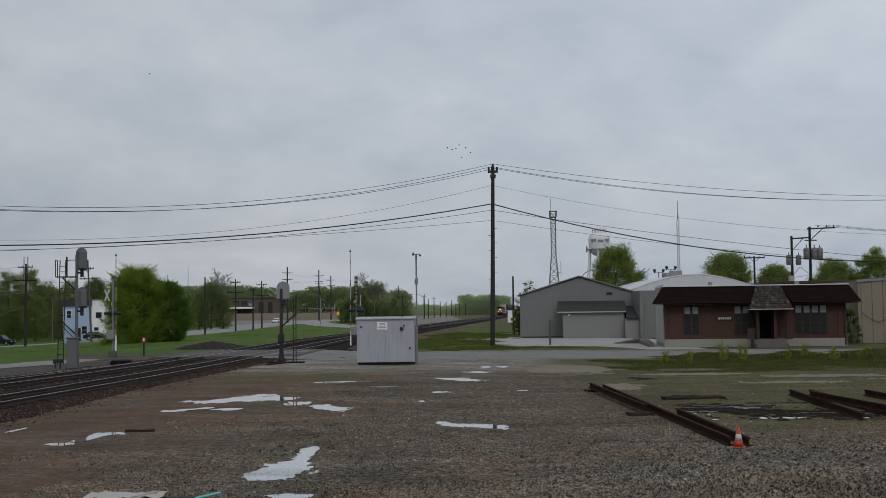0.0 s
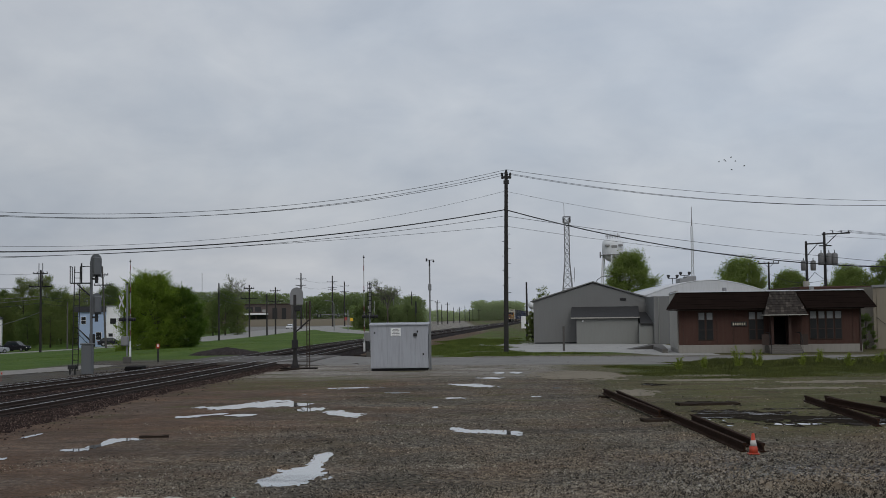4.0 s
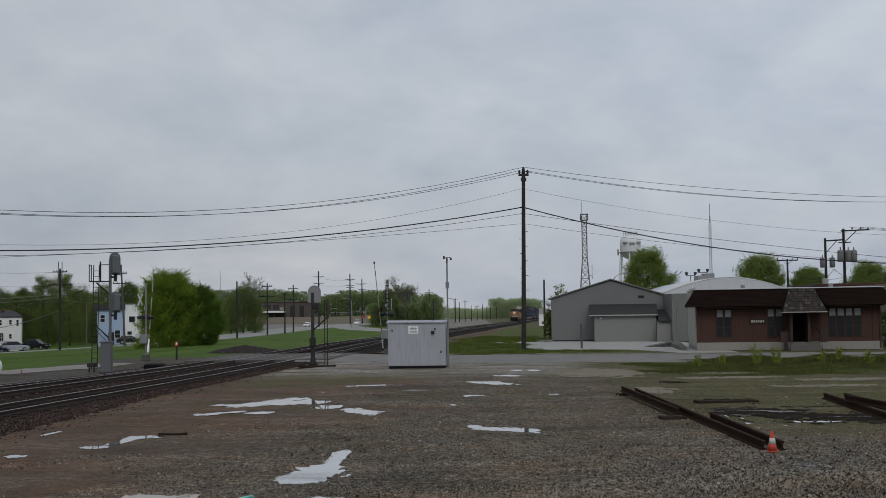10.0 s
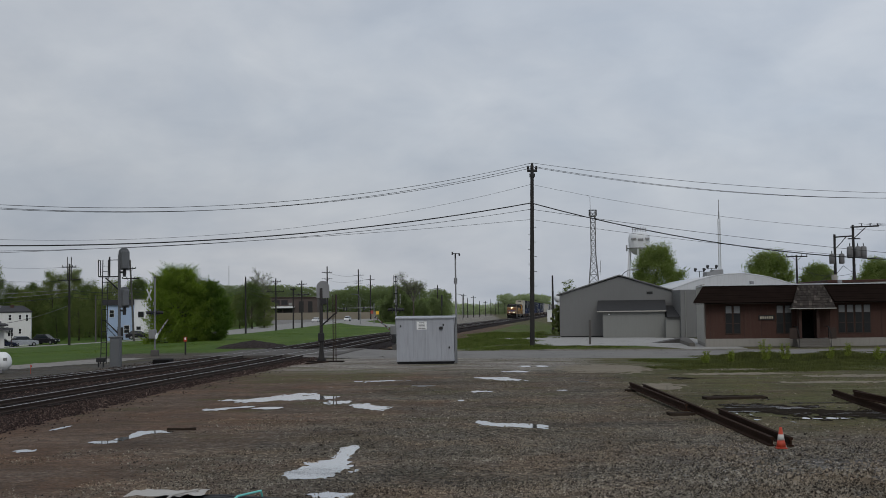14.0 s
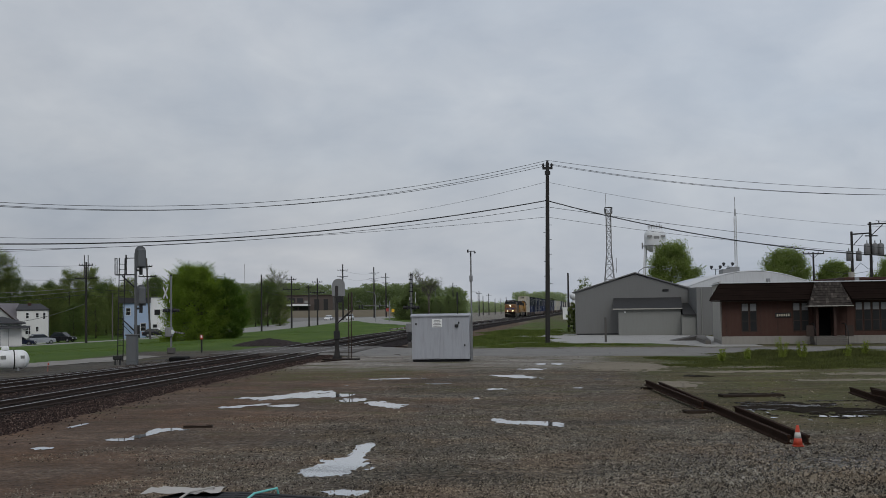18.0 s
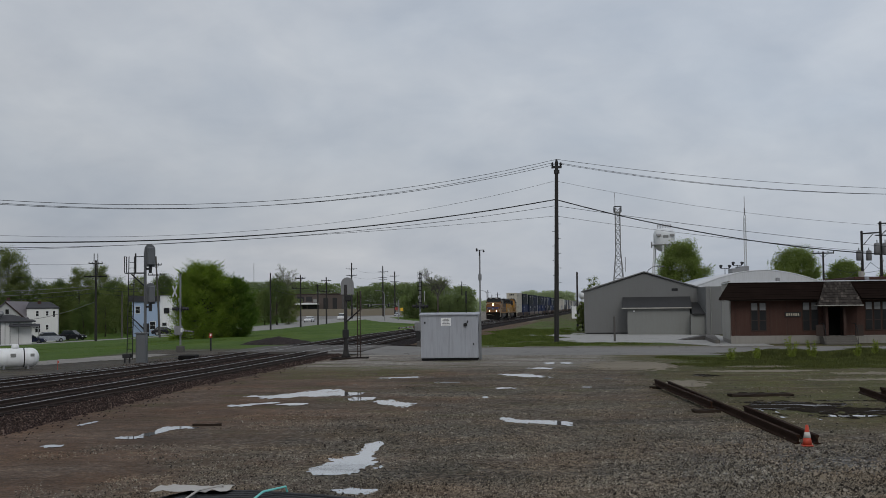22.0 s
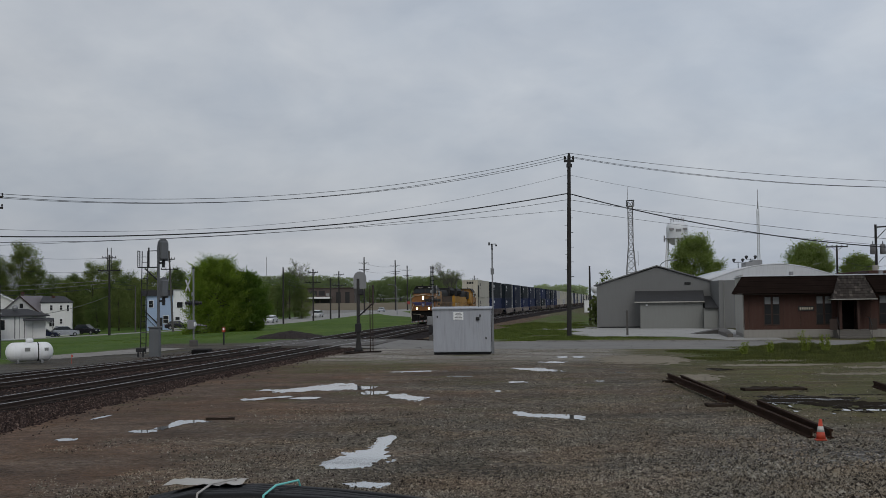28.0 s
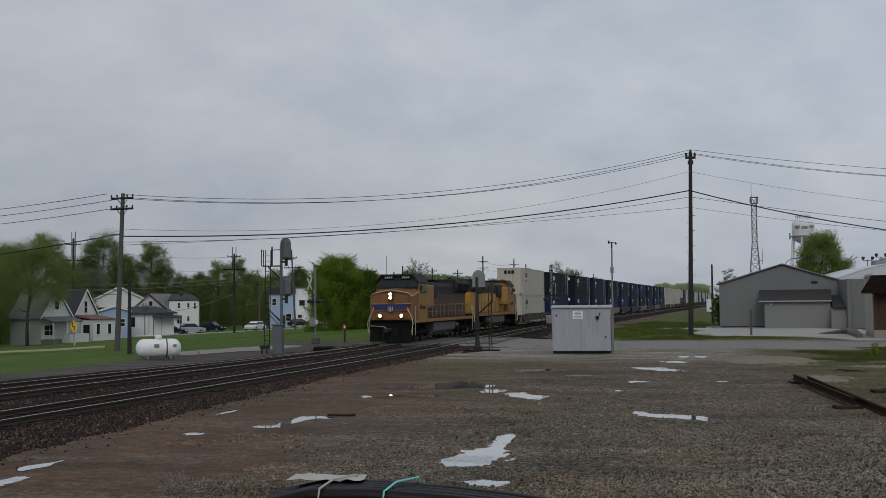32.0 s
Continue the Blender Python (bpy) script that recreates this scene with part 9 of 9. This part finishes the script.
for dz in (0.0, 2.0):
    wire((-60.9, 173.7, 8.2 + dz), (-84.2, 168.0, 10.0 + dz), 0.8, 0.02, M_WIRE_THIN)
for dx in (0.6, 1.6, 2.5):
    wire((40.1 + dx, 129.9, 11.95), (75 + dx, 122, 11.5), 1.2, 0.018, M_WIRE_THIN)
wire((38.1, 130, 7.0), (28.5, 111.0, 4.9), 0.6, 0.02)
wire((40.1, 130, 6.6), (39.2, 150, 8.0), 0.7, 0.02)
for a, b in (((-47.9, 365.8, 15.4), (-47.1, 450.5, 17.0)), ((-49, 365.8, 13.4), (-48.5, 450.5, 14.8)), ((-47.1, 450.5, 17.0), (-44.9, 475.2, 16.0))):
    wire(a, b, 0.8, 0.03, M_WIRE_THIN)

# ---- pieces of the ground: ties and loose stones ----
TIE_MESH = [Mesh().box(-1.3, 1.3, -0.115, 0.115, -0.08, 0.012 + 0.006 * k, 0.015).data("tie", M_TIE) for k in range(3)]
for tr, near in TRACKS:
    y, k = 17.0, 0
    while k < 148:
        if not 79.3 < y < 92.7:
            tie = part("tie", TIE_MESH[k % 3], None, tr)
            jog = noise.noise(Vector((y, 5.6 * near, 0)))
            off = pitch(y) if near else 0.0
            c, s = math.cos(radians(track_turn(y))), math.sin(radians(track_turn(y)))
            tie.matrix_basis = pose(track_x(y) + off * c, y + off * s, 0.09 + rise(y) + 0.01 * jog, 0, 0, track_turn(y) + 1.2 * jog)
        y += 0.56
        k += 1
    rest = Mesh()
    while y < 260:
        off = pitch(y) if near else 0.0
        c, s = math.cos(radians(track_turn(y))), math.sin(radians(track_turn(y)))
        b = Mesh().box(-1.3, 1.3, -0.115, 0.115, -0.08, 0.014)
        rest.add([(track_x(y) + (off + px) * c - py * s, y + (off + px) * s + py * c, 0.09 + rise(y) + pz) for px, py, pz in b.v], b.f)
        y += 0.56
    far_ties = part("distant_ties", rest, M_TIE, tr)
    far_ties["kind"] = "stuff"


def stone_material(name, *stops):
    n = Nodes(name)
    col = n.ramp(n.island(), *stops)
    if "grey" in name:
        col = lot_tones(n, col, n.world())
    return n.done(col, 0.9, 0, n.noise(30, 3), 0.3, 0.01, 0.1)


M_STONES = stone_material("loose_grey_brown_stones", (0.0, (0.012, 0.01, 0.0085)), (0.25, (0.042, 0.036, 0.028)), (0.55, (0.142, 0.124, 0.096)), (0.9, (0.222, 0.2, 0.162)), (1.0, (0.31, 0.288, 0.245)))
M_RED_STONES = stone_material("loose_red_brown_stones", (0.0, (0.007, 0.005, 0.0048)), (0.5, (0.026, 0.0165, 0.0138)), (0.85, (0.07, 0.046, 0.038)), (1.0, (0.19, 0.14, 0.115)))


def stones(name, label, mat, seed, x, y, z, size):
    """Loose angular stones lying on the surface: four-sided chips with an off-centre peak."""
    g = np.random.default_rng(seed)
    n = len(x)
    turn = g.uniform(0, 6.28, (n, 1)) + np.arange(4) * 1.571 + g.uniform(-0.4, 0.4, (n, 4))
    reach = size[:, None] * g.uniform(0.65, 1.2, (n, 4))
    co = np.zeros((n, 5, 3))
    co[:, :4, 0], co[:, :4, 1], co[:, :4, 2] = x[:, None] + reach * np.cos(turn), y[:, None] + reach * np.sin(turn), z[:, None] - 0.01
    co[:, 4, 0], co[:, 4, 1], co[:, 4, 2] = x + g.uniform(-0.5, 0.5, n) * size, y + g.uniform(-0.5, 0.5, n) * size, z + size * g.uniform(0.3, 0.95, n)
    tri = (np.arange(n)[:, None, None] * 5 + np.array([(0, 1, 4), (1, 2, 4), (2, 3, 4), (3, 0, 4)])).reshape(-1)
    me = bpy.data.meshes.new(name)
    me.vertices.add(n * 5)
    me.vertices.foreach_set("co", co.reshape(-1))
    me.loops.add(len(tri))
    me.loops.foreach_set("vertex_index", tri)
    me.polygons.add(n * 4)
    me.polygons.foreach_set("loop_start", np.arange(n * 4) * 3)
    me.update(calc_edges=True)
    me.validate()
    me.materials.append(mat)
    tagged(new(name, me), label, "stones", kind="stuff")


def lattice_noise(x, y, scale, seed):
    """Smooth random field, for uneven strewing."""
    g = np.random.default_rng(seed).random((128, 128))
    u, v = x * scale + 500, y * scale + 500
    i, j = np.floor(u).astype(int), np.floor(v).astype(int)
    a, b = u - i, v - j
    a, b = a * a * (3 - 2 * a), b * b * (3 - 2 * b)
    at = lambda p, q: g[p % 128, q % 128]
    return (at(i, j) * (1 - a) + at(i + 1, j) * a) * (1 - b) + (at(i, j + 1) * (1 - a) + at(i + 1, j + 1) * a) * b


def on_lot(count, seed):
    """Strewn thickly near the road-stone, thinly on the worn dirt towards the track, hardly in the puddles."""
    g = np.random.default_rng(seed)
    y = 17.0 / (1 - g.random(count) * (1 - 17.0 / 78.0))
    x = g.uniform(-0.42, 0.44, count) * y
    off = x - (-21.6 + 0.1135 * (y - 38))
    keep = (off > 10.0) & (lattice_noise(x, y, 0.35, 1) * 0.6 + lattice_noise(x, y, 1.3, 2) * 0.4 > g.uniform(0.1, 0.8, count) + 0.5 * np.clip((19 - off) / 5, 0, 1))
    keep &= g.random(count) > 0.8 * np.clip((x - 4.5) / 3, 0, 1) * np.clip((y - 27) / 7, 0, 1)
    for blobs in POOLS:
        wet = np.zeros(count)
        for bx, by, a, b, turn in blobs:
            w = radians(turn)
            u, v = (x - bx) * math.cos(w) + (y - by) * math.sin(w), -(x - bx) * math.sin(w) + (y - by) * math.cos(w)
            wet += np.exp(-0.7 * ((u / a) ** 2 + (v / b) ** 2))
        keep &= wet < g.uniform(0.4, 1.05, count) * np.where(g.random(count) < 0.3, 1.0, 0.75)
    x, y = x[keep], y[keep]
    coarse = np.clip((x - 1.5) / 4, 0, 1) * np.clip((29 - y) / 5, 0, 1)
    return x, y, np.full(len(x), 0.0), (0.010 + 0.021 * g.random(len(x)) ** 1.8) * (1 + 0.7 * (g.random(len(x)) < 0.05)) * (1 + 0.5 * coarse)


def on_bed(count, seed):
    """Over the shoulder to its ragged foot, thinner between the rails, a few strays on the dirt."""
    g = np.random.default_rng(seed)
    y = 14 + 66 * g.random(count) ** 1.2
    grid = np.arange(13.0, 82.0, 0.35)
    foot, gap, line = (np.interp(y, grid, [f(v) for v in grid]) for f in (bed_foot, pitch, track_x))
    shoulder = g.random(count) < 0.68
    d = np.where(shoulder, gap + 0.9 + (foot - gap - 0.75) * g.random(count) ** 0.9, g.uniform(-4.2, 1.0, count) + g.random(count) * gap)
    stray = g.random(count) < 0.006
    d = np.where(stray, foot + np.abs(g.normal(0, 0.6, count)), d)
    on_rail = np.zeros(count, bool)
    for r in (-0.755, 0.755):
        on_rail |= (np.abs(d - r) < 0.1) | (np.abs(d - gap - r) < 0.1)
    y, d, foot, gap, line = (v[~on_rail] for v in (y, d, foot, gap, line))
    z = np.where(d > gap + 1.4, np.interp((d - gap - 1.4) / (foot - gap - 1.4), [0, 0.4, 0.85, 1.0, 1.01], [0.06, 0.09, 0.04, 0.0, 0.0]), 0.065)
    return line + d, y, np.maximum(z, 0.0) + 0.005, g.uniform(0.02, 0.055, len(y))


stones("loose_gravel", "loose grey-brown stones strewn over the lot", M_STONES, 91, *on_lot(400000, 93))
stones("loose_ballast", "angular red-brown ballast stones on the track shoulder", M_RED_STONES, 92, *on_bed(110000, 94))

# ---- birds ----
M_BIRD = paint("grey_brown_feathers", (0.09, 0.085, 0.08), 0.9)
FLOCK = [(0.0, 0.0, 0), (0.9, 0.45, 1), (1.7, 0.2, 2), (-0.6, 0.3, 1), (2.3, -0.2, 0), (1.2, -0.5, 2), (0.5, 0.6, 3), (0, 0, 0)]
BIRDS = []
for ox, oz, oy in FLOCK:
    b = thing("bird", "small dark bird in flight", "bird", (ox, 148, 23), group="birds")
    part("body", Mesh().sphere((0, 0, 0), 0.05, 8, 5, 0.8, 2.4, 0.8), M_BIRD, b)
    for s in (-1, 1):
        part("wing", Mesh().add([(s * 0.02, 0.06, 0.02), (s * 0.2, 0.02, 0.1), (s * 0.19, -0.05, 0.09), (s * 0.02, -0.06, 0.0), (s * 0.02, 0.06, -0.01), (s * 0.2, 0.02, 0.08)], [(0, 1, 2, 3), (3, 2, 5, 4), (4, 5, 1, 0)]), M_BIRD, b)
    BIRDS.append(b)

# ---- what moves ----


def motions():
    times = [0, 2, 4, 6, 8, 10, 12, 14, 16, 18, 20, 22, 24, 26, 28, 29, 30, 31, 32]
    for ob, back, lift, turned in TRAIN:
        rows = []
        for t in times:
            y = LEAD_AT_END + SPEED * (32 - t) + back
            x, y, turn = along(y)
            rows.append((t, pose(x, y, RAIL_TOP + rise(y) + lift, 0, 0, turn + (180 if turned else 0))))
        walk(ob, rows)
    # the locomotives' wheels roll with the train
    for ax, y, r in WHEELSETS:
        sense = 1 if ax.parent == loco_lead else -1
        walk(ax, [(k * 0.04, pose(0, y, r, sense * math.degrees(SPEED * 0.04 * k / r) % 360)) for k in range(801)])
    # the gates come down
    swing = [(0, 0), (9.0, 0), (9.5, 12), (10, 28), (11, 44), (12, 59), (13, 71), (14, 80), (15, 89), (15.6, 90), (32, 90)]
    for arm, side in ((arm_w, -1), (arm_e, 1)):
        walk(arm, [(t, pose(0.22 if side < 0 else -0.46, 0, 1.6, side * (a + (2 if side < 0 and t > 15.5 else 0)))) for t, a in swing])
    # street traffic
    for car, rows in zip(STREET_CARS, (
            [(0, -52.2, 372), (17, -52.0, 368), (19, -51.0, 345), (21, -50.0, 312), (24, -48.5, 268), (28, -47.5, 225), (29.5, -49, 205), (30.3, -53, 196), (31, -56.6, 190.5), (32, -61.3, 184.8)],
            [(0, -42.5, 560), (9, -43.5, 470), (11, -44.5, 424), (14, -45.6, 400), (17, -46.2, 382), (20, -47.0, 352), (24, -47.0, 322), (28, -47.5, 278), (32, -50.0, 240)],
            [(0, -40, 760), (14, -41, 620), (18, -42, 540), (22, -43.5, 470), (24, -44.2, 440), (28, -45.5, 390), (32, -46.0, 350)])):
        walk(car, [(t, pose(x, y, land(x, y) + 0.06, 0, 0, -93 if y > 210 else -97)) for t, x, y in rows])
    # a small flock crosses the sky, and one bird by itself
    for k, b in enumerate(BIRDS):
        ox, oz, oy = FLOCK[k]
        rows = []
        for t, dip in ((0, 0.0), (2, 1.6), (4, 1.8), (6, 0.0), (9, 0.0), (32, 0.0)):
            x = 1.3 + 8.1 * t + ox if k < 7 else -36.5 - 7.0 * t
            z = (23.2 + 0.12 * t if k < 7 else 33.0 + 0.2 * t) + oz - (dip if k < 7 else 0.0)
            rows.append((t, pose(x, 148 + oy, z + 0.3 * math.sin(t * 1.7 + k), 0, 0, -90 if k < 7 else 90)))
        walk(b, rows)


motions()
